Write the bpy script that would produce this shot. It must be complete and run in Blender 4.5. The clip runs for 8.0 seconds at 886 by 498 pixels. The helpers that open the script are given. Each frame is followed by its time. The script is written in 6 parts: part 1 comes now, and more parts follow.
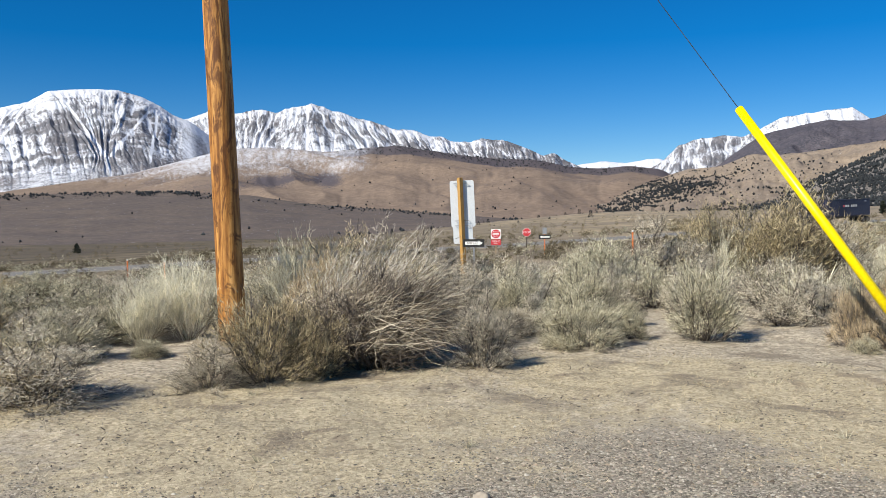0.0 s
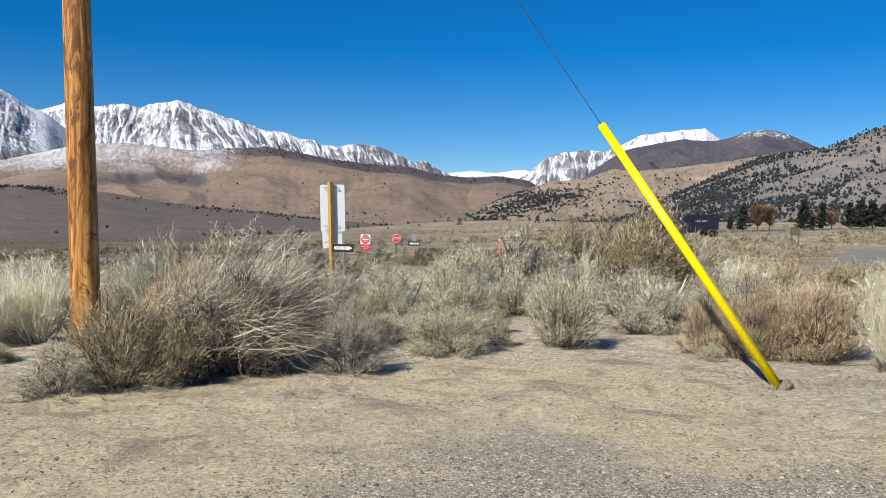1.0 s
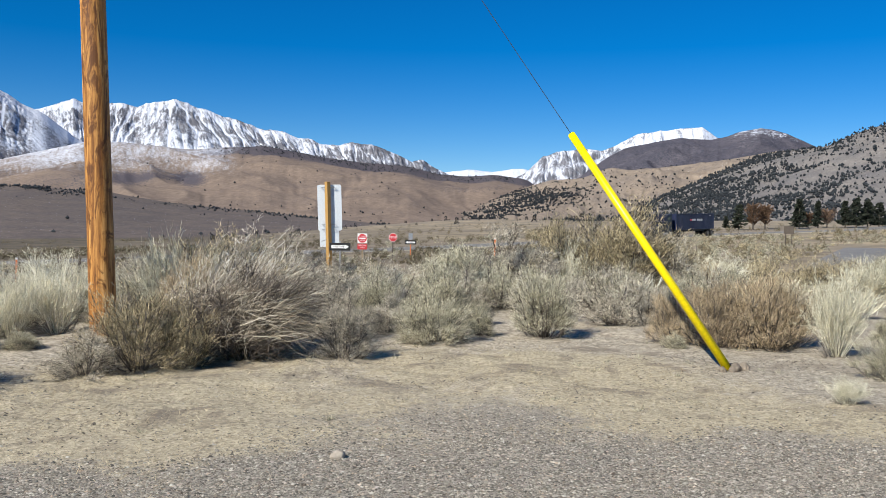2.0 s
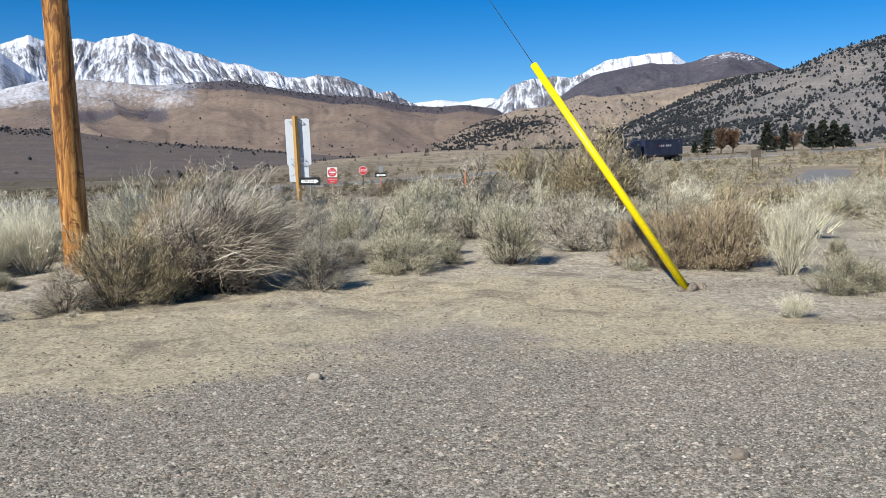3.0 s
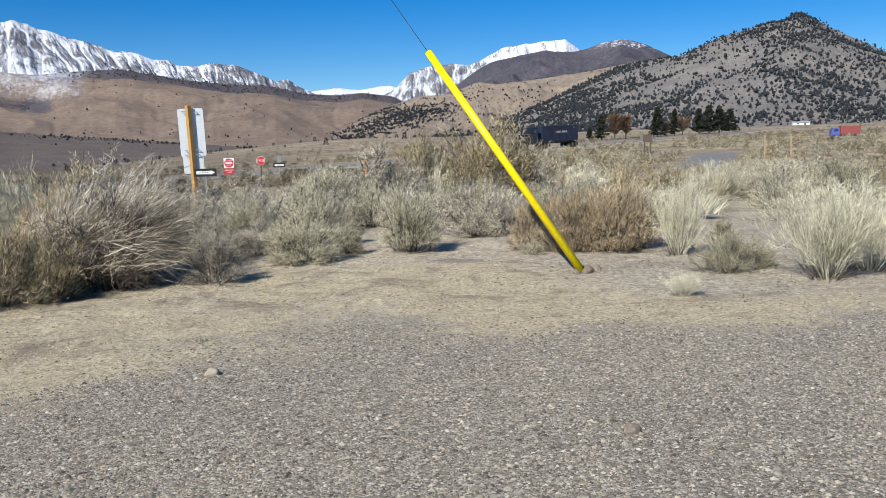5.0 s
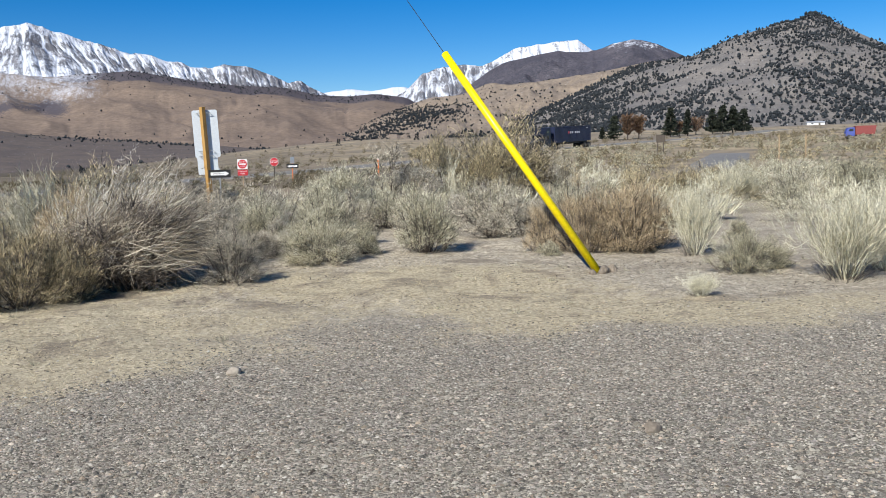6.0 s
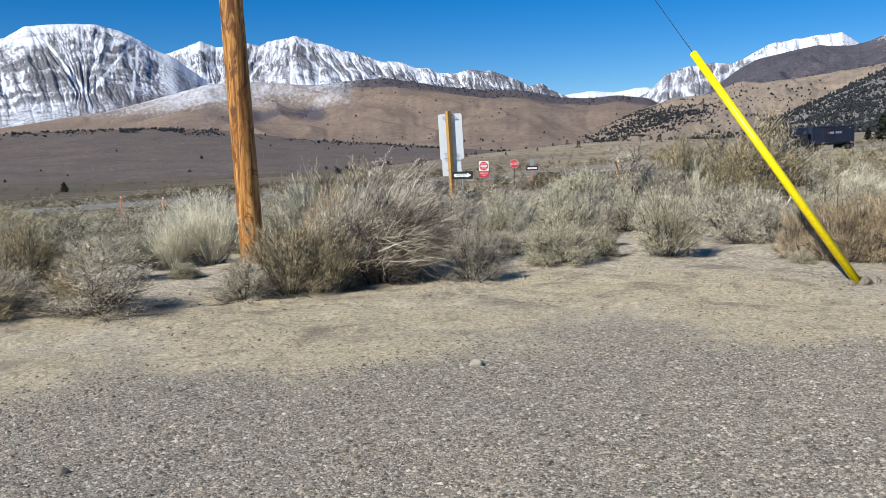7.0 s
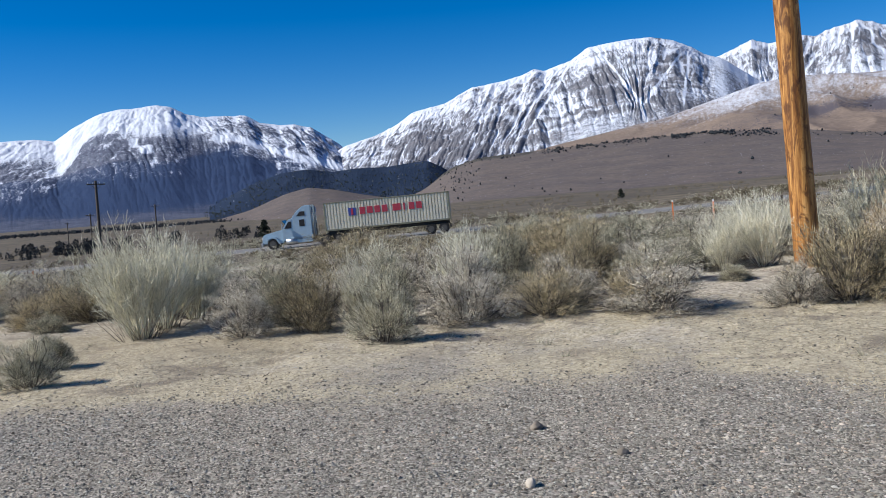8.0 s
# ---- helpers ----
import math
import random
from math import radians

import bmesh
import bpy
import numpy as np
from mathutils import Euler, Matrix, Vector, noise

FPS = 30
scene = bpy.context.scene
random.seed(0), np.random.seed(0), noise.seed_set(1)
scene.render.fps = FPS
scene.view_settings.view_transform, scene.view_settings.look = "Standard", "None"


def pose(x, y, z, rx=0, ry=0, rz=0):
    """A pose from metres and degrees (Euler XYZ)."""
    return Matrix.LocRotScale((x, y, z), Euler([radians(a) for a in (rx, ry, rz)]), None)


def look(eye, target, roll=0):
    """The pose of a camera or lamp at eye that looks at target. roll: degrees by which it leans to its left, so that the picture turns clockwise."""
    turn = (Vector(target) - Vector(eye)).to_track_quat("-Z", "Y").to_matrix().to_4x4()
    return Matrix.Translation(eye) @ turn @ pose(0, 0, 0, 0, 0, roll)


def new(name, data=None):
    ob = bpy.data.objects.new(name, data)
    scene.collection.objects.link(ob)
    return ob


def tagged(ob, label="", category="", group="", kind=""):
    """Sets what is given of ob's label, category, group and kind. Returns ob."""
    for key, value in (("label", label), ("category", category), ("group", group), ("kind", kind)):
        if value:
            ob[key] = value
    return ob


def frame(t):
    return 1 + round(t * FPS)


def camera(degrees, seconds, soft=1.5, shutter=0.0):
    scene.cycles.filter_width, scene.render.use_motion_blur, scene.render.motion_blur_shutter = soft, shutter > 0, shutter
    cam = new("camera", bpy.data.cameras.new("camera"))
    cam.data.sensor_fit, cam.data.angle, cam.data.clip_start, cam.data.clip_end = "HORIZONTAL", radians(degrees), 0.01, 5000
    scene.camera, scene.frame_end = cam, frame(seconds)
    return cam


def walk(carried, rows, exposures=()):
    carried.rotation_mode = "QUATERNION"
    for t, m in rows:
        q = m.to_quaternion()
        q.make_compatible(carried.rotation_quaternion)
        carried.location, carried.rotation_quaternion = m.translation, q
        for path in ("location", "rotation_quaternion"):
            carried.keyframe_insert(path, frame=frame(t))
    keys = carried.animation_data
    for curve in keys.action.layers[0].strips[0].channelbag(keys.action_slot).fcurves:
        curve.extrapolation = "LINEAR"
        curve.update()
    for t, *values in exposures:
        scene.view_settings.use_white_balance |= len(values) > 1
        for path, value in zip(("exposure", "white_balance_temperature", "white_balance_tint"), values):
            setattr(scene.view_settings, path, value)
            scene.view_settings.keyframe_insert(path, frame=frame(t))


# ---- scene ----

# ---------------------------------------------------------------- camera
cam = camera(54.04, 8.0, soft=0.6)
EYE = 1.15
# seconds, x, y, z, yaw, pitch, roll
PATH = [
    (0.0, 0.01, 1.03, 1.15, 0.15, -1.40, 0.60),
    (0.2, 0.01, 1.03, 1.15, -3.15, -1.25, -0.60),
    (0.5, 0.01, 1.03, 1.15, -5.45, -1.15, -1.40),
    (1.0, 0.01, 1.02, 1.15, -8.45, -1.00, -0.90),
    (1.2, 0.01, 0.97, 1.15, -9.45, -1.08, -0.50),
    (2.3, 0.00, 0.06, 1.15, -8.40, -1.07, -0.88),
    (2.5, -0.02, 0.04, 1.16, -8.58, -1.30, -0.69),
    (3.0, 0.00, 0.01, 1.15, -10.49, -5.56, 0.56),
    (3.5, 0.00, 0.01, 1.15, -14.63, -6.40, 0.81),
    (4.0, 0.03, 0.00, 1.15, -15.96, -6.24, 1.32),
    (4.2, 0.03, 0.00, 1.15, -16.80, -6.27, 1.30),
    (5.5, 0.01, -0.01, 1.15, -16.93, -6.48, 1.39),
    (6.0, -0.02, -0.02, 1.15, -16.11, -6.37, 1.50),
    (6.5, -0.06, -0.03, 1.15, -9.60, -6.06, 1.97),
    (7.0, -0.065, -0.12, 1.15, -0.53, -5.82, 1.49),
    (7.2, -0.05, -0.17, 1.15, 8.95, -5.84, 1.60),
    (7.5, -0.02, -0.22, 1.15, 24.55, -5.65, 2.70),
    (7.7, -0.03, -0.22, 1.15, 30.31, -4.94, 3.64),
    (8.0, -0.045, -0.22, 1.15, 34.66, -3.83, 4.28),
]


def heading(yaw, pitch, far=100.0):
    a, b = radians(yaw), radians(pitch)
    return Vector((-math.sin(a) * math.cos(b), math.cos(a) * math.cos(b), math.sin(b))) * far


rows = []
for t, x, y, z, yaw, pitch, roll in PATH:
    eye = Vector((x, y, z))
    rows.append((t, look(eye, eye + heading(yaw, pitch), -roll)))
walk(cam, rows, [(0.0, 0.44, 6940, 10), (1.2, 0.44, 6940, 10), (2.4, 0.40, 6490, 10), (7.0, 0.36, 6490, 10), (7.5, 0.24, 6330, 11), (8.0, 0.34, 6230, 12)])

# ---------------------------------------------------------------- daylight
SUN_AZ, SUN_EL = radians(133), radians(36)          # azimuth to the left of straight ahead
to_sun = Vector((-math.sin(SUN_AZ) * math.cos(SUN_EL), math.cos(SUN_AZ) * math.cos(SUN_EL), math.sin(SUN_EL)))
world = bpy.data.worlds.new("sky")
scene.world = world
world.use_nodes = True
wn = world.node_tree
sky = wn.nodes.new("ShaderNodeTexSky")
sky.sky_type = "NISHITA"
sky.sun_disc = False
sky.sun_elevation = SUN_EL
sky.sun_rotation = -SUN_AZ
sky.altitude = 2000.0
sky.air_density, sky.dust_density, sky.ozone_density = 1.0, 0.0, 4.0
wn.nodes["Background"].inputs[1].default_value = 0.079
vivid = wn.nodes.new("ShaderNodeHueSaturation")
vivid.inputs["Saturation"].default_value = 1.45
vivid.inputs["Hue"].default_value = 0.507
wn.links.new(sky.outputs[0], vivid.inputs["Color"])
wn.links.new(vivid.outputs[0], wn.nodes["Background"].inputs[0])
sun = new("sun", bpy.data.lights.new("sun", "SUN"))
sun.data.energy, sun.data.angle, sun.data.color = 4.8, radians(0.53), (1.0, 0.97, 0.89)
sun.matrix_world = look(to_sun * 50, (0, 0, 0))

# ---------------------------------------------------------------- small tools
rng = np.random.default_rng(7)


def hash01(ix, iy, seed):
    n = (ix.astype(np.int64) * 374761393 + iy.astype(np.int64) * 668265263 + seed * 1442695041) & 0x7FFFFFFF
    n = ((n ^ (n >> 13)) * 1274126177) & 0x7FFFFFFF
    n = ((n ^ (n >> 16)) * 2246822519) & 0x7FFFFFFF
    return (n ^ (n >> 15)) / 0x7FFFFFFF


def vnoise(x, y, seed=0):
    """Smooth noise from -1 to 1."""
    ix, iy = np.floor(x), np.floor(y)
    fx, fy = x - ix, y - iy
    fx, fy = fx * fx * fx * (fx * (fx * 6 - 15) + 10), fy * fy * fy * (fy * (fy * 6 - 15) + 10)
    a, b = hash01(ix, iy, seed), hash01(ix + 1, iy, seed)
    c, d = hash01(ix, iy + 1, seed), hash01(ix + 1, iy + 1, seed)
    return 2 * ((a + (b - a) * fx) * (1 - fy) + (c + (d - c) * fx) * fy) - 1


def fbm(x, y, octaves=4, seed=0):
    out, amp = 0.0, 0.5
    for k in range(octaves):
        out = out + amp * vnoise(x * 2**k + 17.3 * k, y * 2**k - 9.1 * k, seed + k)
        amp *= 0.5
    return out


def ridged(x, y, octaves=4, seed=0):
    out, amp = 0.0, 0.5
    for k in range(octaves):
        out = out + amp * (1 - 2 * np.abs(vnoise(x * 2**k + 5.7 * k, y * 2**k + 3.3 * k, seed + k)))
        amp *= 0.5
    return out


def ss(a, b, x):
    t = np.clip((x - a) / (b - a), 0, 1)
    return t * t * (3 - 2 * t)


def mesh_of(name, verts, faces, mats=(), smooth=False):
    me = bpy.data.meshes.new(name)
    me.from_pydata([tuple(v) for v in verts], [], [tuple(f) for f in faces])
    for m in mats:
        me.materials.append(m)
    if smooth:
        me.polygons.foreach_set("use_smooth", [True] * len(me.polygons))
    me.update()
    return me


def fast_mesh(name, verts, faces, material, smooth=False):
    """A mesh from arrays in which all faces have the same number of corners."""
    verts, faces = np.asarray(verts, np.float32), np.asarray(faces, np.int32)
    me = bpy.data.meshes.new(name)
    k = faces.shape[1]
    me.vertices.add(len(verts))
    me.vertices.foreach_set("co", verts.ravel())
    me.loops.add(faces.size)
    me.loops.foreach_set("vertex_index", faces.ravel())
    me.polygons.add(len(faces))
    me.polygons.foreach_set("loop_start", np.arange(0, faces.size, k, dtype=np.int32))
    me.polygons.foreach_set("use_smooth", np.full(len(faces), smooth))
    me.materials.append(material)
    me.update(calc_edges=True)
    me.validate()
    return me


def store(me, name, values):
    a = me.attributes.new(name, "FLOAT", "POINT")
    a.data.foreach_set("value", np.asarray(values, np.float32).ravel())


def part(name, bm, material, parent, label="", smooth=False):
    """Links a bmesh as one mesh object under a thing or a part."""
    me = bpy.data.meshes.new(name)
    bm.to_mesh(me)
    bm.free()
    me.materials.append(material)
    if smooth:
        me.polygons.foreach_set("use_smooth", [True] * len(me.polygons))
    ob = new(name, me)
    ob.parent = parent
    if label:
        tagged(ob, label)
    return ob


def part_mesh(name, me, parent, label=""):
    ob = new(name, me)
    ob.parent = parent
    if label:
        tagged(ob, label)
    return ob


def box(sx, sy, sz, at=(0, 0, 0), bevel=0.0, turn=None, seg=1):
    bm = bmesh.new()
    bmesh.ops.create_cube(bm, size=1)
    bmesh.ops.scale(bm, vec=(sx, sy, sz), verts=bm.verts)
    if bevel:
        bmesh.ops.bevel(bm, geom=list(bm.edges), offset=bevel, segments=seg, affect="EDGES")
    if turn:
        bmesh.ops.rotate(bm, cent=(0, 0, 0), matrix=Euler([radians(a) for a in turn]).to_matrix(), verts=bm.verts)
    bmesh.ops.translate(bm, vec=at, verts=bm.verts)
    return bm


def tube(r1, r2, length, at=(0, 0, 0), axis="z", seg=16, bevel=0.0):
    bm = bmesh.new()
    bmesh.ops.create_cone(bm, cap_ends=True, segments=seg, radius1=r1, radius2=r2, depth=length)
    if bevel:
        rims = [e for e in bm.edges if abs(e.verts[0].co.z - e.verts[1].co.z) < 1e-5]
        bmesh.ops.bevel(bm, geom=rims, offset=bevel, segments=2, affect="EDGES")
    if axis == "y":
        bmesh.ops.rotate(bm, cent=(0, 0, 0), matrix=Euler((radians(90), 0, 0)).to_matrix(), verts=bm.verts)
    if axis == "x":
        bmesh.ops.rotate(bm, cent=(0, 0, 0), matrix=Euler((0, radians(90), 0)).to_matrix(), verts=bm.verts)
    bmesh.ops.translate(bm, vec=at, verts=bm.verts)
    return bm


def join(*parts):
    out = parts[0]
    for bm in parts[1:]:
        me = bpy.data.meshes.new("tmp")
        bm.to_mesh(me)
        bm.free()
        out.from_mesh(me)
        bpy.data.meshes.remove(me)
    return out


def prism(outline, depth, at=(0, 0, 0), bevel=0.0):
    """An outline in x and z, made depth thick along y."""
    bm = bmesh.new()
    vs = [bm.verts.new((x, -depth / 2, z)) for x, z in outline]
    f = bm.faces.new(vs)
    got = bmesh.ops.extrude_face_region(bm, geom=[f])
    bmesh.ops.translate(bm, vec=(0, depth, 0), verts=[v for v in got["geom"] if isinstance(v, bmesh.types.BMVert)])
    bmesh.ops.recalc_face_normals(bm, faces=bm.faces)
    if bevel:
        bmesh.ops.bevel(bm, geom=list(bm.edges), offset=bevel, segments=2, affect="EDGES")
    bmesh.ops.translate(bm, vec=at, verts=bm.verts)
    return bm


def thing(name, m, label, category, group="", kind=""):
    ob = new(name)
    ob.empty_display_size = 0.2
    ob.matrix_world = m
    return tagged(ob, label, category, group, kind)


def words(text, size, material, parent, m, name="lettering"):
    """Writing in the built-in font, one mesh a word."""
    start = -len(text) / 2
    if " " in text:
        for word in text.split():
            words(word, size, material, parent, m @ Matrix.Translation(((start + len(word) / 2) * size * 0.62, 0, 0)), name)
            start += len(word) + 1
        return
    cu = bpy.data.curves.new("text", "FONT")
    cu.body, cu.size, cu.align_x, cu.align_y, cu.extrude = text, size, "CENTER", "CENTER", 0.001
    tmp = bpy.data.objects.new("tmp", cu)
    scene.collection.objects.link(tmp)
    bpy.context.view_layer.update()
    me = bpy.data.meshes.new_from_object(tmp.evaluated_get(bpy.context.evaluated_depsgraph_get()))
    bpy.data.objects.remove(tmp)
    me.materials.clear()
    me.materials.append(material)
    ob = new(name, me)
    ob.parent = parent
    ob.matrix_local = m


# ---------------------------------------------------------------- materials
class Nodes:
    """Short hand for a node tree."""

    def __init__(self, name):
        self.mat = bpy.data.materials.new(name)
        self.mat.use_nodes = True
        self.tree = self.mat.node_tree
        self.bsdf = self.tree.nodes["Principled BSDF"]
        self.geo = None

    def add(self, kind):
        return self.tree.nodes.new(kind)

    def link(self, a, b):
        self.tree.links.new(a, b)

    def put(self, socket, value):
        if isinstance(value, bpy.types.NodeSocket):
            self.link(value, socket)
        else:
            socket.default_value = (*value, 1) if isinstance(value, tuple) and len(value) == 3 and socket.type == "RGBA" else value

    def pos(self):
        return self.add("ShaderNodeNewGeometry").outputs["Position"]

    def local(self):
        return self.add("ShaderNodeTexCoord").outputs["Object"]

    def attr(self, name):
        n = self.add("ShaderNodeAttribute")
        n.attribute_name = name
        return n.outputs["Fac"]

    def rand(self):
        return self.add("ShaderNodeObjectInfo").outputs["Random"]

    def island(self):
        return self.add("ShaderNodeNewGeometry").outputs["Random Per Island"]

    def scaled(self, vec, s):
        n = self.add("ShaderNodeMapping")
        self.link(vec, n.inputs[0])
        n.inputs["Scale"].default_value = s
        return n.outputs[0]

    def noise(self, vec, scale, detail=4.0, rough=0.55, distort=0.0):
        n = self.add("ShaderNodeTexNoise")
        self.link(vec, n.inputs["Vector"])
        n.inputs["Scale"].default_value, n.inputs["Detail"].default_value = scale, detail
        n.inputs["Roughness"].default_value, n.inputs["Distortion"].default_value = rough, distort
        return n.outputs["Fac"]

    def cells(self, vec, scale, what="Color", feature="F1"):
        n = self.add("ShaderNodeTexVoronoi")
        n.feature = feature
        self.link(vec, n.inputs["Vector"])
        n.inputs["Scale"].default_value = scale
        return n.outputs[what]

    def math(self, op, a, b=0.0, clamp=False):
        n = self.add("ShaderNodeMath")
        n.operation, n.use_clamp = op, clamp
        self.put(n.inputs[0], a)
        self.put(n.inputs[1], b)
        return n.outputs[0]

    def step(self, value, a, b, lo=0.0, hi=1.0):
        n = self.add("ShaderNodeMapRange")
        n.interpolation_type = "SMOOTHSTEP"
        self.put(n.inputs["Value"], value)
        for k, v in (("From Min", a), ("From Max", b), ("To Min", lo), ("To Max", hi)):
            n.inputs[k].default_value = v
        return n.outputs[0]

    def mix(self, fac, a, b, blend="MIX"):
        n = self.add("ShaderNodeMix")
        n.data_type, n.blend_type = "RGBA", blend
        self.put(n.inputs[0], fac)
        self.put(n.inputs[6], a)
        self.put(n.inputs[7], b)
        return n.outputs[2]

    def ramp(self, fac, *stops):
        n = self.add("ShaderNodeValToRGB")
        self.put(n.inputs[0], fac)
        while len(n.color_ramp.elements) < len(stops):
            n.color_ramp.elements.new(0.5)
        for e, (p, c) in zip(n.color_ramp.elements, stops):
            e.position, e.color = p, (*c, 1)
        return n.outputs[0]

    def bump(self, height, strength=0.5, distance=0.01, base=None):
        n = self.add("ShaderNodeBump")
        n.inputs["Strength"].default_value, n.inputs["Distance"].default_value = strength, distance
        self.link(height, n.inputs["Height"])
        if base:
            self.link(base, n.inputs["Normal"])
        return n.outputs[0]

    def done(self, color, rough=0.8, metal=0.0, normal=None, spec=0.5):
        self.put(self.bsdf.inputs["Base Color"], color)
        self.put(self.bsdf.inputs["Roughness"], rough)
        self.bsdf.inputs["Metallic"].default_value = metal
        self.bsdf.inputs["Specular IOR Level"].default_value = spec
        if normal:
            self.link(normal, self.bsdf.inputs["Normal"])
        return self.mat


def paint(name, color, rough=0.45, metal=0.0, dirt=(0.25, 0.2, 0.15), amount=0.25):
    n = Nodes(name)
    p = n.local()
    d = n.math("MULTIPLY", n.step(n.noise(p, 3.0, 6, 0.65), 0.45, 0.75), amount)
    f = n.step(n.noise(p, 45.0, 3), 0.3, 0.8, 0.88, 1.08)
    c = n.mix(1.0, n.mix(d, color, dirt), f, "MULTIPLY")
    return n.done(c, n.step(d, 0, 0.3, rough, min(1.0, rough + 0.3)), metal, n.bump(n.noise(p, 90, 2), 0.08, 0.002))


def m_ground():
    n = Nodes("ground")
    p = n.pos()
    grass, soil, sage = n.attr("grass"), n.attr("soil"), n.attr("sage")
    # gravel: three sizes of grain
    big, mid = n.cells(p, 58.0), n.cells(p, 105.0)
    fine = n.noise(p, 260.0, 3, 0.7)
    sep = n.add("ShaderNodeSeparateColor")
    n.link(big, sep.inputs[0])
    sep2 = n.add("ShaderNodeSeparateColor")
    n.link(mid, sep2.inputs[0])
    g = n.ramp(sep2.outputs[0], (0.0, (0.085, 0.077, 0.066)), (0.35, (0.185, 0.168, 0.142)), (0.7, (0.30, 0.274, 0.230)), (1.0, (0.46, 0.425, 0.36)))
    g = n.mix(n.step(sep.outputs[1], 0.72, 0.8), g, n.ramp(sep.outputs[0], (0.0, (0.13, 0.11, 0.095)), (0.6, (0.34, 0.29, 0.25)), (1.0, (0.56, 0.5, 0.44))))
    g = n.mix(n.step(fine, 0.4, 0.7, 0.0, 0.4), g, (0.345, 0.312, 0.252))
    patch = n.noise(p, 0.55, 5, 0.6)
    g = n.mix(1.0, g, n.ramp(patch, (0.3, (0.86, 0.87, 0.87)), (0.7, (1.1, 1.07, 1.0))), "MULTIPLY")
    # sandy soil and dead straw
    s = n.ramp(n.noise(p, 14.0, 9, 0.78), (0.36, (0.235, 0.203, 0.150)), (0.5, (0.475, 0.415, 0.318)), (0.64, (0.66, 0.59, 0.465)))
    s = n.mix(n.step(sep2.outputs[1], 0.7, 0.85, 0.0, 0.6), s, g)
    straw = n.ramp(n.noise(p, 26.0, 8, 0.8, 0.8), (0.34, (0.235, 0.195, 0.13)), (0.5, (0.46, 0.395, 0.268)), (0.66, (0.64, 0.56, 0.40)))
    crumbs = n.cells(p, 48.0)
    sep3 = n.add("ShaderNodeSeparateColor")
    n.link(crumbs, sep3.inputs[0])
    s = n.mix(1.0, s, n.ramp(sep3.outputs[0], (0.0, (0.58, 0.57, 0.56)), (0.3, (0.97, 0.97, 0.97)), (0.8, (1.06, 1.06, 1.06)), (1.0, (1.3, 1.3, 1.3))), "MULTIPLY")
    straw = n.mix(1.0, straw, n.ramp(sep3.outputs[1], (0.0, (0.62, 0.60, 0.57)), (0.35, (0.97, 0.97, 0.97)), (1.0, (1.18, 1.18, 1.18))), "MULTIPLY")
    c = n.mix(soil, g, s)
    c = n.mix(n.step(n.math("ADD", grass, n.math("MULTIPLY", n.noise(p, 6.0, 8, 0.78), 1.1)), 0.78, 1.12, 0.0, 0.85), c, straw)
    litter = n.math("MULTIPLY", soil, n.step(n.noise(p, 1.7, 9, 0.72, 0.6), 0.50, 0.63, 0.0, 0.8))
    c = n.mix(litter, c, n.ramp(n.noise(p, 40, 4, 0.7), (0.3, (0.13, 0.105, 0.08)), (0.7, (0.30, 0.25, 0.19))))
    far = n.ramp(n.noise(p, 0.09, 8, 0.7), (0.36, (0.11, 0.096, 0.074)), (0.5, (0.20, 0.17, 0.13)), (0.64, (0.31, 0.26, 0.19)))
    far = n.mix(n.step(n.noise(p, 0.012, 4, 0.6), 0.42, 0.6, 0.0, 0.55), far, (0.16, 0.137, 0.12))
    far = n.mix(1.0, far, n.mix(n.attr("meadow"), (0.58, 0.56, 0.50), (1.45, 1.40, 1.26)), "MULTIPLY")
    c = n.mix(sage, c, far)
    h = n.math("ADD", n.math("MULTIPLY", n.cells(p, 105.0, "Distance"), -0.6), n.math("MULTIPLY", n.cells(p, 58.0, "Distance"), -0.6))
    h = n.math("ADD", h, n.math("MULTIPLY", fine, 0.35))
    h = n.math("ADD", h, n.math("MULTIPLY", n.math("MULTIPLY", soil, n.noise(p, 22.0, 8, 0.75, 0.5)), 2.6))
    return n.done(c, 0.92, 0, n.bump(h, 0.6, 0.008), 0.2)


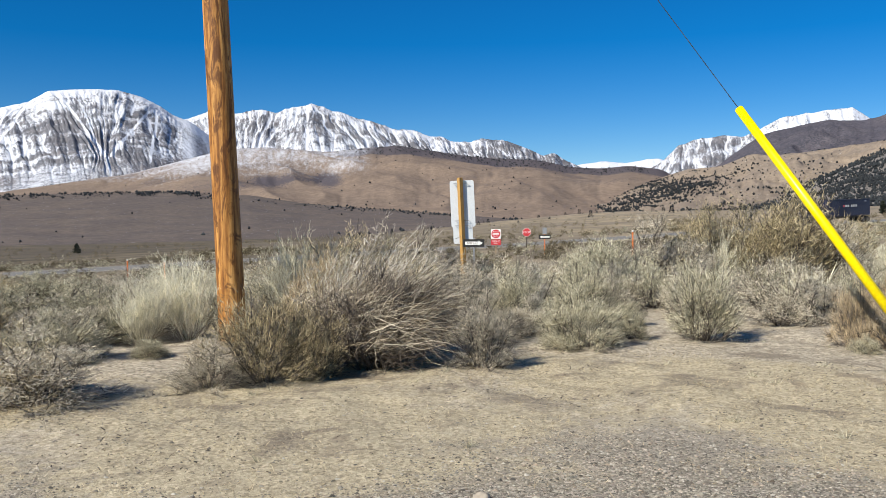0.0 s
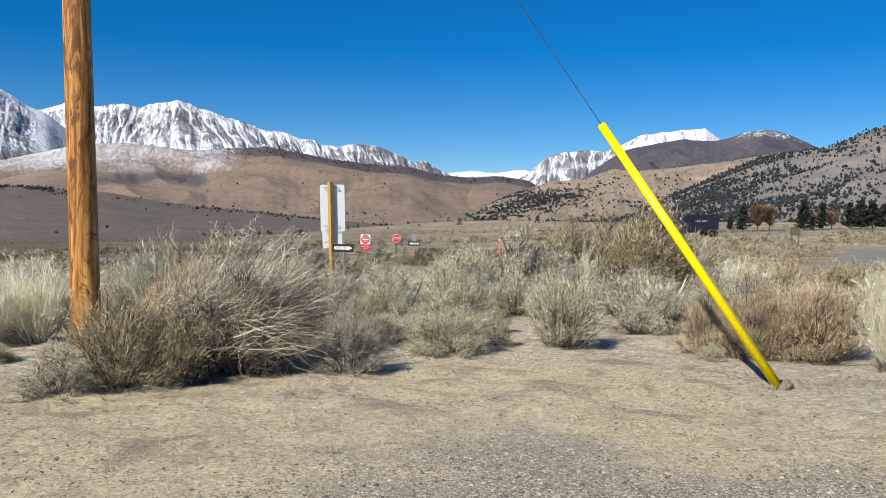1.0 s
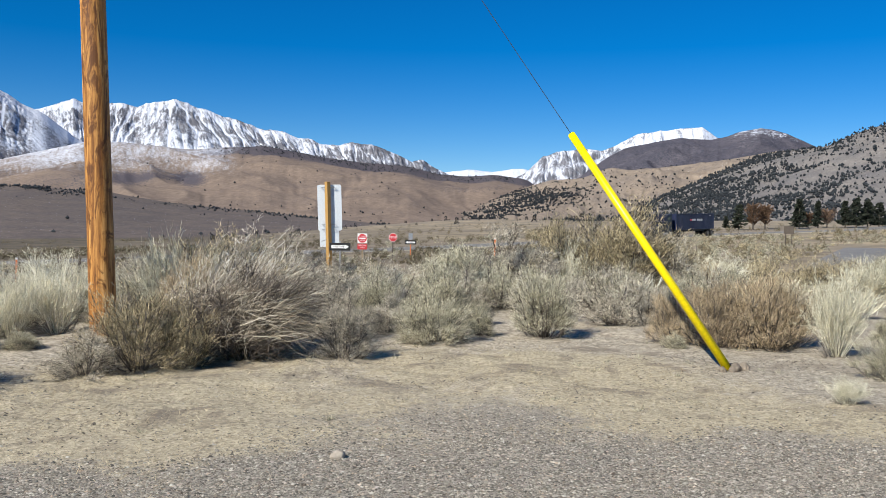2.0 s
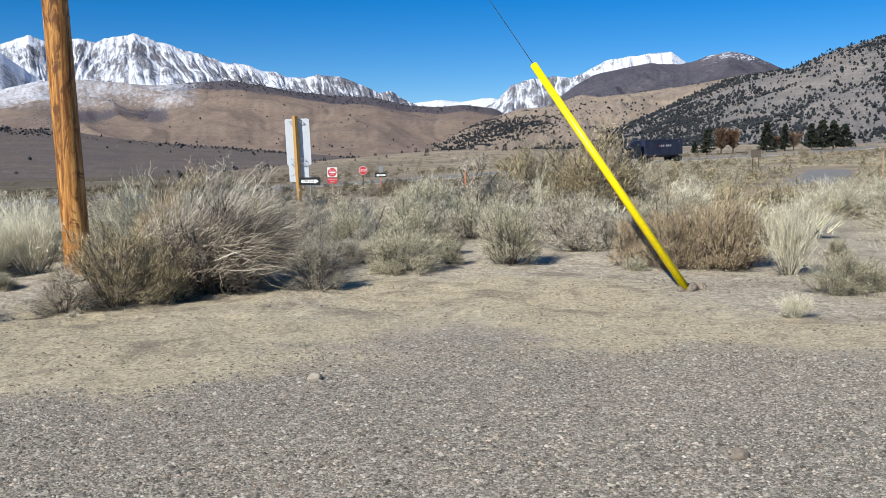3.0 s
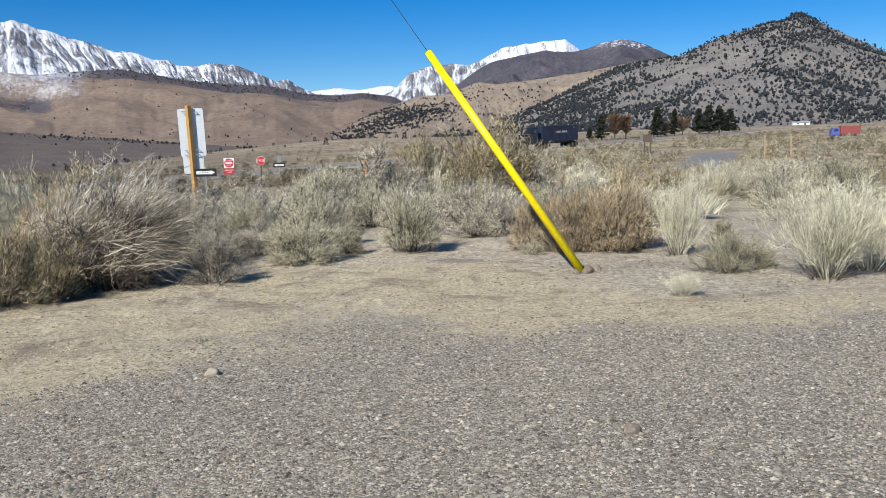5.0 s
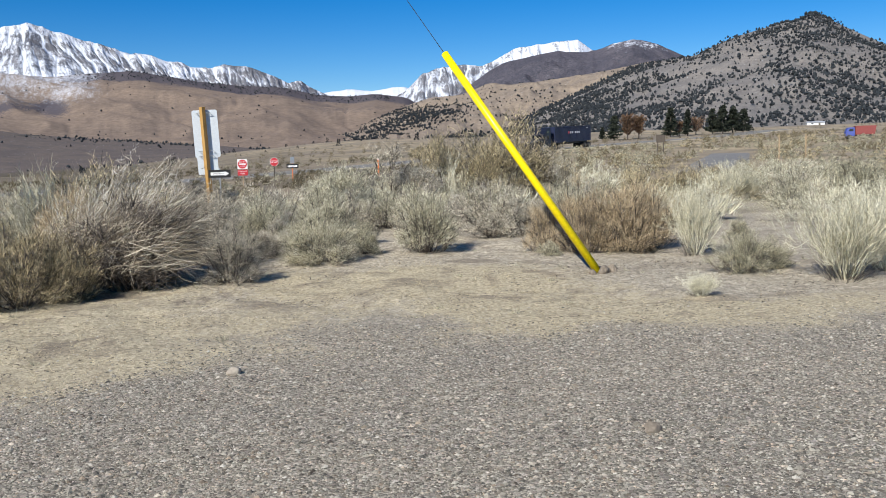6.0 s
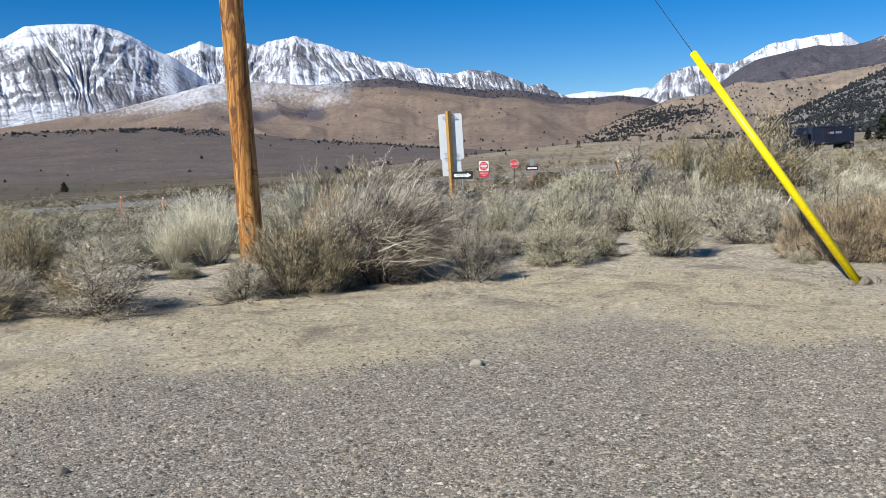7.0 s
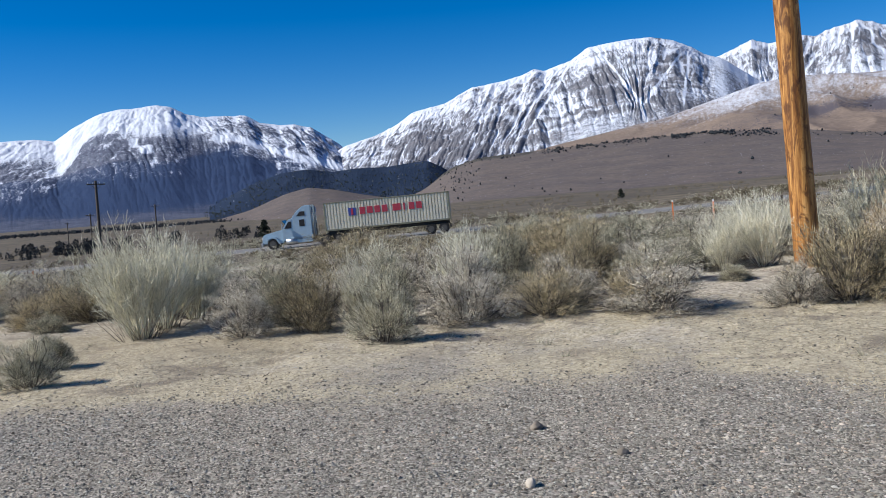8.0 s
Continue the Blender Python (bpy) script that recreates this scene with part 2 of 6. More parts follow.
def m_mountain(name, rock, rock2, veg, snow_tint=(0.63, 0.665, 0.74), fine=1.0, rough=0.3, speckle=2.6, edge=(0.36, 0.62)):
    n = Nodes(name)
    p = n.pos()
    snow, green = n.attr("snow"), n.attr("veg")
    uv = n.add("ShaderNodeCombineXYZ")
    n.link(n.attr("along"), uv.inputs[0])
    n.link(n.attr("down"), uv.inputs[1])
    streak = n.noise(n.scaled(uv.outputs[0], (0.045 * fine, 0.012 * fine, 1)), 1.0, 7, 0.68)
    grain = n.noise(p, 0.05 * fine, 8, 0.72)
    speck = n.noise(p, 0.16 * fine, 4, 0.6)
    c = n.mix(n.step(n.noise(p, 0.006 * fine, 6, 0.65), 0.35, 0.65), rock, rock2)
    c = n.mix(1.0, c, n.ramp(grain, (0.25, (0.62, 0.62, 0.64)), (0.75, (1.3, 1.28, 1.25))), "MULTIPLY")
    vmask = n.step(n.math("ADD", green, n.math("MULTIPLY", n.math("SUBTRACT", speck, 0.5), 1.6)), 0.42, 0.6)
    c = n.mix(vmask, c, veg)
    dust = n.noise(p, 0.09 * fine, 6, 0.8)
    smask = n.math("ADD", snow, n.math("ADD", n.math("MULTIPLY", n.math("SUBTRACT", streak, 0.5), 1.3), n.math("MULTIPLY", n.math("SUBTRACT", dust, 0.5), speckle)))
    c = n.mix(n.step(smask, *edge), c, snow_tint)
    h = n.math("ADD", grain, n.math("MULTIPLY", streak, 1.2))
    return n.done(c, 0.95, 0, n.bump(h, rough, 14.0 / fine), 0.1)


def m_twig(name, *stops, rough=0.75):
    """Stalks and dry leaves: every stalk a little different, every bush too."""
    n = Nodes(name)
    v = n.math("ADD", n.math("MULTIPLY", n.island(), 0.72), n.math("MULTIPLY", n.rand(), 0.28))
    c = n.ramp(v, *[(f, tuple(q * (0.66 + 0.46 * min(1.0, f * 1.5)) for q in col)) for f, col in stops])
    c = n.mix(1.0, c, n.ramp(n.noise(n.local(), 5.0, 3), (0.3, (0.8, 0.8, 0.8)), (0.7, (1.15, 1.14, 1.12))), "MULTIPLY")
    n.done(c, rough, 0, None, 0.25)
    thin, both = n.add("ShaderNodeBsdfTranslucent"), n.add("ShaderNodeMixShader")
    n.link(c, thin.inputs["Color"])
    both.inputs[0].default_value = 0.15
    n.link(n.bsdf.outputs[0], both.inputs[1])
    n.link(thin.outputs[0], both.inputs[2])
    n.link(both.outputs[0], n.tree.nodes["Material Output"].inputs["Surface"])
    return n.mat


def m_wood_pole():
    n = Nodes("pole_wood")
    p = n.local()
    long = n.noise(n.scaled(p, (9, 9, 0.55)), 2.2, 8, 0.68, 0.5)
    knots = n.noise(n.scaled(p, (5, 5, 1.6)), 1.3, 5, 0.7, 1.2)
    fib = n.noise(n.scaled(p, (40, 40, 0.9)), 3.0, 4, 0.7)
    c = n.ramp(long, (0.30, (0.085, 0.032, 0.009)), (0.43, (0.30, 0.122, 0.027)), (0.54, (0.53, 0.255, 0.066)), (0.70, (0.74, 0.43, 0.155)))
    c = n.mix(n.step(knots, 0.50, 0.61, 0.0, 0.92), c, (0.13, 0.048, 0.013))
    c = n.mix(1.0, c, n.ramp(fib, (0.3, (0.72, 0.7, 0.68)), (0.7, (1.15, 1.14, 1.12))), "MULTIPLY")
    h = n.math("ADD", n.math("MULTIPLY", long, 1.0), n.math("MULTIPLY", fib, 0.5))
    return n.done(c, 0.6, 0, n.bump(h, 0.6, 0.012), 0.35)


def m_stone(name, a, b):
    n = Nodes(name)
    p = n.local()
    c = n.mix(n.step(n.noise(p, 14, 6, 0.7), 0.35, 0.65), a, b)
    c = n.mix(1.0, c, n.ramp(n.math("ADD", n.math("MULTIPLY", n.rand(), 0.6), n.math("MULTIPLY", n.island(), 0.4)), (0, (0.5, 0.49, 0.48)), (1, (1.36, 1.33, 1.27))), "MULTIPLY")
    return n.done(c, 0.85, 0, n.bump(n.noise(p, 30, 6, 0.7), 0.5, 0.01), 0.25)


def m_pebble():
    """Mixed gravel: every pebble its own grey, buff or rust."""
    n = Nodes("gravel_pebble")
    v = n.island()
    tone = n.ramp(v, (0.0, (0.066, 0.060, 0.052)), (0.3, (0.150, 0.136, 0.113)), (0.65, (0.275, 0.249, 0.205)), (0.92, (0.39, 0.355, 0.297)), (1.0, (0.52, 0.48, 0.41)))
    hue = n.math("FRACT", n.math("MULTIPLY", v, 37.0))
    c = n.mix(1.0, tone, n.ramp(hue, (0.0, (1.12, 0.97, 0.86)), (0.3, (1.0, 1.0, 1.0)), (0.8, (0.96, 1.0, 1.0)), (1.0, (1.06, 1.0, 0.93))), "MULTIPLY")
    return n.done(c, 0.85, 0, n.bump(n.noise(n.local(), 400, 3, 0.6), 0.3, 0.002), 0.25)


def m_asphalt():
    n = Nodes("asphalt")
    p = n.pos()
    c = n.ramp(n.noise(p, 60, 4, 0.8), (0.3, (0.135, 0.131, 0.125)), (0.7, (0.235, 0.226, 0.212)))
    c = n.mix(n.step(n.noise(p, 0.4, 5, 0.65), 0.4, 0.7, 0, 0.6), c, (0.27, 0.255, 0.228))
    return n.done(c, 0.85, 0, n.bump(n.noise(p, 120, 2), 0.4, 0.005), 0.3)


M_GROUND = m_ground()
# bluish rock and forest tones here include painted distance haze
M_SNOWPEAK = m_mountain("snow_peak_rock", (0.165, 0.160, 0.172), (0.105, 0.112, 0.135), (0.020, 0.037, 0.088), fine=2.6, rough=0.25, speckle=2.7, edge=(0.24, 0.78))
# rock and forest tones shifted to blue: distance haze put into the colour
M_HAZEPEAK = m_mountain("hazed_granite_rock", (0.105, 0.115, 0.155), (0.062, 0.074, 0.112), (0.026, 0.046, 0.10), fine=2.4, rough=0.25, speckle=2.7, edge=(0.28, 0.72))
M_SHOULDER = m_mountain("burnt_shoulder_rock", (0.118, 0.108, 0.125), (0.09, 0.086, 0.108), (0.055, 0.056, 0.07))
M_FOOT = m_mountain("brown_foothill", (0.235, 0.18, 0.14), (0.19, 0.148, 0.12), (0.088, 0.078, 0.088), fine=2.0, rough=0.15, speckle=1.3, edge=(0.2, 1.15))
M_BENCH = m_mountain("sagebrush_bench", (0.148, 0.122, 0.106), (0.12, 0.102, 0.095), (0.055, 0.055, 0.046), fine=4.0, rough=0.12)
# pine slope tones blued to paint in the haze of distance
M_FOREST = m_mountain("hazed_forest_slope", (0.032, 0.048, 0.085), (0.024, 0.039, 0.072), (0.017, 0.029, 0.055), fine=3.0, rough=0.4)
M_CRAG = m_mountain("pinyon_hill", (0.29, 0.235, 0.18), (0.235, 0.195, 0.16), (0.14, 0.125, 0.10), fine=2.5, rough=0.35)
M_CONE = m_mountain("dark_hill", (0.232, 0.213, 0.196), (0.172, 0.164, 0.16), (0.11, 0.10, 0.085), fine=3.0, rough=0.35)
M_POLE = m_wood_pole()
M_YELLOW = paint("yellow_plastic", (0.93, 0.72, 0.0), 0.35, 0, (0.6, 0.45, 0.08), 0.25)
M_STEEL = paint("galvanised_steel", (0.42, 0.43, 0.44), 0.45, 0.85, (0.25, 0.22, 0.2), 0.4)
M_DARKSTEEL = paint("dark_steel", (0.05, 0.05, 0.052), 0.55, 0.6)
M_ALU = paint("sign_back_aluminium", (0.66, 0.70, 0.73), 0.5, 0.25, (0.5, 0.5, 0.5), 0.2)
M_WHITE = paint("white_sign_paint", (0.8, 0.8, 0.79), 0.4)
M_RED = paint("red_sign_paint", (0.55, 0.03, 0.04), 0.4)
M_BLACK = paint("black_sign_paint", (0.012, 0.012, 0.013), 0.75, 0, (0.04, 0.035, 0.03), 0.1)
M_GREEN = paint("green_sign_paint", (0.0, 0.2, 0.09), 0.4)
M_POST = paint("treated_timber_post", (0.42, 0.24, 0.07), 0.7, 0, (0.25, 0.13, 0.04), 0.6)
M_POSTPALE = paint("pale_timber_post", (0.34, 0.25, 0.15), 0.75, 0, (0.2, 0.14, 0.08), 0.5)
M_POSTDARK = paint("dark_fence_timber", (0.075, 0.06, 0.048), 0.85)
M_ORANGE = paint("orange_marker", (0.75, 0.2, 0.04), 0.5)
M_STONE = m_stone("pale_stone", (0.42, 0.37, 0.31), (0.54, 0.48, 0.40))
M_STONED = m_stone("grey_stone", (0.17, 0.145, 0.12), (0.27, 0.23, 0.185))
M_PEBBLE = m_pebble()
M_ASPHALT = m_asphalt()
M_EDGELINE = paint("worn_edge_line", (0.72, 0.66, 0.46), 0.6, 0, (0.3, 0.27, 0.2), 0.4)
M_SHOULDERSTRAW = paint("straw_shoulder", (0.50, 0.44, 0.30), 0.9, 0, (0.24, 0.20, 0.14), 0.6)
T_SAGE = m_twig("sage_twigs", (0.0, (0.130, 0.124, 0.084)), (0.35, (0.33, 0.312, 0.218)), (0.7, (0.56, 0.523, 0.385)), (1.0, (0.76, 0.715, 0.565)))
T_OLIVE = m_twig("olive_twigs", (0.0, (0.135, 0.112, 0.066)), (0.4, (0.38, 0.318, 0.195)), (0.75, (0.58, 0.49, 0.31)), (1.0, (0.74, 0.625, 0.43)))
T_GREY = m_twig("grey_twigs", (0.0, (0.160, 0.146, 0.120)), (0.4, (0.43, 0.390, 0.312)), (0.75, (0.65, 0.590, 0.475)), (1.0, (0.78, 0.74, 0.63)))
T_PALE = m_twig("pale_stalks", (0.0, (0.37, 0.345, 0.245)), (0.4, (0.64, 0.605, 0.455)), (0.75, (0.80, 0.765, 0.61)), (1.0, (0.870, 0.869, 0.790)))
T_SILVER = m_twig("bleached_stalks", (0.0, (0.105, 0.085, 0.064)), (0.35, (0.36, 0.30, 0.225)), (0.7, (0.66, 0.605, 0.49)), (1.0, (0.72, 0.70, 0.66)))
T_TAN = m_twig("tan_stalks", (0.0, (0.184, 0.130, 0.075)), (0.4, (0.429, 0.336, 0.215)), (0.75, (0.616, 0.501, 0.341)), (1.0, (0.761, 0.621, 0.437)))
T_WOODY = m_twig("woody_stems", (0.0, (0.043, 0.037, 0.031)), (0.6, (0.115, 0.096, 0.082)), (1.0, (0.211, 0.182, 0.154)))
T_STRAW = m_twig("straw_blades", (0.0, (0.16, 0.12, 0.07)), (0.5, (0.52, 0.43, 0.27)), (1.0, (0.70, 0.61, 0.42)))
T_CONIFER = m_twig("conifer_needles", (0.0, (0.022, 0.027, 0.02)), (0.5, (0.034, 0.042, 0.03)), (1.0, (0.055, 0.063, 0.044)))
T_PINYON = m_twig("pinyon_needles", (0.0, (0.016, 0.019, 0.024)), (0.5, (0.024, 0.029, 0.034)), (1.0, (0.040, 0.047, 0.052)))
T_FIELD = m_twig("field_brush_twigs", (0.0, (0.055, 0.046, 0.029)), (0.5, (0.14, 0.116, 0.07)), (1.0, (0.27, 0.226, 0.14)))
T_RUST = m_twig("bare_reddish_twigs", (0.0, (0.09, 0.05, 0.03)), (0.5, (0.19, 0.115, 0.07)), (1.0, (0.30, 0.19, 0.12)))

# ---------------------------------------------------------------- ground
ROAD_AT, ROAD_WAY = Vector((-44.2, 75.0)), Vector((0.832, 0.555))


def height(x, y):
    r = np.hypot(x, y)
    z = -1.4 * ss(13, 46, r) + (0.024 + 0.010 * (x < 0)) * 150 * np.tanh(x / 150) * ss(15, 55, r)
    yaw = np.degrees(np.arctan2(-x, y))
    z = z + 0.020 * np.clip(r - 110, 0, 400) * ss(8, -12, yaw) - 0.0085 * np.clip(r - 100, 0, 1100) * ss(24, 46, yaw) * (1 - ss(75, 110, yaw))
    z = z + 0.35 * fbm(x / 14, y / 14, 3, 3) * ss(14, 30, r) * (1 - ss(50, 75, r)) + 1.5 * fbm(x / 90, y / 90, 3, 5) * ss(150, 300, r)
    return z


def lot_edge(x):
    """How far ahead the gravel lot reaches."""
    return 5.2 + np.minimum(0, x + 1.1) * 0.66 - np.maximum(0, x - 1.0) * 0.13 + 0.22 * np.sin(x * 1.3) + 0.12 * np.sin(x * 3.1 + 1)


def rough_ground(x, y):
    z = height(x, y)
    off = y - lot_edge(x)
    near = 1 - ss(14, 22, np.hypot(x, y))
    z = z + near * (0.012 * fbm(x * 4, y * 4, 3, 11) + ss(-0.2, 1.0, off) * 0.014 * fbm(x * 5, y * 5, 3, 14) + ss(0, 1.5, off) * 0.045 * fbm(x * 1.3, y * 1.3, 3, 12))
    return z


def build_ground():
    rings = np.concatenate([[0.002, 0.25, 0.8, 1.3], np.arange(1.7, 11.5, 0.055), 11.5 * (4700 / 11.5) ** np.linspace(0, 1, 90)])
    ang = np.radians(np.concatenate([np.arange(-62, 75, 0.45), np.arange(75, 298, 6.0)]))
    A, R = np.meshgrid(ang, rings)
    x, y = -np.sin(A) * R, np.cos(A) * R
    z = rough_ground(x, y)
    nr, na = R.shape
    i = np.arange(nr - 1)[:, None] * na + np.arange(na)[None, :]
    j = np.arange(nr - 1)[:, None] * na + (np.arange(na)[None, :] + 1) % na
    faces = np.stack([i, j, j + na, i + na], -1).reshape(-1, 4)[:, ::-1]
    verts = np.stack([x, y, z], -1).reshape(-1, 3)
    verts = np.concatenate([verts, [[0, 0, 0.0]]])
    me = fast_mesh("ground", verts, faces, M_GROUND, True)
    off = y - lot_edge(x)
    d = np.hypot(x, y)
    bare = ss(2.6, 4.2, x) * ss(5.0, 6.0, y)
    patch = fbm(x * 0.9, y * 0.9, 4, 21)
    grass = ss(-1.2, 0.7, off + 0.8 * patch) * (1 - ss(2.6, 4.5, off)) * (1 - 0.85 * bare) * (0.62 + 0.5 * patch)
    soil = ss(-0.7, 1.4, off + 0.7 * patch) * (1 - 0.25 * bare)
    put = lambda a, last=0.0: np.concatenate([a.ravel(), [last]])
    store(me, "grass", put(grass))
    store(me, "soil", put(soil))
    store(me, "sage", put(np.maximum(ss(16, 48, d), 0.5 * ss(-2.5, -5.5, x) * ss(0.8, 2.4, off) * (0.55 + 0.6 * patch))))
    store(me, "meadow", put(ss(-90, 70, x + 25 * fbm(x / 40, y / 40, 3, 8))))
    return tagged(new("ground", me), "gravel lot, straw-grass verge and sagebrush plain", "ground", "", "structure")


build_ground()


def road(name, start, way, length, width, label, lift=0.06, lines=True):
    way = Vector(way).normalized()
    side = Vector((-way.y, way.x))
    bm = bmesh.new()
    n = max(2, int(length / 4))
    strip = []
    for i in range(n + 1):
        c = Vector(start) + way * length * i / n
        z = float(height(np.array(c.x), np.array(c.y))) + lift
        strip.append([bm.verts.new((*(c + side * w), z + dz)) for w, dz in ((-width / 2 - 1.6, -0.4), (-width / 2, 0), (width / 2, 0), (width / 2 + 1.6, -0.4))])
    for a, b in zip(strip, strip[1:]):
        for k in range(3):
            bm.faces.new((a[k], b[k], b[k + 1], a[k + 1]))
    bmesh.ops.recalc_face_normals(bm, faces=bm.faces)
    me = bpy.data.meshes.new(name)
    bm.to_mesh(me)
    bm.free()
    me.materials.append(M_ASPHALT)
    me.materials.append(M_SHOULDERSTRAW)
    for f in me.polygons:
        f.material_index = 0 if abs(f.normal.z) > 0.995 or not lines else 1
    ob = tagged(new(name, me), label, "road", "", "structure")
    if lines:
        for w in (-width / 2 + 0.4, width / 2 - 0.4):
            bm = bmesh.new()
            strip = []
            for i in range(n + 1):
                c = Vector(start) + way * length * i / n
                z = float(height(np.array(c.x), np.array(c.y))) + lift + 0.012
                strip.append([bm.verts.new((*(c + side * (w + d)), z)) for d in (-0.09, 0.09)])
            for a, b in zip(strip, strip[1:]):
                bm.faces.new((a[0], b[0], b[1], a[1]))
            part("edge_line", bm, M_EDGELINE, ob, "worn cream edge line")
    return ob


road("road", ROAD_AT - ROAD_WAY * 190, ROAD_WAY, 480, 9.0, "two-lane asphalt highway with white edge lines", 0.08)
road("side_road", (27.2, 41.9), (0.584, 0.812), 62, 4.2, "short grey asphalt side road", 0.05, False)

# ---------------------------------------------------------------- mountains
def erode(z, du, dv, depth, rounds=3):
    """Cuts branching gullies where water would gather; returns the new heights and how much runs through each cell."""
    nu, nv = z.shape
    ids = np.arange(nu * nv).reshape(nu, nv)
    for _ in range(rounds):
        best, target = np.zeros_like(z), ids.copy()
        pad = np.pad(z, 1, constant_values=1e9)
        pid = np.pad(ids, 1)
        for i in (-1, 0, 1):
            for j in (-1, 0, 1):
                if i or j:
                    fall = (z - pad[1 + i:1 + i + nu, 1 + j:1 + j + nv]) / math.hypot(i * du, j * dv)
                    better = fall > best
                    best = np.where(better, fall, best)
                    target = np.where(better, pid[1 + i:1 + i + nu, 1 + j:1 + j + nv], target)
        order, goal, flow = np.argsort(-z, axis=None).tolist(), target.ravel().tolist(), [1.0] * (nu * nv)
        for i in order:
            if goal[i] != i:
                flow[goal[i]] += flow[i]
        run = np.log1p(np.array(flow).reshape(nu, nv)) / 7.0
        cut = run
        for _ in range(2):
            q = np.pad(cut, 1, mode="edge")
            cut = (q[:-2, 1:-1] + q[2:, 1:-1] + q[1:-1, :-2] + q[1:-1, 2:] + 2 * q[1:-1, 1:-1]) / 6
        z = z - depth * cut / rounds
    return z, cut


def fall_lines(A, w, stops, table):
    """The crest yaw from which each place of a face is fed: table rows give a line's yaw at each of the stops down the face."""
    table = sorted(table)
    start = np.array([row[0] for row in table], float)
    out = np.zeros_like(A)
    for j in range(A.shape[1]):
        at = np.array([np.interp(w[0, j], stops, row) for row in table])
        out[:, j] = np.interp(A[:, j], at, start) + np.where(A[:, j] > at[-1], A[:, j] - at[-1], 0) + np.where(A[:, j] < at[0], A[:, j] - at[0], 0)
    return out


def mountain(name, label, ridge, crest_r, foot_r, material, gully=1.0, jag=0.05, spacing=130.0, snow=None, veg=None, foot_z=None, power=1.25, seed=1, nu=320, nv=80, category="mountain", octaves=5, cuts=0.035, lines=None, ribs=(), rib_mask=None):
    """A ridge given by (yaw, elevation) of its crest in degrees, as seen from the viewpoint, with a gullied face down to its foot."""
    yaws = np.array([p[0] for p in ridge])[::-1]
    elev = np.array([p[1] for p in ridge])[::-1]
    a = np.linspace(yaws[0], yaws[-1], nu)
    e = np.interp(a, yaws, elev)
    k = max(1, int(nu * (0.12 if lines else 0.3) / (yaws[-1] - yaws[0])))
    e = np.convolve(np.pad(e, k, mode="edge"), np.ones(2 * k + 1) / (2 * k + 1), mode="valid")
    along = np.radians(a) * crest_r
    e = e + jag * ridged(along / 60.0, along * 0 + seed, 4, seed) * np.clip(e / 5, 0.2, 1)
    crest = EYE + crest_r * np.tan(np.radians(e))
    v = np.concatenate([[-0.25, -0.1], np.linspace(0, 1, nv) ** 1.1])
    V, A = np.meshgrid(v, a)
    S = np.repeat(along[:, None], len(v), 1)
    Z = np.repeat(crest[:, None], len(v), 1)
    depth = crest_r - foot_r
    R = crest_r - depth * V
    x, y = -np.sin(np.radians(A)) * R, np.cos(np.radians(A)) * R
    floor = height(x, y) - 6 if foot_z is None else foot_z + 0 * x
    w = np.clip(V, 0, 1)
    D = w * depth
    rise = np.clip(Z - floor, 0, None)
    # where each line of fall starts on the crest
    P = A if lines is None else fall_lines(A, w, *lines)
    F = np.radians(P) * crest_r
    if lines:
        S = F
    # broad spurs that bend on their way down, then gullies
    bend = 1.5 * fbm(S / (4 * spacing), D / (4 * spacing), 3, seed + 40)
    spur = ridged(S / (2.2 * spacing) + bend, D / (3.0 * spacing) + 1.2 * fbm(S / (3 * spacing) + 9, D / (3 * spacing), 3, seed + 41), octaves, seed + 9)
    lump = fbm(S / spacing, D / spacing, octaves + 1, seed + 70)
    face = np.sin(np.pi * np.clip(w, 0, 1) ** 0.55)
    rib, carve, scales = 0 * w, 0 * w, []
    spread = ss(0.45, 0.75, np.abs(np.gradient(P, axis=0)) / abs(a[1] - a[0]))
    straight = np.radians(A + 2.0 * w) * crest_r
    for j, (period, amp) in enumerate(ribs):
        tri, size = 0 * w, 0 * w
        for line, share in ((F, spread), (straight, 1 - spread)):
            wander = 0.9 * fbm(line / (2.5 * period), D / (9 * period), 3, seed + 90 + j) + 0.3 * vnoise(line / period, D / (2.0 * period), seed + 95 + j)
            tri = tri + share * np.abs(2 * ((line / period + wander) % 1.0) - 1)
            size = size + share * (0.55 + 0.45 * vnoise(line / (1.7 * period) + 3, D / (5 * period), seed + 98 + j))
        scales.append(tri + 0.35 * (1 - size))
        rib = rib + tri * size * amp / ribs[0][1]
        carve = carve + amp * period * (tri - 0.5) * size
    rib = rib / max(1e-6, sum(a for _, a in ribs) / ribs[0][1] * 0.55) if ribs else rib
    keep = dict(yaw=A, w=w, elev=np.degrees(np.arctan2(floor + (Z - floor) * (1 - w) ** power - EYE, R)))
    carve = 0.56 * carve * ss(0.0, 0.05, w) * (1 - ss(0.75, 0.98, w)) * (rib_mask(keep) if rib_mask else 1.0)
    z = floor + (Z - floor) * (1 - w) ** power + carve + gully * rise * face * (0.24 * (spur - 0.12) + 0.13 * lump)
    z = np.minimum(z, floor + (Z - floor) * (1 - 0.35 * w))
    inner, run = erode(z[:, 2:], crest_r * math.radians(abs(a[1] - a[0])), depth / nv, cuts * float(np.mean(rise)))
    z[:, 2:] = z[:, 2:] + (inner - z[:, 2:]) * np.clip(face[:, 2:] * 1.5, 0, 1)
    z = np.where(V < 0, floor + (Z - floor) * (1 + V * 1.2), np.maximum(z, floor))
    run = np.concatenate([np.zeros((nu, 2)), run], 1)
    nuu, nvv = z.shape
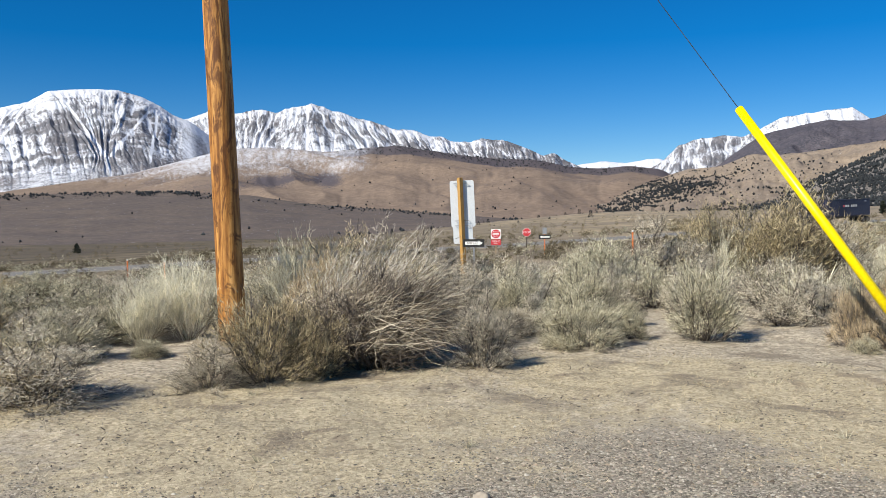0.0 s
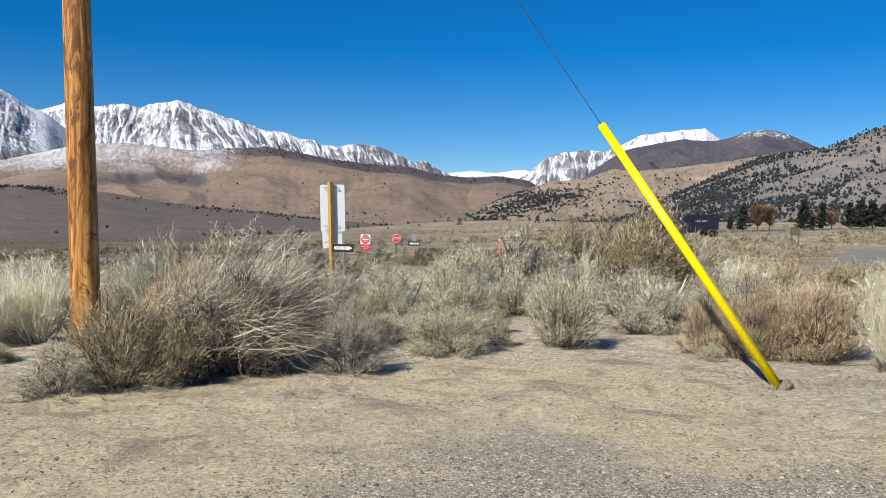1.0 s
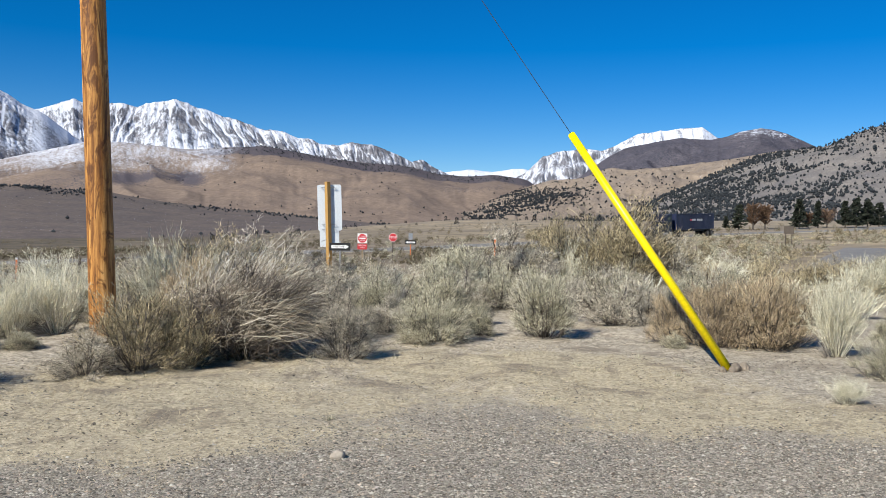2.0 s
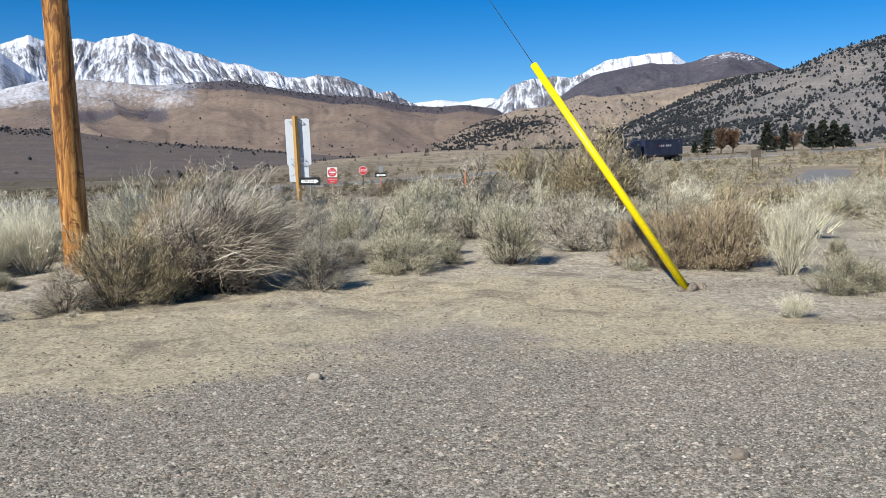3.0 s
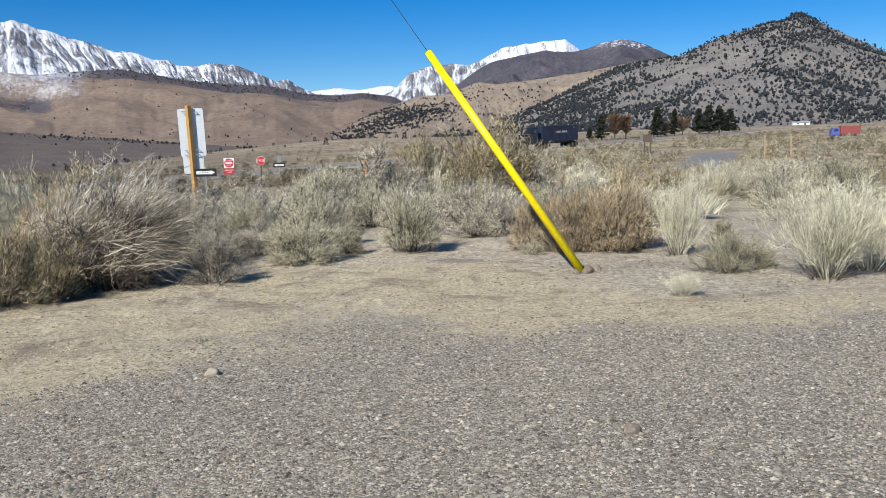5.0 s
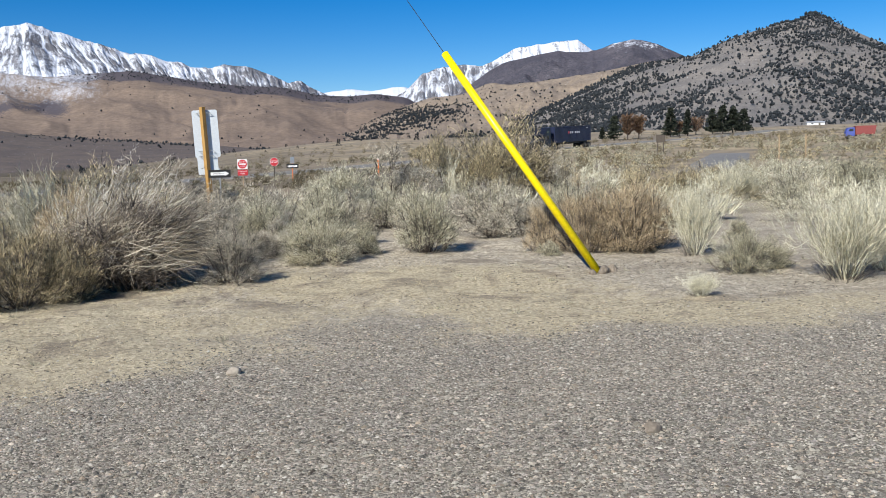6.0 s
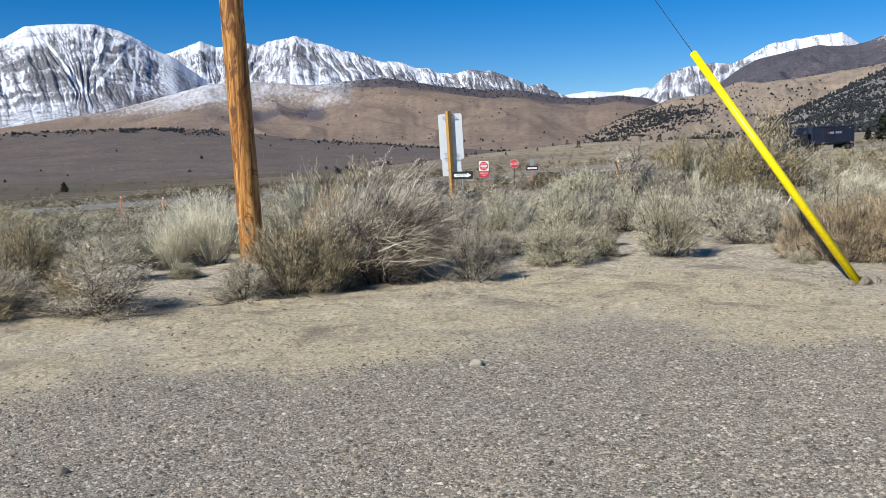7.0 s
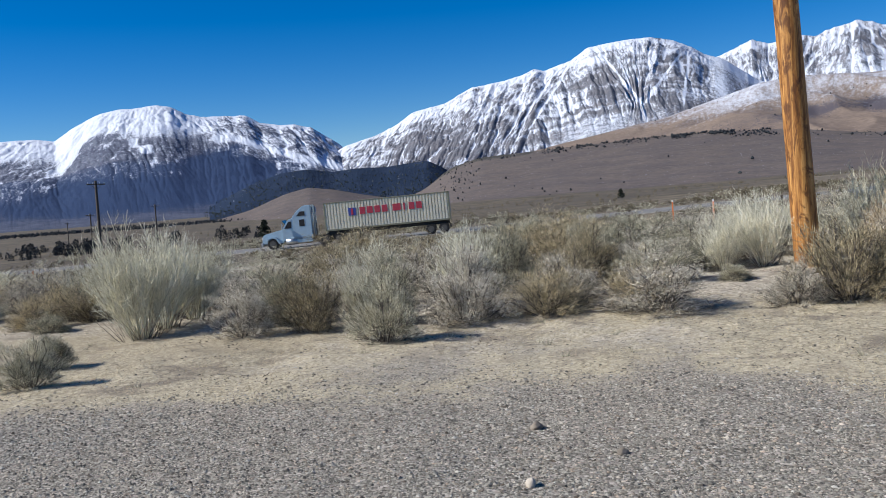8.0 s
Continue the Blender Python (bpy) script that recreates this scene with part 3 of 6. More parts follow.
    i = (np.arange(nuu - 1)[:, None] * nvv + np.arange(nvv - 1)[None, :]).ravel()
    faces = np.stack([i, i + 1, i + nvv + 1, i + nvv], -1)
    verts = np.stack([x, y, z], -1).reshape(-1, 3)
    me = fast_mesh(name, verts, faces[:, ::-1], material, True)
    info = dict(x=x, y=y, z=z, w=w, yaw=A, flute=spur, run=run - 0.28, lump=lump, s=S, d=D, rib=rib, scales=scales, elev=np.degrees(np.arctan2(z - EYE, R)))
    info["drop"] = np.repeat(e[:, None], len(v), 1) - info["elev"]
    store(me, "along", S)
    store(me, "down", D)
    store(me, "snow", snow(info) if snow else 0 * z)
    store(me, "veg", veg(info) if veg else 0 * z)
    ob = tagged(new(name, me), label, category, "", "structure")
    return ob, info


# far snow ranges
def forest_top(yaw):
    return np.interp(yaw, [34, 37, 41, 44, 48, 49.5, 51, 54, 57, 61], [0.6, 0.9, 1.75, 2.65, 4.15, 3.9, 3.3, 3.2, 2.7, 2.2])


def left_snow(k):
    # a white dome with streaks running down from it, a cliff with snowy ledges beside it, then dark forest
    dome = ss(47.5, 50.0, k["yaw"])
    wave = fbm(k["s"] / 160, k["d"] / 500, 4, 77)
    cap = 1 - ss(0.75 + 0.4 * wave, 1.5 + 0.8 * wave, k["drop"] - 0.45 * np.exp(-((k["yaw"] - 52.6) / 2.2) ** 2))
    low = 1 - ss(0.0, 1.3, forest_top(k["yaw"]) - 0.2 - k["elev"] + 0.9 * wave)
    on_dome = 0.34 + 0.5 * cap + (0.7 * couloirs(k) - 0.14) * (1 - cap) + 0.55 * ss(0.1, 0.35, fbm(k["s"] / 70, k["d"] / 330, 3, 78)) * (1 - cap)
    on_cliff = 0.28 + 0.9 * couloirs(k) + 0.5 * fbm(k["s"] / 40, k["d"] / 50, 4, 89) + 0.35 * (1 - ss(0.0, 0.45, k["drop"])) + 0.75 * np.exp(-((k["elev"] - forest_top(k["yaw"]) - 0.35) / 0.22) ** 2)
    return (dome * on_dome + (1 - dome) * on_cliff) * low - 0.4 * (1 - low)


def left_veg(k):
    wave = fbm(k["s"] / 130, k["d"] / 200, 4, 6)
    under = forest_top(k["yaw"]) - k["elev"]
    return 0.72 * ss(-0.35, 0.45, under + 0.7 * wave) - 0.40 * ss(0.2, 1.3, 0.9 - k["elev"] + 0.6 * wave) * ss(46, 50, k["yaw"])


def couloirs(k):
    """Thin snow-filled lines along the bottoms of the larger gullies, broken by ledges, fainter in the smaller ones."""
    broken = ss(-0.22, 0.12, fbm(k["s"] / 80, k["d"] / 120, 4, 84))
    return (0.75 * ss(0.36, 0.14, k["scales"][0]) + 0.40 * ss(0.42, 0.18, k["scales"][1])) * (0.25 + 0.75 * broken) + 0.22 * ss(0.5, 0.2, k["scales"][2])


def funnel(k):
    """The great couloirs that meet in a V below the summit plateau, with bare buttresses between them."""
    out = -0.26 * np.exp(-((k["yaw"] - 23.4) / 0.8) ** 2 - ((k["elev"] - 5.3) / 0.8) ** 2) - 0.20 * np.exp(-((k["yaw"] - 19.7) / 0.6) ** 2 - ((k["elev"] - 5.0) / 0.7) ** 2)
    wobble = 0.10 * fbm(k["elev"] * 1.6, k["yaw"] * 0.4, 3, 85)
    for y0, e0, y1, e1, wide in ((23.7, 8.1, 21.2, 4.5, 0.13), (22.7, 8.0, 21.6, 5.0, 0.08), (18.7, 7.4, 21.1, 4.5, 0.13), (18.2, 7.2, 18.7, 4.2, 0.11), (21.2, 4.5, 20.9, 2.6, 0.10), (25.6, 7.4, 28.4, 3.6, 0.11), (26.4, 7.2, 29.6, 3.2, 0.08)):
        f = (k["elev"] - e0) / (e1 - e0)
        off = np.abs(k["yaw"] + wobble - (y0 + (y1 - y0) * f))
        out = out + 0.75 * ss(wide, wide * 0.3, off) * ss(-0.02, 0.05, f) * ss(1.04, 0.95, f)
    return out


def apron(k):
    # how much of the face is a smooth fan rather than ribs
    return np.maximum(ss(17.8, 16.0, k["yaw"] + 0.8 * (k["w"] - 0.3)), ss(0.50, 0.64, k["w"]) * ss(29, 25, k["yaw"]))


def centre_snow(k):
    # white crest, ribs of bare rock between snow-filled couloirs, thin dusting low on the flank
    wave = fbm(k["s"] / 120, k["d"] / 400, 3, 79)
    crest = 1 - ss(0.25, 1.1 + 0.8 * wave, k["drop"] + 0.25)
    fan = apron(k)
    cliff = np.exp(-((k["yaw"] - 35.0) / 3.0) ** 2) * ss(0.5, 1.2, k["drop"])
    dusted = 0.56 - 0.22 * ss(3.0, 6.2, k["drop"]) + 0.55 * fbm(k["s"] / 50, k["d"] / 420, 4, 86)
    rocky = 0.33 + couloirs(k) + 0.35 * fbm(k["s"] / 70, k["d"] / 75, 4, 82) + 0.18 * (0.42 - k["rib"]) + 0.45 * fbm(k["s"] / 30, k["d"] / 45, 4, 87) + 0.12 * ss(2.5, 0.6, k["drop"]) - 0.16 * cliff - 0.10 * ss(2.5, 5.0, k["drop"]) - 0.18 * ss(0.05, 0.35, fbm(k["s"] / 110, k["d"] / 260, 4, 81))
    return 0.42 * crest + fan * dusted + (1 - fan) * rocky + funnel(k)


def peak_snow(k):
    lean = ss(0.0, -3.0, k["yaw"])
    return 0.40 + 0.9 * couloirs(k) + 0.3 * fbm(k["s"] / 70, k["d"] / 75, 4, 80) + 0.4 * fbm(k["s"] / 30, k["d"] / 45, 4, 88) + 0.22 * (1 - ss(0.1, 0.7, k["drop"])) * (1 - lean) + 0.2 * (0.45 - k["rib"]) - 0.12 * lean - 0.22 * ss(0.05, 0.4, fbm(k["s"] / 80, k["d"] / 220, 4, 83)) + 0.22 * ss(1.3, 2.4, k["drop"])


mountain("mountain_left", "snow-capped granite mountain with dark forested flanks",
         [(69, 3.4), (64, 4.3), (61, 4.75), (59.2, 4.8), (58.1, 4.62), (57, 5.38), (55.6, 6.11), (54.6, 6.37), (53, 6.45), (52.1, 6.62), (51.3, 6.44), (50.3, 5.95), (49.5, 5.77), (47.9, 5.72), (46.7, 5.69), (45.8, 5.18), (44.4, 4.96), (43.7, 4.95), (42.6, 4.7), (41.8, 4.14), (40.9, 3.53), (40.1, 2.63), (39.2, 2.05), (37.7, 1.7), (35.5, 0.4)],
         3900, 1700, M_HAZEPEAK, 0.14, 0.05, 210, cuts=0.008, snow=left_snow, veg=left_veg, seed=31, nu=640, nv=120,
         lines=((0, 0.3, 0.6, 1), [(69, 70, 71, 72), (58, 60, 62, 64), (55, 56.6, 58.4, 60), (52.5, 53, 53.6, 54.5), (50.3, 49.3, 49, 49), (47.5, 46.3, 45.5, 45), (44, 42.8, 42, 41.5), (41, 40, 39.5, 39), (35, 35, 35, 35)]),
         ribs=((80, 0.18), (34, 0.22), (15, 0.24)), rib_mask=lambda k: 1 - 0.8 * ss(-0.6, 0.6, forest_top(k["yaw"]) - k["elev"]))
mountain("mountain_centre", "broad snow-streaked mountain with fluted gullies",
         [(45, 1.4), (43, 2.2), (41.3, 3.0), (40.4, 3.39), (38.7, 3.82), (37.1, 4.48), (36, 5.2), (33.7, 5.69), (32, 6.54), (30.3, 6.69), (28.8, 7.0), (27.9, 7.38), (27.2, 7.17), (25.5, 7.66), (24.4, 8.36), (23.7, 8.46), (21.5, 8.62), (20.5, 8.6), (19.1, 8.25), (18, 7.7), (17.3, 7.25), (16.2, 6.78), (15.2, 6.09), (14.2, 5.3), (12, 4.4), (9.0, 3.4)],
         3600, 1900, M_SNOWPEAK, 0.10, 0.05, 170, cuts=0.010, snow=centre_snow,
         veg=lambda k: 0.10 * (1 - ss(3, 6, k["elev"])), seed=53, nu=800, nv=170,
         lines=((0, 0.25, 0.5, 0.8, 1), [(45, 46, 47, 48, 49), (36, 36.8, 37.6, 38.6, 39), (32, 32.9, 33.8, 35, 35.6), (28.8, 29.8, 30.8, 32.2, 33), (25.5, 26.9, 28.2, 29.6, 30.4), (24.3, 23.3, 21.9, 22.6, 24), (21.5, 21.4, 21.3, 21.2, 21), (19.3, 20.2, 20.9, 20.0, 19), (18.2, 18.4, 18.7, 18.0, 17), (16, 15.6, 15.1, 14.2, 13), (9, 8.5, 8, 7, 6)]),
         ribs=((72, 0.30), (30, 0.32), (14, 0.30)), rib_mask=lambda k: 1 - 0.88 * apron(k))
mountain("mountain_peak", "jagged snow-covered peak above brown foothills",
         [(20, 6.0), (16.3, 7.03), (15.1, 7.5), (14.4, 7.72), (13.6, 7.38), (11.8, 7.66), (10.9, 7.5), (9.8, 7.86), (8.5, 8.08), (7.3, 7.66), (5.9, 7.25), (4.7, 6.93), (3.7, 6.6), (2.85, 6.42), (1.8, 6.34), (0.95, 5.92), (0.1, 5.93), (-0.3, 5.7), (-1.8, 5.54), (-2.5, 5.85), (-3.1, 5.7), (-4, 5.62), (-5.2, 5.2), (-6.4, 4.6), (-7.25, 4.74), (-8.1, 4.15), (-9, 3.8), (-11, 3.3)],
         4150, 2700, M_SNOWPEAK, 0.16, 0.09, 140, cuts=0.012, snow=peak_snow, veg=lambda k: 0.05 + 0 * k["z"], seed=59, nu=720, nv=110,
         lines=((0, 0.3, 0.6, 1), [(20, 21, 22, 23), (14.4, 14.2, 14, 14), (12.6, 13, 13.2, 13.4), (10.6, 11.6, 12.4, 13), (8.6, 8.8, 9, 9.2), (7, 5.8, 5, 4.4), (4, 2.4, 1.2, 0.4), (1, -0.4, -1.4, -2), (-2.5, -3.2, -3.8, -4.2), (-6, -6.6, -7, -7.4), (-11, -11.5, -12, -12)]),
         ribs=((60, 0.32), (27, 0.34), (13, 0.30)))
mountain("mountain_far_ridge", "low white snowfield ridge on the skyline",
         [(-6.5, 3.7), (-8.6, 3.97), (-10.4, 4.19), (-11.5, 4.02), (-13.7, 4.3), (-14.1, 4.15), (-17, 4.1)],
         4600, 3800, M_SNOWPEAK, 0.5, 0.05, 200, snow=lambda k: 0.9 + 0 * k["z"], seed=63, nu=120, nv=40)
mountain("mountain_right", "rocky snow-capped mountain over dark slopes",
         [(-12.6, 3.2), (-14.1, 4.12), (-15, 5.0), (-16.3, 5.44), (-17.8, 5.57), (-18.9, 5.4), (-19.6, 5.67), (-21.1, 6.45), (-22.6, 6.68), (-25.1, 6.85), (-25.9, 6.24), (-29, 5.4)],
         4200, 3000, M_SNOWPEAK, 0.3, 0.07, 160, snow=lambda k: peak_snow(k) + 0.10 + 0.45 * ss(-18.5, -20.5, k["yaw"]), seed=71, nu=360,
         lines=((0, 0.5, 1), [(-12, -12, -12), (-16, -16.2, -16.5), (-20, -20.5, -21), (-29, -29, -29)]), ribs=((60, 0.40), (28, 0.36), (14, 0.3)))
mountain("mountain_shoulder", "dark burnt-brown mountain shoulder with thin snow",
         [(-13.5, 2.2), (-16, 3.0), (-17.4, 3.69), (-18.3, 4.39), (-19.3, 5.05), (-20.4, 5.62), (-23.6, 6.2), (-25.9, 6.08), (-27.2, 6.46), (-28.6, 6.76), (-30, 6.36), (-31.8, 5.45), (-36, 4.4), (-42, 3.0)],
         3500, 1900, M_SHOULDER, 0.5, 0.05, 170, snow=lambda k: 0.48 * ss(5.6, 6.5, k["elev"] + 0.3 * fbm(k["s"] / 60, k["d"] / 90, 3, 12)) * ss(-26.0, -27.5, k["yaw"]) - 0.1 + 0 * k["z"],
         veg=lambda k: 0.38 + 0.2 * k["flute"], seed=83)
# brown foothills
FOOT, foot_k = mountain("foothill_brown", "smooth brown foothills dusted with snow near the crest",
         [(34, 1.4), (26, 2.6), (19.8, 3.55), (14.2, 5.1), (11.7, 5.3), (9.2, 5.1), (7.5, 5.0), (6, 5.2), (3, 5.4), (1.3, 5.14), (-0.6, 4.8), (-3.4, 4.5), (-6.2, 4.33), (-8.3, 3.84), (-10.4, 3.72), (-11.9, 3.86), (-14, 3.6), (-15, 2.9), (-17, 2.3), (-22, 0.8)],
         2500, 1150, M_FOOT, 0.6, 0.03, 250, power=1.2, octaves=2, cuts=0.05,
         snow=lambda k: 0.74 * ss(2.4, 4.9, k["elev"]) * ss(2.5, 6.5, k["yaw"]) + 0.22 * ss(9, 17, k["yaw"]) * ss(1.6, 3.6, k["elev"]) - 0.12 + 0.5 * k["run"] * ss(2.2, 4, k["elev"]) + 0.25 * fbm(k["x"] / 130, k["y"] / 130, 3, 4),
         veg=lambda k: 0.62 * ss(0.86, 0.94, 1 - k["w"]) * (1 - ss(4, 9, k["yaw"])) + 0.30 * ss(0.08, 0.36, fbm(k["x"] / 160, k["y"] / 160, 3, 8)) * ss(1.2, 2.6, k["elev"]) + 0.12 + 0.7 * np.exp(-((k["yaw"] - 11.4) / 1.6) ** 2 - ((k["elev"] - 3.1) / 0.5) ** 2) + 0.75 * np.exp(-((k["yaw"] - 7.6) / 1.0) ** 2 - ((k["elev"] - 3.2) / 0.6) ** 2), seed=91, nu=380, nv=90)
BENCH, bench_k = mountain("bench_hill", "long grey-brown sagebrush bench with scattered junipers",
         [(45, -1.2), (41, -0.8), (37.4, -0.35), (35.6, 0.35), (33.6, 1.5), (31.8, 1.97), (26.2, 2.2), (20.8, 2.37), (17.4, 2.42), (12.5, 2.2), (9, 1.65), (2.4, 1.1), (-2, 0.75), (-8, 0.2), (-14, -0.2)],
         1150, 420, M_BENCH, 0.15, 0.025, 120, power=1.5, octaves=2, cuts=0.015, veg=lambda k: 0.14 + 0.5 * ss(0.9, 0.97, 1 - k["w"]) * ss(0.0, 0.25, fbm(k["s"] / 60, k["w"] * 6, 3, 5)), seed=103, nv=70)
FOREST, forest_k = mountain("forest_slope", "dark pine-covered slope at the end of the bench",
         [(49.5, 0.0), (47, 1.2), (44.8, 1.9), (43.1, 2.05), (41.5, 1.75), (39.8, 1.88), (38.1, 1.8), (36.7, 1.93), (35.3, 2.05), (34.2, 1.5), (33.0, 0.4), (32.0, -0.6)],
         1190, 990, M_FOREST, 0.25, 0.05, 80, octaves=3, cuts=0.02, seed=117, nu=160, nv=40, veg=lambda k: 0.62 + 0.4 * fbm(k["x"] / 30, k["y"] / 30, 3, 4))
mountain("knoll", "small bare brown knoll on the plain",
         [(51, -1.2), (47, -0.35), (44.6, 0.55), (43.15, 0.85), (41.5, 0.6), (39.7, 0.15), (36, -0.6)],
         1000, 620, M_BENCH, 0.2, 0.02, 90, octaves=2, cuts=0.02, seed=111, nu=120, nv=40)
CRAG, crag_k = mountain("hill_crag", "tan rocky hill dotted with dark pinyon trees",
         [(-7, 0.7), (-10, 1.9), (-11.9, 2.55), (-13.3, 2.85), (-15.5, 3.5), (-17.7, 3.7), (-19.4, 4.36), (-20.7, 4.2), (-23.6, 4.48), (-26.9, 4.85), (-29.7, 5.3), (-34, 5.2), (-38, 4.5)],
         2000, 1050, M_CRAG, 0.8, 0.06, 130, power=1.1, cuts=0.10, veg=lambda k: 0.2 + 0.25 * fbm(k["x"] / 80, k["y"] / 80, 3, 3), seed=127)
CONE, cone_k = mountain("hill_cone", "dark conical hill covered with scattered pinyon trees",
         [(-18, 0.9), (-21.5, 2.0), (-25, 3.5), (-28.6, 5.05), (-30.4, 5.35), (-32.3, 5.52), (-33.8, 6.2), (-34.8, 6.55), (-36.7, 7.0), (-38.2, 7.22), (-39.05, 7.66), (-40.2, 7.0), (-42, 6.0), (-43.8, 5.03), (-50, 2.6), (-58, 0.8)],
         1500, 800, M_CONE, 0.5, 0.03, 110, power=1.15, octaves=3, cuts=0.06, veg=lambda k: 0.28 + 0.25 * fbm(k["x"] / 60, k["y"] / 60, 3, 3), seed=139, nu=380)


# ---------------------------------------------------------------- scattered far trees
def blob_tree(rs, slim):
    """A small uneven crown of joined facets, height 1."""
    n = 5
    a = np.arange(n) / n * 2 * np.pi + rs.uniform(0, 1)
    v = []
    for z, r in ((0.03, 0.28), (0.40, 0.5), (0.95, 0.14)):
        rr = r * slim * rs.uniform(0.55, 1.4, n)
        v.append(np.stack([np.cos(a) * rr, np.sin(a) * rr, z + rs.uniform(-0.09, 0.09, n)], -1))
    f = [(k * n + i, k * n + (i + 1) % n, k * n + n + (i + 1) % n, k * n + n + i) for k in range(2) for i in range(n)]
    return np.concatenate(v), np.array(f)


def sprigs(rs, start, way, length, width):
    """Short twigs that taper to a point."""
    n = len(start)
    way = way / np.linalg.norm(way, axis=1, keepdims=True)
    side = np.cross(way, rs.normal(0, 1, (n, 3)))
    side *= (width / 2 / (np.linalg.norm(side, axis=1) + 1e-9))[:, None]
    v = np.stack([start - side, start + side, start + way * length[:, None]], 1).reshape(-1, 3)
    return v, np.arange(3 * n).reshape(n, 3)


def spray_tree(rs, slim):
    """A ragged tree of many small sprays, height 1."""
    n = 130
    z = rs.uniform(0.06, 0.97, n)
    r = 0.42 * slim * np.clip(1.08 - z, 0, 1) ** 0.6 * np.sqrt(rs.uniform(0.25, 1, n))
    a = rs.uniform(0, 2 * np.pi, n)
    p = np.stack([np.cos(a) * r, np.sin(a) * r, z], -1)
    d = np.stack([np.cos(a), np.sin(a), rs.uniform(-0.3, 0.9, n)], -1) + rs.normal(0, 0.5, (n, 3))
    return sprigs(rs, p, d, rs.uniform(0.10, 0.24, n), rs.uniform(0.08, 0.16, n))


def trees_on(name, label, places, sizes, slim=1.0, material=None, seed=5, fine=False):
    rs = np.random.default_rng(seed)
    kinds = [spray_tree(rs, slim) if fine else blob_tree(rs, slim) for _ in range(12)]
    V, F, base = [], [], 0
    for p, s in zip(places, sizes):
        v, f = kinds[rs.integers(12)]
        c, q = math.cos(rs.uniform(0, 6.3)), rs.uniform(0.85, 1.2)
        si = math.sqrt(1 - c * c)
        v2 = np.stack([(v[:, 0] * c - v[:, 1] * si) * s * q, (v[:, 0] * si + v[:, 1] * c) * s * q, v[:, 2] * s], -1) + p
        V.append(v2)
        F.append(f + base)
        base += len(v)
    me = fast_mesh(name, np.concatenate(V), np.concatenate(F), material or T_PINYON)
    return tagged(new(name, me), label, "trees", "", "stuff")


def spots(k, count, weight, seed):
    rs = np.random.default_rng(seed)
    w = np.clip(weight(k), 0, None).ravel()
    # cells near the foot lie closer together than those near the crest
    i = rs.choice(w.size, count, p=w / w.sum())
    p = np.stack([k["x"].ravel()[i], k["y"].ravel()[i], k["z"].ravel()[i]], -1)
    p[:, :2] += rs.normal(0, 4.0, (count, 2))
    return p, rs


clump = lambda k, s, seed: ss(-0.25, 0.3, fbm(k["x"] / s, k["y"] / s, 4, seed))
p, rs = spots(cone_k, 13000, lambda k: (0.12 + clump(k, 70, 3)) * ss(0.02, 0.2, 1 - k["w"]) * (1.0 - 0.35 * k["w"]) * (k["yaw"] > -47), 3)
trees_on("pinyon_trees", "dark green pinyon and juniper trees on the hill", p, 1.5 + 3.0 * rs.uniform(0, 1, len(p)) ** 1.4, 1.0, None, 3)
p, rs = spots(crag_k, 6500, lambda k: (0.05 + 1.6 * clump(k, 90, 9) * (1 - 0.6 * ss(-17, -21, k["yaw"])) + 4.0 * np.exp(-((k["yaw"] + 14.5) / 2.2) ** 2 - ((k["elev"] - 2.4) / 0.5) ** 2)) * ss(0.02, 0.25, 1 - k["w"]) * (0.3 + k["w"]), 4)
trees_on("pinyon_trees", "dark pinyon trees in patches on the tan hill", p, 1.6 + 2.8 * rs.uniform(0, 1, len(p)) ** 1.5, 1.0, None, 4)
p, rs = spots(bench_k, 1500, lambda k: (ss(0.86, 0.99, 1 - k["w"]) * ss(-0.25, 0.15, fbm(k["s"] / 45, k["w"] * 5, 3, 5)) * (0.5 + 4 * np.exp(-((k["yaw"] - 17) / 3.2) ** 2)) + 0.004) * (k["yaw"] < 40), 6)
trees_on("juniper_trees", "dark junipers along the crest of the bench", p, 1.0 + 2.2 * rs.uniform(0, 1, len(p)) ** 2, 1.1, None, 6)
p, rs = spots(bench_k, 110, lambda k: np.exp(-((k["yaw"] - 33.2) / 1.1) ** 2) * ss(0.25, 0.6, 1 - k["w"]), 16)
trees_on("juniper_trees", "dark pines thinning out onto the bench", p, rs.uniform(0.9, 2.2, len(p)), 0.9, None, 16)
p, rs = spots(forest_k, 2600, lambda k: ss(0.02, 0.1, 1 - k["w"]) * (0.3 + k["w"]), 17)
trees_on("pine_forest", "dense dark pine forest on the slope", p, rs.uniform(0.9, 2.3, len(p)), 0.8, T_CONIFER, 17)
p, rs = spots(foot_k, 1000, lambda k: (ss(0.88, 0.97, 1 - k["w"]) * (1 - ss(3, 7, k["yaw"])) * (k["yaw"] > -13) + 0.035 * clump(k, 120, 14)), 8)
trees_on("juniper_trees", "dark trees along the foothill crest", p, rs.uniform(1.8, 4.2, len(p)), 1.0, None, 8)
rs = np.random.default_rng(12)
ang = np.radians(rs.uniform(-24, 8, 150))
rad = rs.uniform(330, 700, 150)
x, y = -np.sin(ang) * rad, np.cos(ang) * rad
trees_on("juniper_trees", "scattered dark junipers on the plain", np.stack([x, y, height(x, y) - 0.2], -1), 0.8 + 2.2 * rs.uniform(0, 1, 150) ** 2, 0.9, None, 12, True)
n = 1500
ang = np.radians(38.5 + 28 * rs.uniform(0, 1, n) ** 0.9)
rad = rs.uniform(860, 1120, n)
x, y = -np.sin(ang) * rad, np.cos(ang) * rad
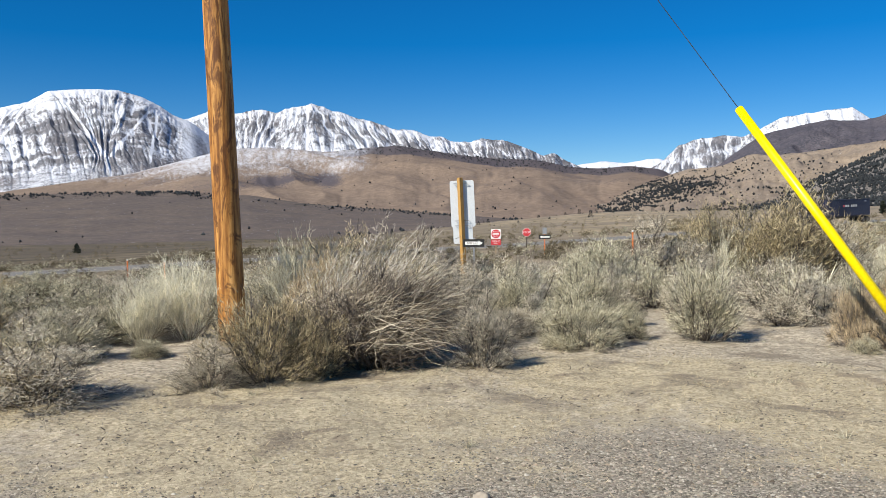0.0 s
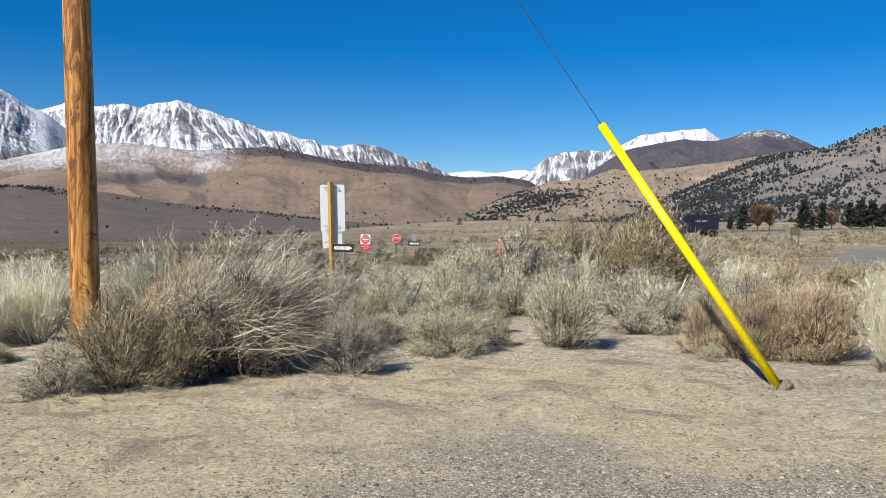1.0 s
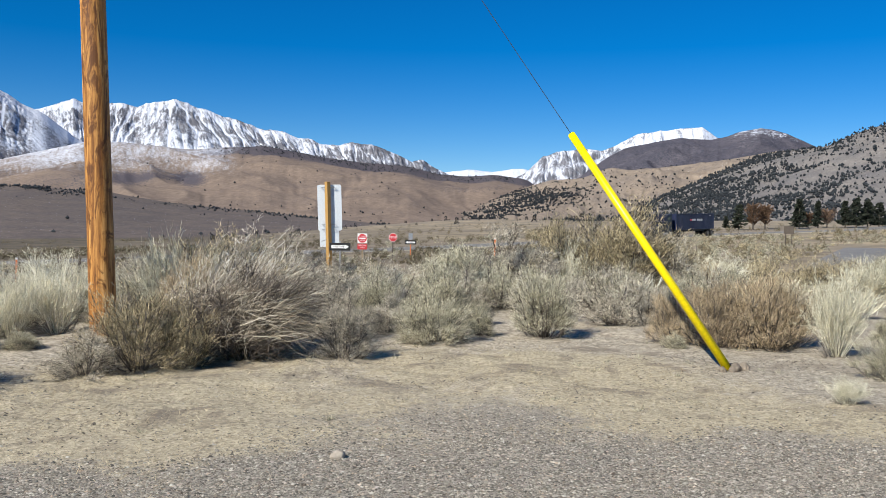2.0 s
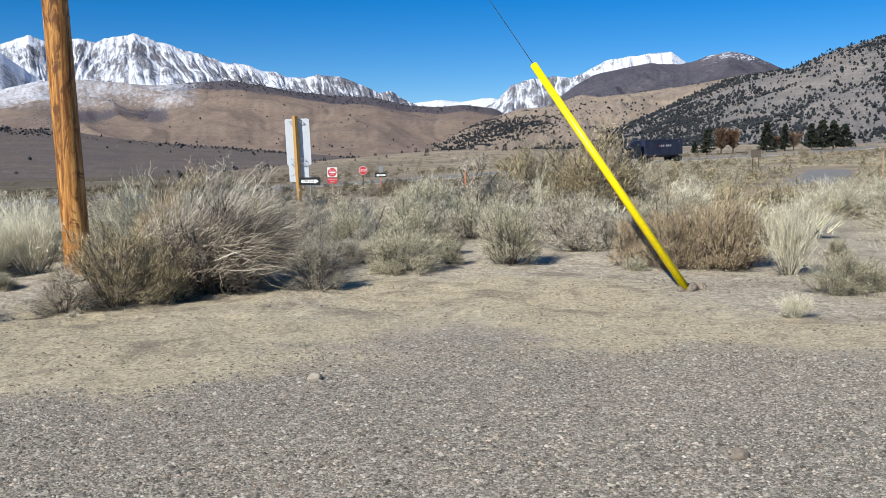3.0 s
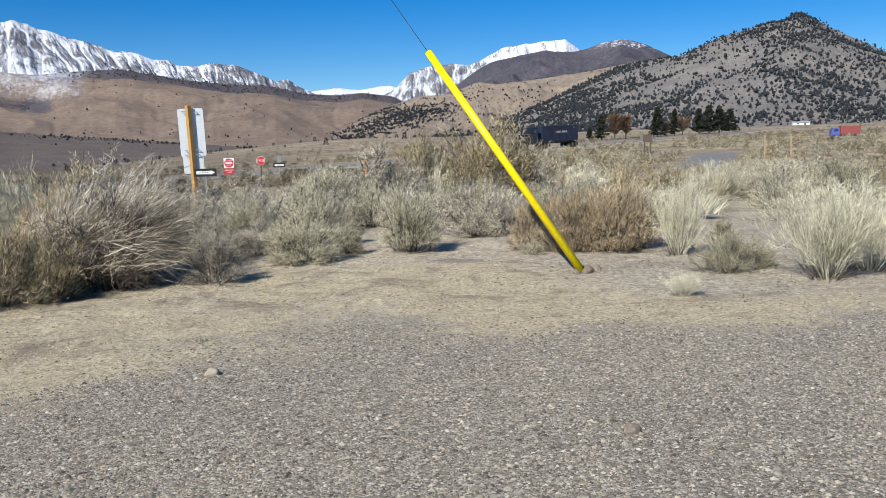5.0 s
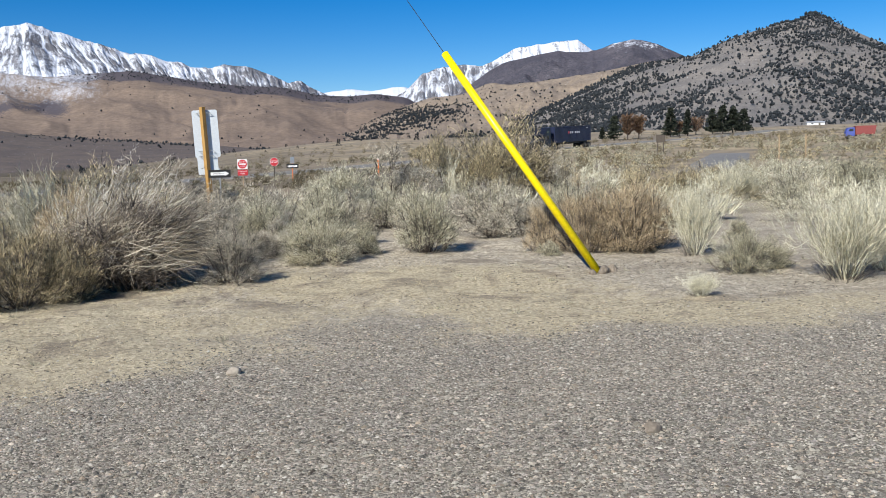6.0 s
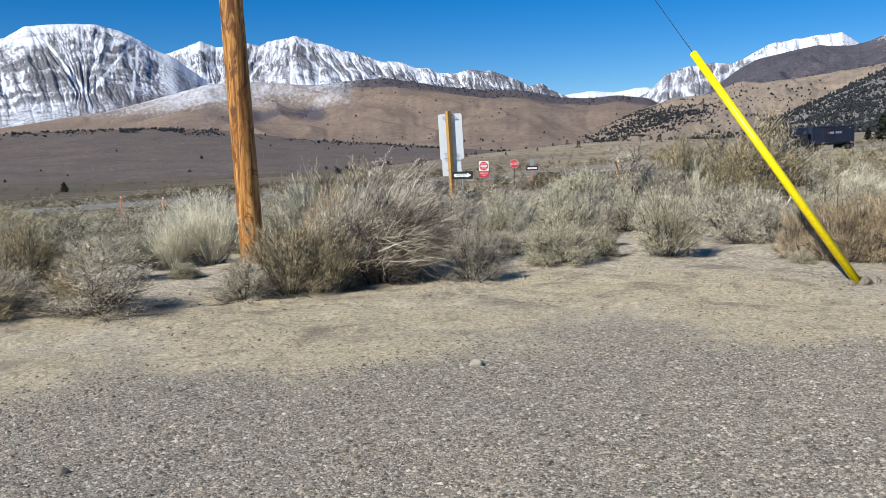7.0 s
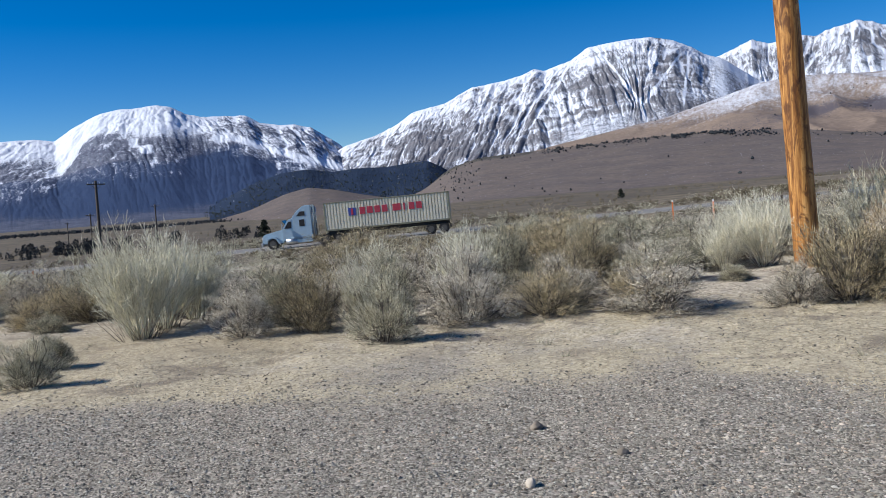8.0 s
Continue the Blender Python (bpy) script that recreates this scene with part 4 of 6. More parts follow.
trees_on("conifer_belt", "dark conifer belt along the foot of the mountain", np.stack([x, y, height(x, y) - 0.3], -1), rs.uniform(1.4, 3.4, n), 0.8, None, 13)
n = 130
group = rs.choice([46.9, 48.2, 52.0, 54.6, 57.0, 58.6, 60.6], n, p=[0.05, 0.07, 0.10, 0.2, 0.22, 0.2, 0.16])
ang = np.radians(group + rs.normal(0, 0.55, n))
rad = rs.uniform(180, 260, n)
x, y = -np.sin(ang) * rad, np.cos(ang) * rad
trees_on("juniper_trees", "clumps of dark trees on the valley floor", np.stack([x, y, height(x, y) - 0.2], -1), 0.8 + 2.0 * rs.uniform(0, 1, n) ** 1.5, 0.9, None, 14, True)

# ---------------------------------------------------------------- shrubs
def ribbons(rs, start, way, length, width, bend, steps=3, wobble=0.15):
    """Tapering stalks: arrays of start, direction, length and width; bend is added to the direction along the stalk."""
    n = len(start)
    pts, p, d = [start], start.copy(), way / np.linalg.norm(way, axis=1, keepdims=True)
    for k in range(steps):
        p = p + d * (length / steps)[:, None]
        pts.append(p.copy())
        d = d + bend / steps + rs.normal(0, wobble, (n, 3))
        d /= np.linalg.norm(d, axis=1, keepdims=True)
    side = np.cross(way, rs.normal(0, 1, (n, 3)))
    side /= np.linalg.norm(side, axis=1, keepdims=True) + 1e-9
    V, m = [], steps + 1
    for k, q in enumerate(pts):
        w = (width * (1 - 0.75 * k / steps) / 2)[:, None] * side
        V += [q - w, q + w]
    V = np.stack(V, 1).reshape(-1, 3)
    b = (np.arange(n) * 2 * m)[:, None]
    F = np.concatenate([b + np.array([[2 * k, 2 * k + 1, 2 * k + 3, 2 * k + 2]]) for k in range(steps)])
    return V, F, pts


def along_of(pts, i, f):
    """Points at the share f of the stalks i."""
    k = pts.shape[1] - 1
    seg = np.minimum((f * k).astype(int), k - 1)
    fr = (f * k - seg)[:, None]
    return pts[i, seg] * (1 - fr) + pts[i, seg + 1] * fr, pts[i, seg + 1] - pts[i, seg]


# clusters, their least and greatest reach, spread, twig length, twig width, outward, upward, scatter
HABIT = {
    "sage": (84, 0.46, 1.0, 0.054, (0.025, 0.095), (0.0036, 0.0072), 0.80, 0.50, 0.55),
    "bare": (62, 0.50, 1.0, 0.050, (0.025, 0.095), (0.0036, 0.0072), 0.55, 0.45, 0.85),
    "rabbit": (64, 0.25, 0.90, 0.060, (0.10, 0.32), (0.0028, 0.0058), 0.70, 0.75, 0.30),
    "tan": (80, 0.30, 0.95, 0.052, (0.035, 0.125), (0.0030, 0.0058), 0.6, 0.75, 0.6),
}


def shrub_mesh(kind, seed, n=5000, stout=1.0):
    """Branchwork and crown of a shrub one metre high and one metre wide: a dome of many twig clusters on forking wood."""
    rs = np.random.default_rng(seed)
    K, r0, r1, spread, tl, tw, outward, upward, scatter = HABIT[kind]
    K = min(K, max(14, n // 12))
    az = rs.uniform(0, 2 * np.pi, K)
    lean = np.arccos(1 - rs.uniform(0, 1, K) * 0.97)
    way = np.stack([np.cos(az) * np.sin(lean), np.sin(az) * np.sin(lean), np.cos(lean)], -1)
    lobe = 1 + 0.16 * np.sin(az * 2 + rs.uniform(0, 6)) + 0.12 * np.sin(az * 3 + rs.uniform(0, 6)) + 0.12 * np.sin(az * 7 + lean * 3)
    reach = (r0 + (r1 - r0) * rs.uniform(0, 1, K) ** 0.6) * lobe
    centre = way * reach[:, None] * [0.46, 0.46, 0.80] + [0, 0, 0.06]
    base = way * [1, 1, 0] * rs.uniform(0.02, 0.16 if kind in ("rabbit", "tan") else 0.09, K)[:, None] + [0, 0, -0.03]
    # wood: from the foot to a bend below each cluster, then on to it
    knee = base + (centre - base) * rs.uniform(0.35, 0.6, K)[:, None] + rs.normal(0, 0.03, (K, 3)) - [0, 0, 0.03]
    V, F, count = [], [], 0
    for p, q, w0 in ((base, knee, 0.016), (knee, centre, 0.009)):
        v, f, _ = ribbons(rs, p, q - p, np.linalg.norm(q - p, axis=1), np.full(K, w0) * rs.uniform(0.6, 1.3, K), np.zeros((K, 3)), 2, 0.05)
        V.append(v)
        F.append(f + count)
        count += len(v)
    m = K * (14 if stout == 1.0 else 7)
    i = rs.integers(0, K, m)
    v, f, _ = ribbons(rs, knee[i] + (centre - knee)[i] * rs.uniform(0, 1, m)[:, None], way[i] + rs.normal(0, 0.6, (m, 3)) + [0, 0, 0.4], rs.uniform(0.06, 0.20, m), np.full(m, 0.007), np.zeros((m, 3)), 2, 0.15)
    V.append(v)
    F.append(f + count)
    wv, wf = np.concatenate(V), np.concatenate(F)
    # crown
    i = rs.integers(0, K, n)
    p0 = centre[i] + rs.normal(0, spread, (n, 3)) * [1, 1, 0.9] - way[i] * rs.uniform(0, 0.12, n)[:, None]
    d = way[i] * outward + rs.normal(0, scatter, (n, 3)) + [0, 0, upward]
    cv, cf = sprigs(rs, p0, d, rs.uniform(*tl, n) * 0.9, rs.uniform(*tw, n) * stout)
    # to one metre high and one metre wide
    fit_z = 1 / np.percentile(cv[:, 2], 98.5)
    fit_r = 0.5 / np.percentile(np.hypot(cv[:, 0], cv[:, 1]), 96)
    for q in (wv, cv):
        q *= [fit_r, fit_r, fit_z]
        q[:, 2] = np.maximum(q[:, 2], -0.03)
    return wv, wf, cv, cf


def stalk_mesh(seed, far=False):
    """A rabbitbrush one metre high and wide: bleached stems that fork three times and fan upward."""
    rs = np.random.default_rng(seed)
    K = 50 if far else 84
    az, lean = rs.uniform(0, 2 * np.pi, K), np.radians(50) * rs.uniform(0, 1, K) ** 0.75
    way = np.stack([np.cos(az) * np.sin(lean), np.sin(az) * np.sin(lean), np.cos(lean)], -1)
    foot = np.stack([np.cos(az), np.sin(az), 0 * az], -1) * rs.uniform(0, 0.10, K)[:, None] - [0, 0, 0.03]
    v, f, pts = ribbons(rs, foot, way, rs.uniform(0.45, 0.98, K), np.full(K, 0.012), np.tile([0, 0, 0.25], (K, 1)), 4, 0.09)
    V, F, base = [v], [f], len(v)
    for share, reach, wide, scatter, lowest in ((5, (0.16, 0.42), 0.0075, 0.40, 0.25), (5, (0.06, 0.20), 0.0050, 0.5, 0.3), (4, (0.03, 0.10), 0.0046, 0.6, 0.2))[:2 if far else 3]:
        bp = np.stack(pts, 1)
        m = len(bp) * share
        i = np.repeat(np.arange(len(bp)), share)
        p0, d0 = along_of(bp, i, rs.uniform(lowest, 1, m))
        d0 = d0 / (np.linalg.norm(d0, axis=1, keepdims=True) + 1e-9) + rs.normal(0, scatter, (m, 3)) + [0, 0, 0.25]
        v, f, pts = ribbons(rs, p0, d0, rs.uniform(*reach, m), wide * rs.uniform(0.7, 1.3, m), np.tile([0, 0, 0.2], (m, 1)), 2 if wide > 0.005 else 1, 0.12)
        V.append(v)
        F.append(f + base)
        base += len(v)
    cv, cf = np.concatenate(V), None
    cf = np.concatenate(F)
    cv *= [0.5 / np.percentile(np.hypot(cv[:, 0], cv[:, 1]), 97)] * 2 + [1 / np.percentile(cv[:, 2], 99)]
    cv[:, 2] = np.maximum(cv[:, 2], -0.03)
    m = 110
    a, r = rs.uniform(0, 6.28, m), rs.uniform(0, 0.2, m)
    wv, wf, _ = ribbons(rs, np.stack([np.cos(a) * r, np.sin(a) * r, 0 * a], -1), np.stack([np.cos(a), np.sin(a), rs.uniform(0.3, 2.5, m)], -1), rs.uniform(0.1, 0.4, m), np.full(m, 0.006), np.zeros((m, 3)), 2, 0.2)
    return wv, wf, cv, cf


LABELS = {
    "sage": ("sagebrush", "grey-green sagebrush bush on sandy ground", T_SAGE, "sage"),
    "olive": ("bitterbrush", "olive-brown bitterbrush with dry leaves", T_OLIVE, "sage"),
    "grey": ("dry_shrub", "grey leafless shrub with fine brittle twigs", T_GREY, "bare"),
    "rabbit": ("rabbitbrush", "pale straw-coloured rabbitbrush with upright stalks", T_PALE, "rabbit"),
    "tan": ("dry_bush", "tan dried bush with dense reddish stalks", T_TAN, "tan"),
}
COUNT = {"sage": 14000, "olive": 11000, "grey": 9000, "rabbit": 0, "tan": 11000}
STOCK, TAKEN = {}, {}
for key, (nm, label, twig, kind) in LABELS.items():
    for far in (False, True):
        STOCK[key, far] = []
        for v in range(3):
            sv, sf, cv, cf = stalk_mesh(70 + v, far) if kind == "rabbit" else shrub_mesh(kind, 100 * len(STOCK) + v, COUNT[key] // 2 if far else COUNT[key], 1.2 if far else 1.0)
            STOCK[key, far].append((fast_mesh("branchwork", sv, sf, T_WOODY), fast_mesh("foliage", cv, cf, twig)))


def shrub(key, x, y, wide, high, turn=None, depth=None):
    """One shrub with its foot at x, y."""
    nm, label, twig, kind = LABELS[key]
    i = TAKEN[key] = TAKEN.get(key, -1) + 1
    z = float(rough_ground(np.array(x), np.array(y)))
    a = radians(turn if turn is not None else (i * 137.5) % 360)
    m = Matrix.LocRotScale((x, y, z - 0.02), Euler((0, 0, a)), (wide, depth or wide, high))
    size = "low" if high < 0.45 else "tall" if high > 1.0 else "waist-high"
    ob = thing(nm, m, f"{size} {label}", "shrub", "shrubs on the verge")
    for name, me in zip(("branchwork", "foliage"), STOCK[key, math.hypot(x, y) > 12.0 and wide < 1.55][i % 3]):
        part_mesh(name, me, ob)
    return ob


# kind, x, y, width, height
FRONT = [
    ("olive", -1.37, 7.60, 0.85, 0.64), ("grey", -1.73, 7.39, 0.66, 0.38), ("olive", -1.05, 7.85, 0.62, 0.60), ("grey", 0.30, 8.12, 0.58, 0.60), ("grey", 0.42, 9.7, 0.7, 0.52),
    ("sage", 1.31, 9.34, 0.80, 0.52), ("sage", 1.91, 9.92, 0.40, 0.32), ("sage", 2.60, 9.74, 0.80, 0.74), ("grey", 3.85, 10.95, 1.0, 0.72), ("grey", 4.35, 11.1, 0.8, 0.62), ("sage", 0.84, 11.13, 0.75, 0.62),
    ("grey", 3.1, 11.9, 0.9, 0.66), ("sage", 1.74, 11.97, 1.05, 0.72), ("grey", 0.2, 11.4, 1.0, 0.66), ("sage", 2.56, 14.6, 1.2, 0.62), ("sage", 3.62, 8.51, 0.25, 0.16), ("sage", 2.05, 10.9, 0.45, 0.3),
]
RIGHT = [
    ("tan", 4.15, 8.75, 0.75, 0.68), ("tan", 4.62, 8.65, 0.85, 0.72), ("tan", 4.95, 8.75, 0.6, 0.66), ("tan", 3.85, 9.1, 0.5, 0.6), ("rabbit", 5.02, 7.93, 0.56, 0.83), ("sage", 4.74, 6.72, 0.48, 0.38),
    ("sage", 5.12, 6.85, 0.42, 0.28), ("rabbit", 3.71, 5.78, 0.30, 0.20), ("rabbit", 5.25, 6.0, 0.9, 0.82), ("rabbit", 5.95, 6.3, 0.9, 0.82), ("sage", 10.36, 13.3, 0.95, 0.70),
    ("sage", 9.6, 14.9, 0.9, 0.5), ("grey", 12.6, 16.0, 1.3, 0.9), ("sage", 6.30, 9.0, 0.3, 0.27), ("sage", 6.4, 10.6, 0.6, 0.34), ("sage", 13.4, 18.4, 0.9, 0.55),
]
BACK = [
    ("olive", 6.2, 17.0, 2.3, 1.75), ("olive", 5.0, 17.5, 1.8, 1.45), ("olive", 5.6, 16.6, 1.6, 1.2), ("olive", 6.9, 17.3, 1.6, 1.35), ("grey", 3.6, 16.2, 2.0, 1.25), ("rabbit", 4.9, 16.4, 1.0, 1.15), ("grey", 7.3, 17.0, 1.5, 1.2),
    ("rabbit", 8.9, 18.6, 1.6, 0.95), ("olive", 10.6, 19.4, 1.0, 1.1), ("olive", 12.6, 21.0, 1.8, 0.9), ("sage", 14.5, 20.5, 1.8, 0.9), ("sage", 15.5, 17.0, 1.6, 0.9),
    ("grey", -0.6, 12.4, 1.6, 1.1), ("olive", -1.1, 11.2, 1.3, 1.05), ("rabbit", -1.5, 10.7, 1.0, 1.05), ("rabbit", -3.2, 11.4, 1.1, 0.75), ("grey", 0.4, 14.5, 1.6, 0.62),
    ("sage", 2.6, 15.5, 1.6, 0.9),
]
LEFT = [
    ("rabbit", -6.95, 4.75, 0.95, 1.02), ("rabbit", -7.2, 5.2, 0.85, 0.95), ("rabbit", -7.34, 5.7, 0.85, 0.80), ("grey", -5.77, 4.95, 0.55, 0.50), ("olive", -5.38, 5.40, 0.55, 0.55),
    ("sage", -4.35, 5.10, 0.60, 0.53), ("grey", -4.17, 6.05, 0.85, 0.60), ("grey", -4.55, 6.5, 0.8, 0.62), ("olive", -3.56, 6.40, 0.66, 0.40), ("grey", -2.77, 6.85, 1.15, 0.50), ("olive", -3.0, 7.05, 0.75, 0.42),
    ("sage", -2.68, 8.85, 0.38, 0.18), ("olive", -4.34, 8.89, 0.85, 0.62), ("sage", -5.44, 8.87, 0.85, 0.66), ("rabbit", -5.2, 5.9, 0.5, 0.62), ("sage", -5.83, 3.0, 0.42, 0.34),
    ("sage", -6.33, 3.5, 0.32, 0.28), ("sage", -8.39, 4.7, 0.4, 0.2), ("grey", -3.43, 10.4, 0.9, 0.56), ("sage", -4.9, 5.9, 0.6, 0.5), ("grey", -5.6, 6.2, 0.7, 0.5),
    ("sage", -5.95, 5.6, 0.6, 0.52), ("grey", -6.1, 6.6, 0.9, 0.55), ("olive", -6.6, 7.2, 1.0, 0.55), ("rabbit", -4.7, 6.8, 0.6, 0.78), ("rabbit", -2.72, 10.2, 0.8, 0.86), ("rabbit", -3.1, 9.9, 0.6, 0.7),
    ("grey", -3.75, 6.9, 0.8, 0.5), ("olive", -9.34, 5.5, 0.8, 0.46), ("grey", -10.6, 5.7, 0.7, 0.45),
]
LEFT_FILL = [
    ("olive", -9.0, 4.9, 0.6, 0.35), ("sage", -9.9, 6.1, 0.8, 0.45), ("olive", -8.7, 5.4, 0.6, 0.4), ("sage", -10.4, 5.0, 0.6, 0.35), ("grey", -11.5, 6.5, 0.9, 0.5), ("olive", -10.9, 7.8, 1.1, 0.55),
    ("sage", -12.2, 8.0, 1.1, 0.5), ("olive", -7.9, 5.9, 0.6, 0.45),
    ("sage", -3.4, 8.6, 0.8, 0.46), ("grey", -3.9, 9.3, 0.9, 0.52), ("sage", -4.7, 9.8, 1.0, 0.55), ("sage", -3.0, 11.6, 1.0, 0.55), ("grey", -2.4, 11.2, 0.7, 0.48), ("sage", -5.2, 7.8, 0.9, 0.5),
    ("olive", -4.0, 7.7, 0.8, 0.46), ("grey", -5.9, 8.0, 1.0, 0.5), ("sage", -6.3, 9.6, 1.1, 0.55), ("olive", -5.4, 10.6, 1.1, 0.55), ("sage", -2.2, 12.6, 1.1, 0.5), ("grey", -4.4, 12.6, 1.2, 0.55),
    ("sage", -6.9, 8.3, 1.0, 0.46), ("grey", -7.8, 6.6, 1.0, 0.45), ("sage", -8.6, 6.0, 0.9, 0.42), ("olive", -8.0, 8.6, 1.1, 0.5), ("sage", -9.6, 7.2, 1.1, 0.45), ("grey", -3.2, 10.7, 0.6, 0.42),
]
SECOND_ROW = [
    ("grey", -0.35, 12.9, 1.1, 0.66), ("sage", 0.45, 12.6, 1.1, 0.62), ("grey", 1.15, 13.3, 1.2, 0.70), ("grey", 2.3, 13.1, 1.0, 0.62), ("sage", 2.95, 13.4, 1.1, 0.66), ("grey", 3.7, 13.0, 1.2, 0.7),
    ("sage", 4.6, 13.6, 1.2, 0.72), ("sage", 5.3, 12.6, 0.9, 0.55), ("grey", 0.9, 10.2, 0.6, 0.42), ("sage", 6.1, 13.7, 1.1, 0.6), ("grey", 6.9, 14.6, 1.1, 0.62), ("sage", 7.6, 15.6, 1.2, 0.62),
]
FIELD_RIGHT = [
    ("olive", 27.3, 38.2, 2.3, 1.3), ("sage", 26.0, 34.0, 2.0, 1.1), ("sage", 29.6, 37.0, 2.2, 1.2), ("olive", 23.8, 36.3, 1.8, 0.85), ("sage", 21.8, 29.0, 2.0, 0.95), ("sage", 25.0, 30.2, 2.2, 1.05),
    ("sage", 28.3, 33.0, 2.2, 1.1), ("rabbit", 12.2, 17.6, 1.6, 0.95), ("sage", 17.5, 22.5, 2.0, 1.0), ("sage", 20.0, 23.6, 2.1, 1.0), ("olive", 15.6, 24.0, 1.9, 1.0), ("sage", 22.5, 25.0, 2.1, 1.0),
    ("sage", 13.9, 15.6, 1.5, 0.85), ("olive", 17.8, 18.6, 1.6, 0.85), ("sage", 19.6, 19.6, 1.8, 0.9),
]
MID_LEFT = [
    ("rabbit", -3.2, 13.5, 1.1, 0.7), ("sage", -4.0, 11.0, 1.2, 0.7), ("sage", -5.2, 12.2, 1.4, 0.8), ("olive", -6.2, 11.2, 1.4, 0.85), ("sage", -7.3, 12.5, 1.4, 0.8),
    ("grey", -5.0, 15.0, 1.5, 0.8), ("olive", -6.8, 9.2, 1.2, 0.7), ("rabbit", -8.4, 10.0, 1.0, 0.8), ("sage", -9.0, 8.2, 1.2, 0.65), ("olive", -8.0, 15.5, 1.6, 0.9),
    ("sage", -3.6, 9.9, 0.8, 0.5), ("olive", -10.5, 12.0, 1.5, 0.8), ("sage", -11.5, 9.0, 1.3, 0.7), ("olive", -12.0, 6.6, 1.2, 0.6), ("grey", -2.9, 15.8, 1.4, 0.9),
]
for group in (FRONT, RIGHT, BACK, LEFT_FILL, SECOND_ROW, FIELD_RIGHT, LEFT, MID_LEFT):
    for key, x, y, wide, high in group:
        left = group is MID_LEFT
        shrub(key, x, y, wide * (1.18 if left else 1.06), high * (0.72 if left else 1.0))


def collapsed_bush(x, y):
    """The big bleached bush whose long stalks have fallen over to one side."""
    rs = np.random.default_rng(77)
    V, F, base = [], [], 0
    for cx, cy, n, size, ahead in ((-0.5, 0.35, 1200, 0.9, 0.1), (-0.2, 0.15, 1500, 0.88, -0.1), (0.10, 0.0, 1400, 0.74, -0.25), (-0.1, -0.1, 380, 0.66, -0.35), (0.12, 0.4, 1200, 0.92, 0.1)):
        a, r = rs.uniform(0, 6.28, n), rs.uniform(0, 0.28, n) ** 0.8
        st = np.stack([cx + np.cos(a) * r * 0.9, cy + np.sin(a) * r, rs.uniform(0.22, 0.62, n) * size], -1)
        up = rs.uniform(0.0, 0.95, n)
        d = np.stack([0.80 + rs.normal(0, 0.50, n), ahead + rs.normal(0, 0.50, n), up], -1)
        ln = rs.uniform(0.30, 0.80, n) * size
        bd = np.stack([rs.uniform(0.2, 0.9, n), rs.normal(-0.15, 0.4, n), rs.uniform(-1.6, 0.0, n)], -1)
        v, f, _ = ribbons(rs, st, d, ln, rs.uniform(0.0042, 0.0090, n), bd, 4, 0.24)
        lowest = v[:, 2].reshape(n, -1).min(1)
        f = f[np.tile(lowest, 4)[:len(f)] > 0.05]
        V.append(v)
        F.append(f + base)
        base += len(v)
    V, F = np.concatenate(V), np.concatenate(F)
    z = float(rough_ground(np.array(x), np.array(y)))
    ob = thing("collapsed_rabbitbrush", Matrix.Translation((x, y, z)), "large bleached rabbitbrush with stalks fallen over beside the pole", "shrub", "shrubs on the verge")
    part_mesh("fallen_mass", fast_mesh("fallen_mass", V, F, T_SILVER), ob)
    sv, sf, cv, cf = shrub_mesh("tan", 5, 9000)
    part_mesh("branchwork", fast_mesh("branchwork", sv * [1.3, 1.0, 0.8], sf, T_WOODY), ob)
    # second crown in dark wood colour, imitating the shade in the bush's hollow
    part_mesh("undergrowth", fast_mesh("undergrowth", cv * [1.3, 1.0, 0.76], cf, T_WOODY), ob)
    sv, sf, cv, cf = shrub_mesh("tan", 9, 9000)
    part_mesh("upright_tuft", fast_mesh("upright_tuft", cv * [0.8, 0.6, 0.86] + [-0.62, 0.72, 0], cf, T_TAN), ob, "straw-coloured upright twigs")
    sv, sf, cv, cf = stalk_mesh(6)
    part_mesh("standing_mass", fast_mesh("standing_mass", (cv * [1.30, 0.9, 1.05] + np.stack([0.42 * cv[:, 2] ** 1.5, 0 * cv[:, 2], 0 * cv[:, 2]], -1)) + [-0.30, 0.50, 0], cf, T_SILVER), ob)


collapsed_bush(-0.55, 8.25)


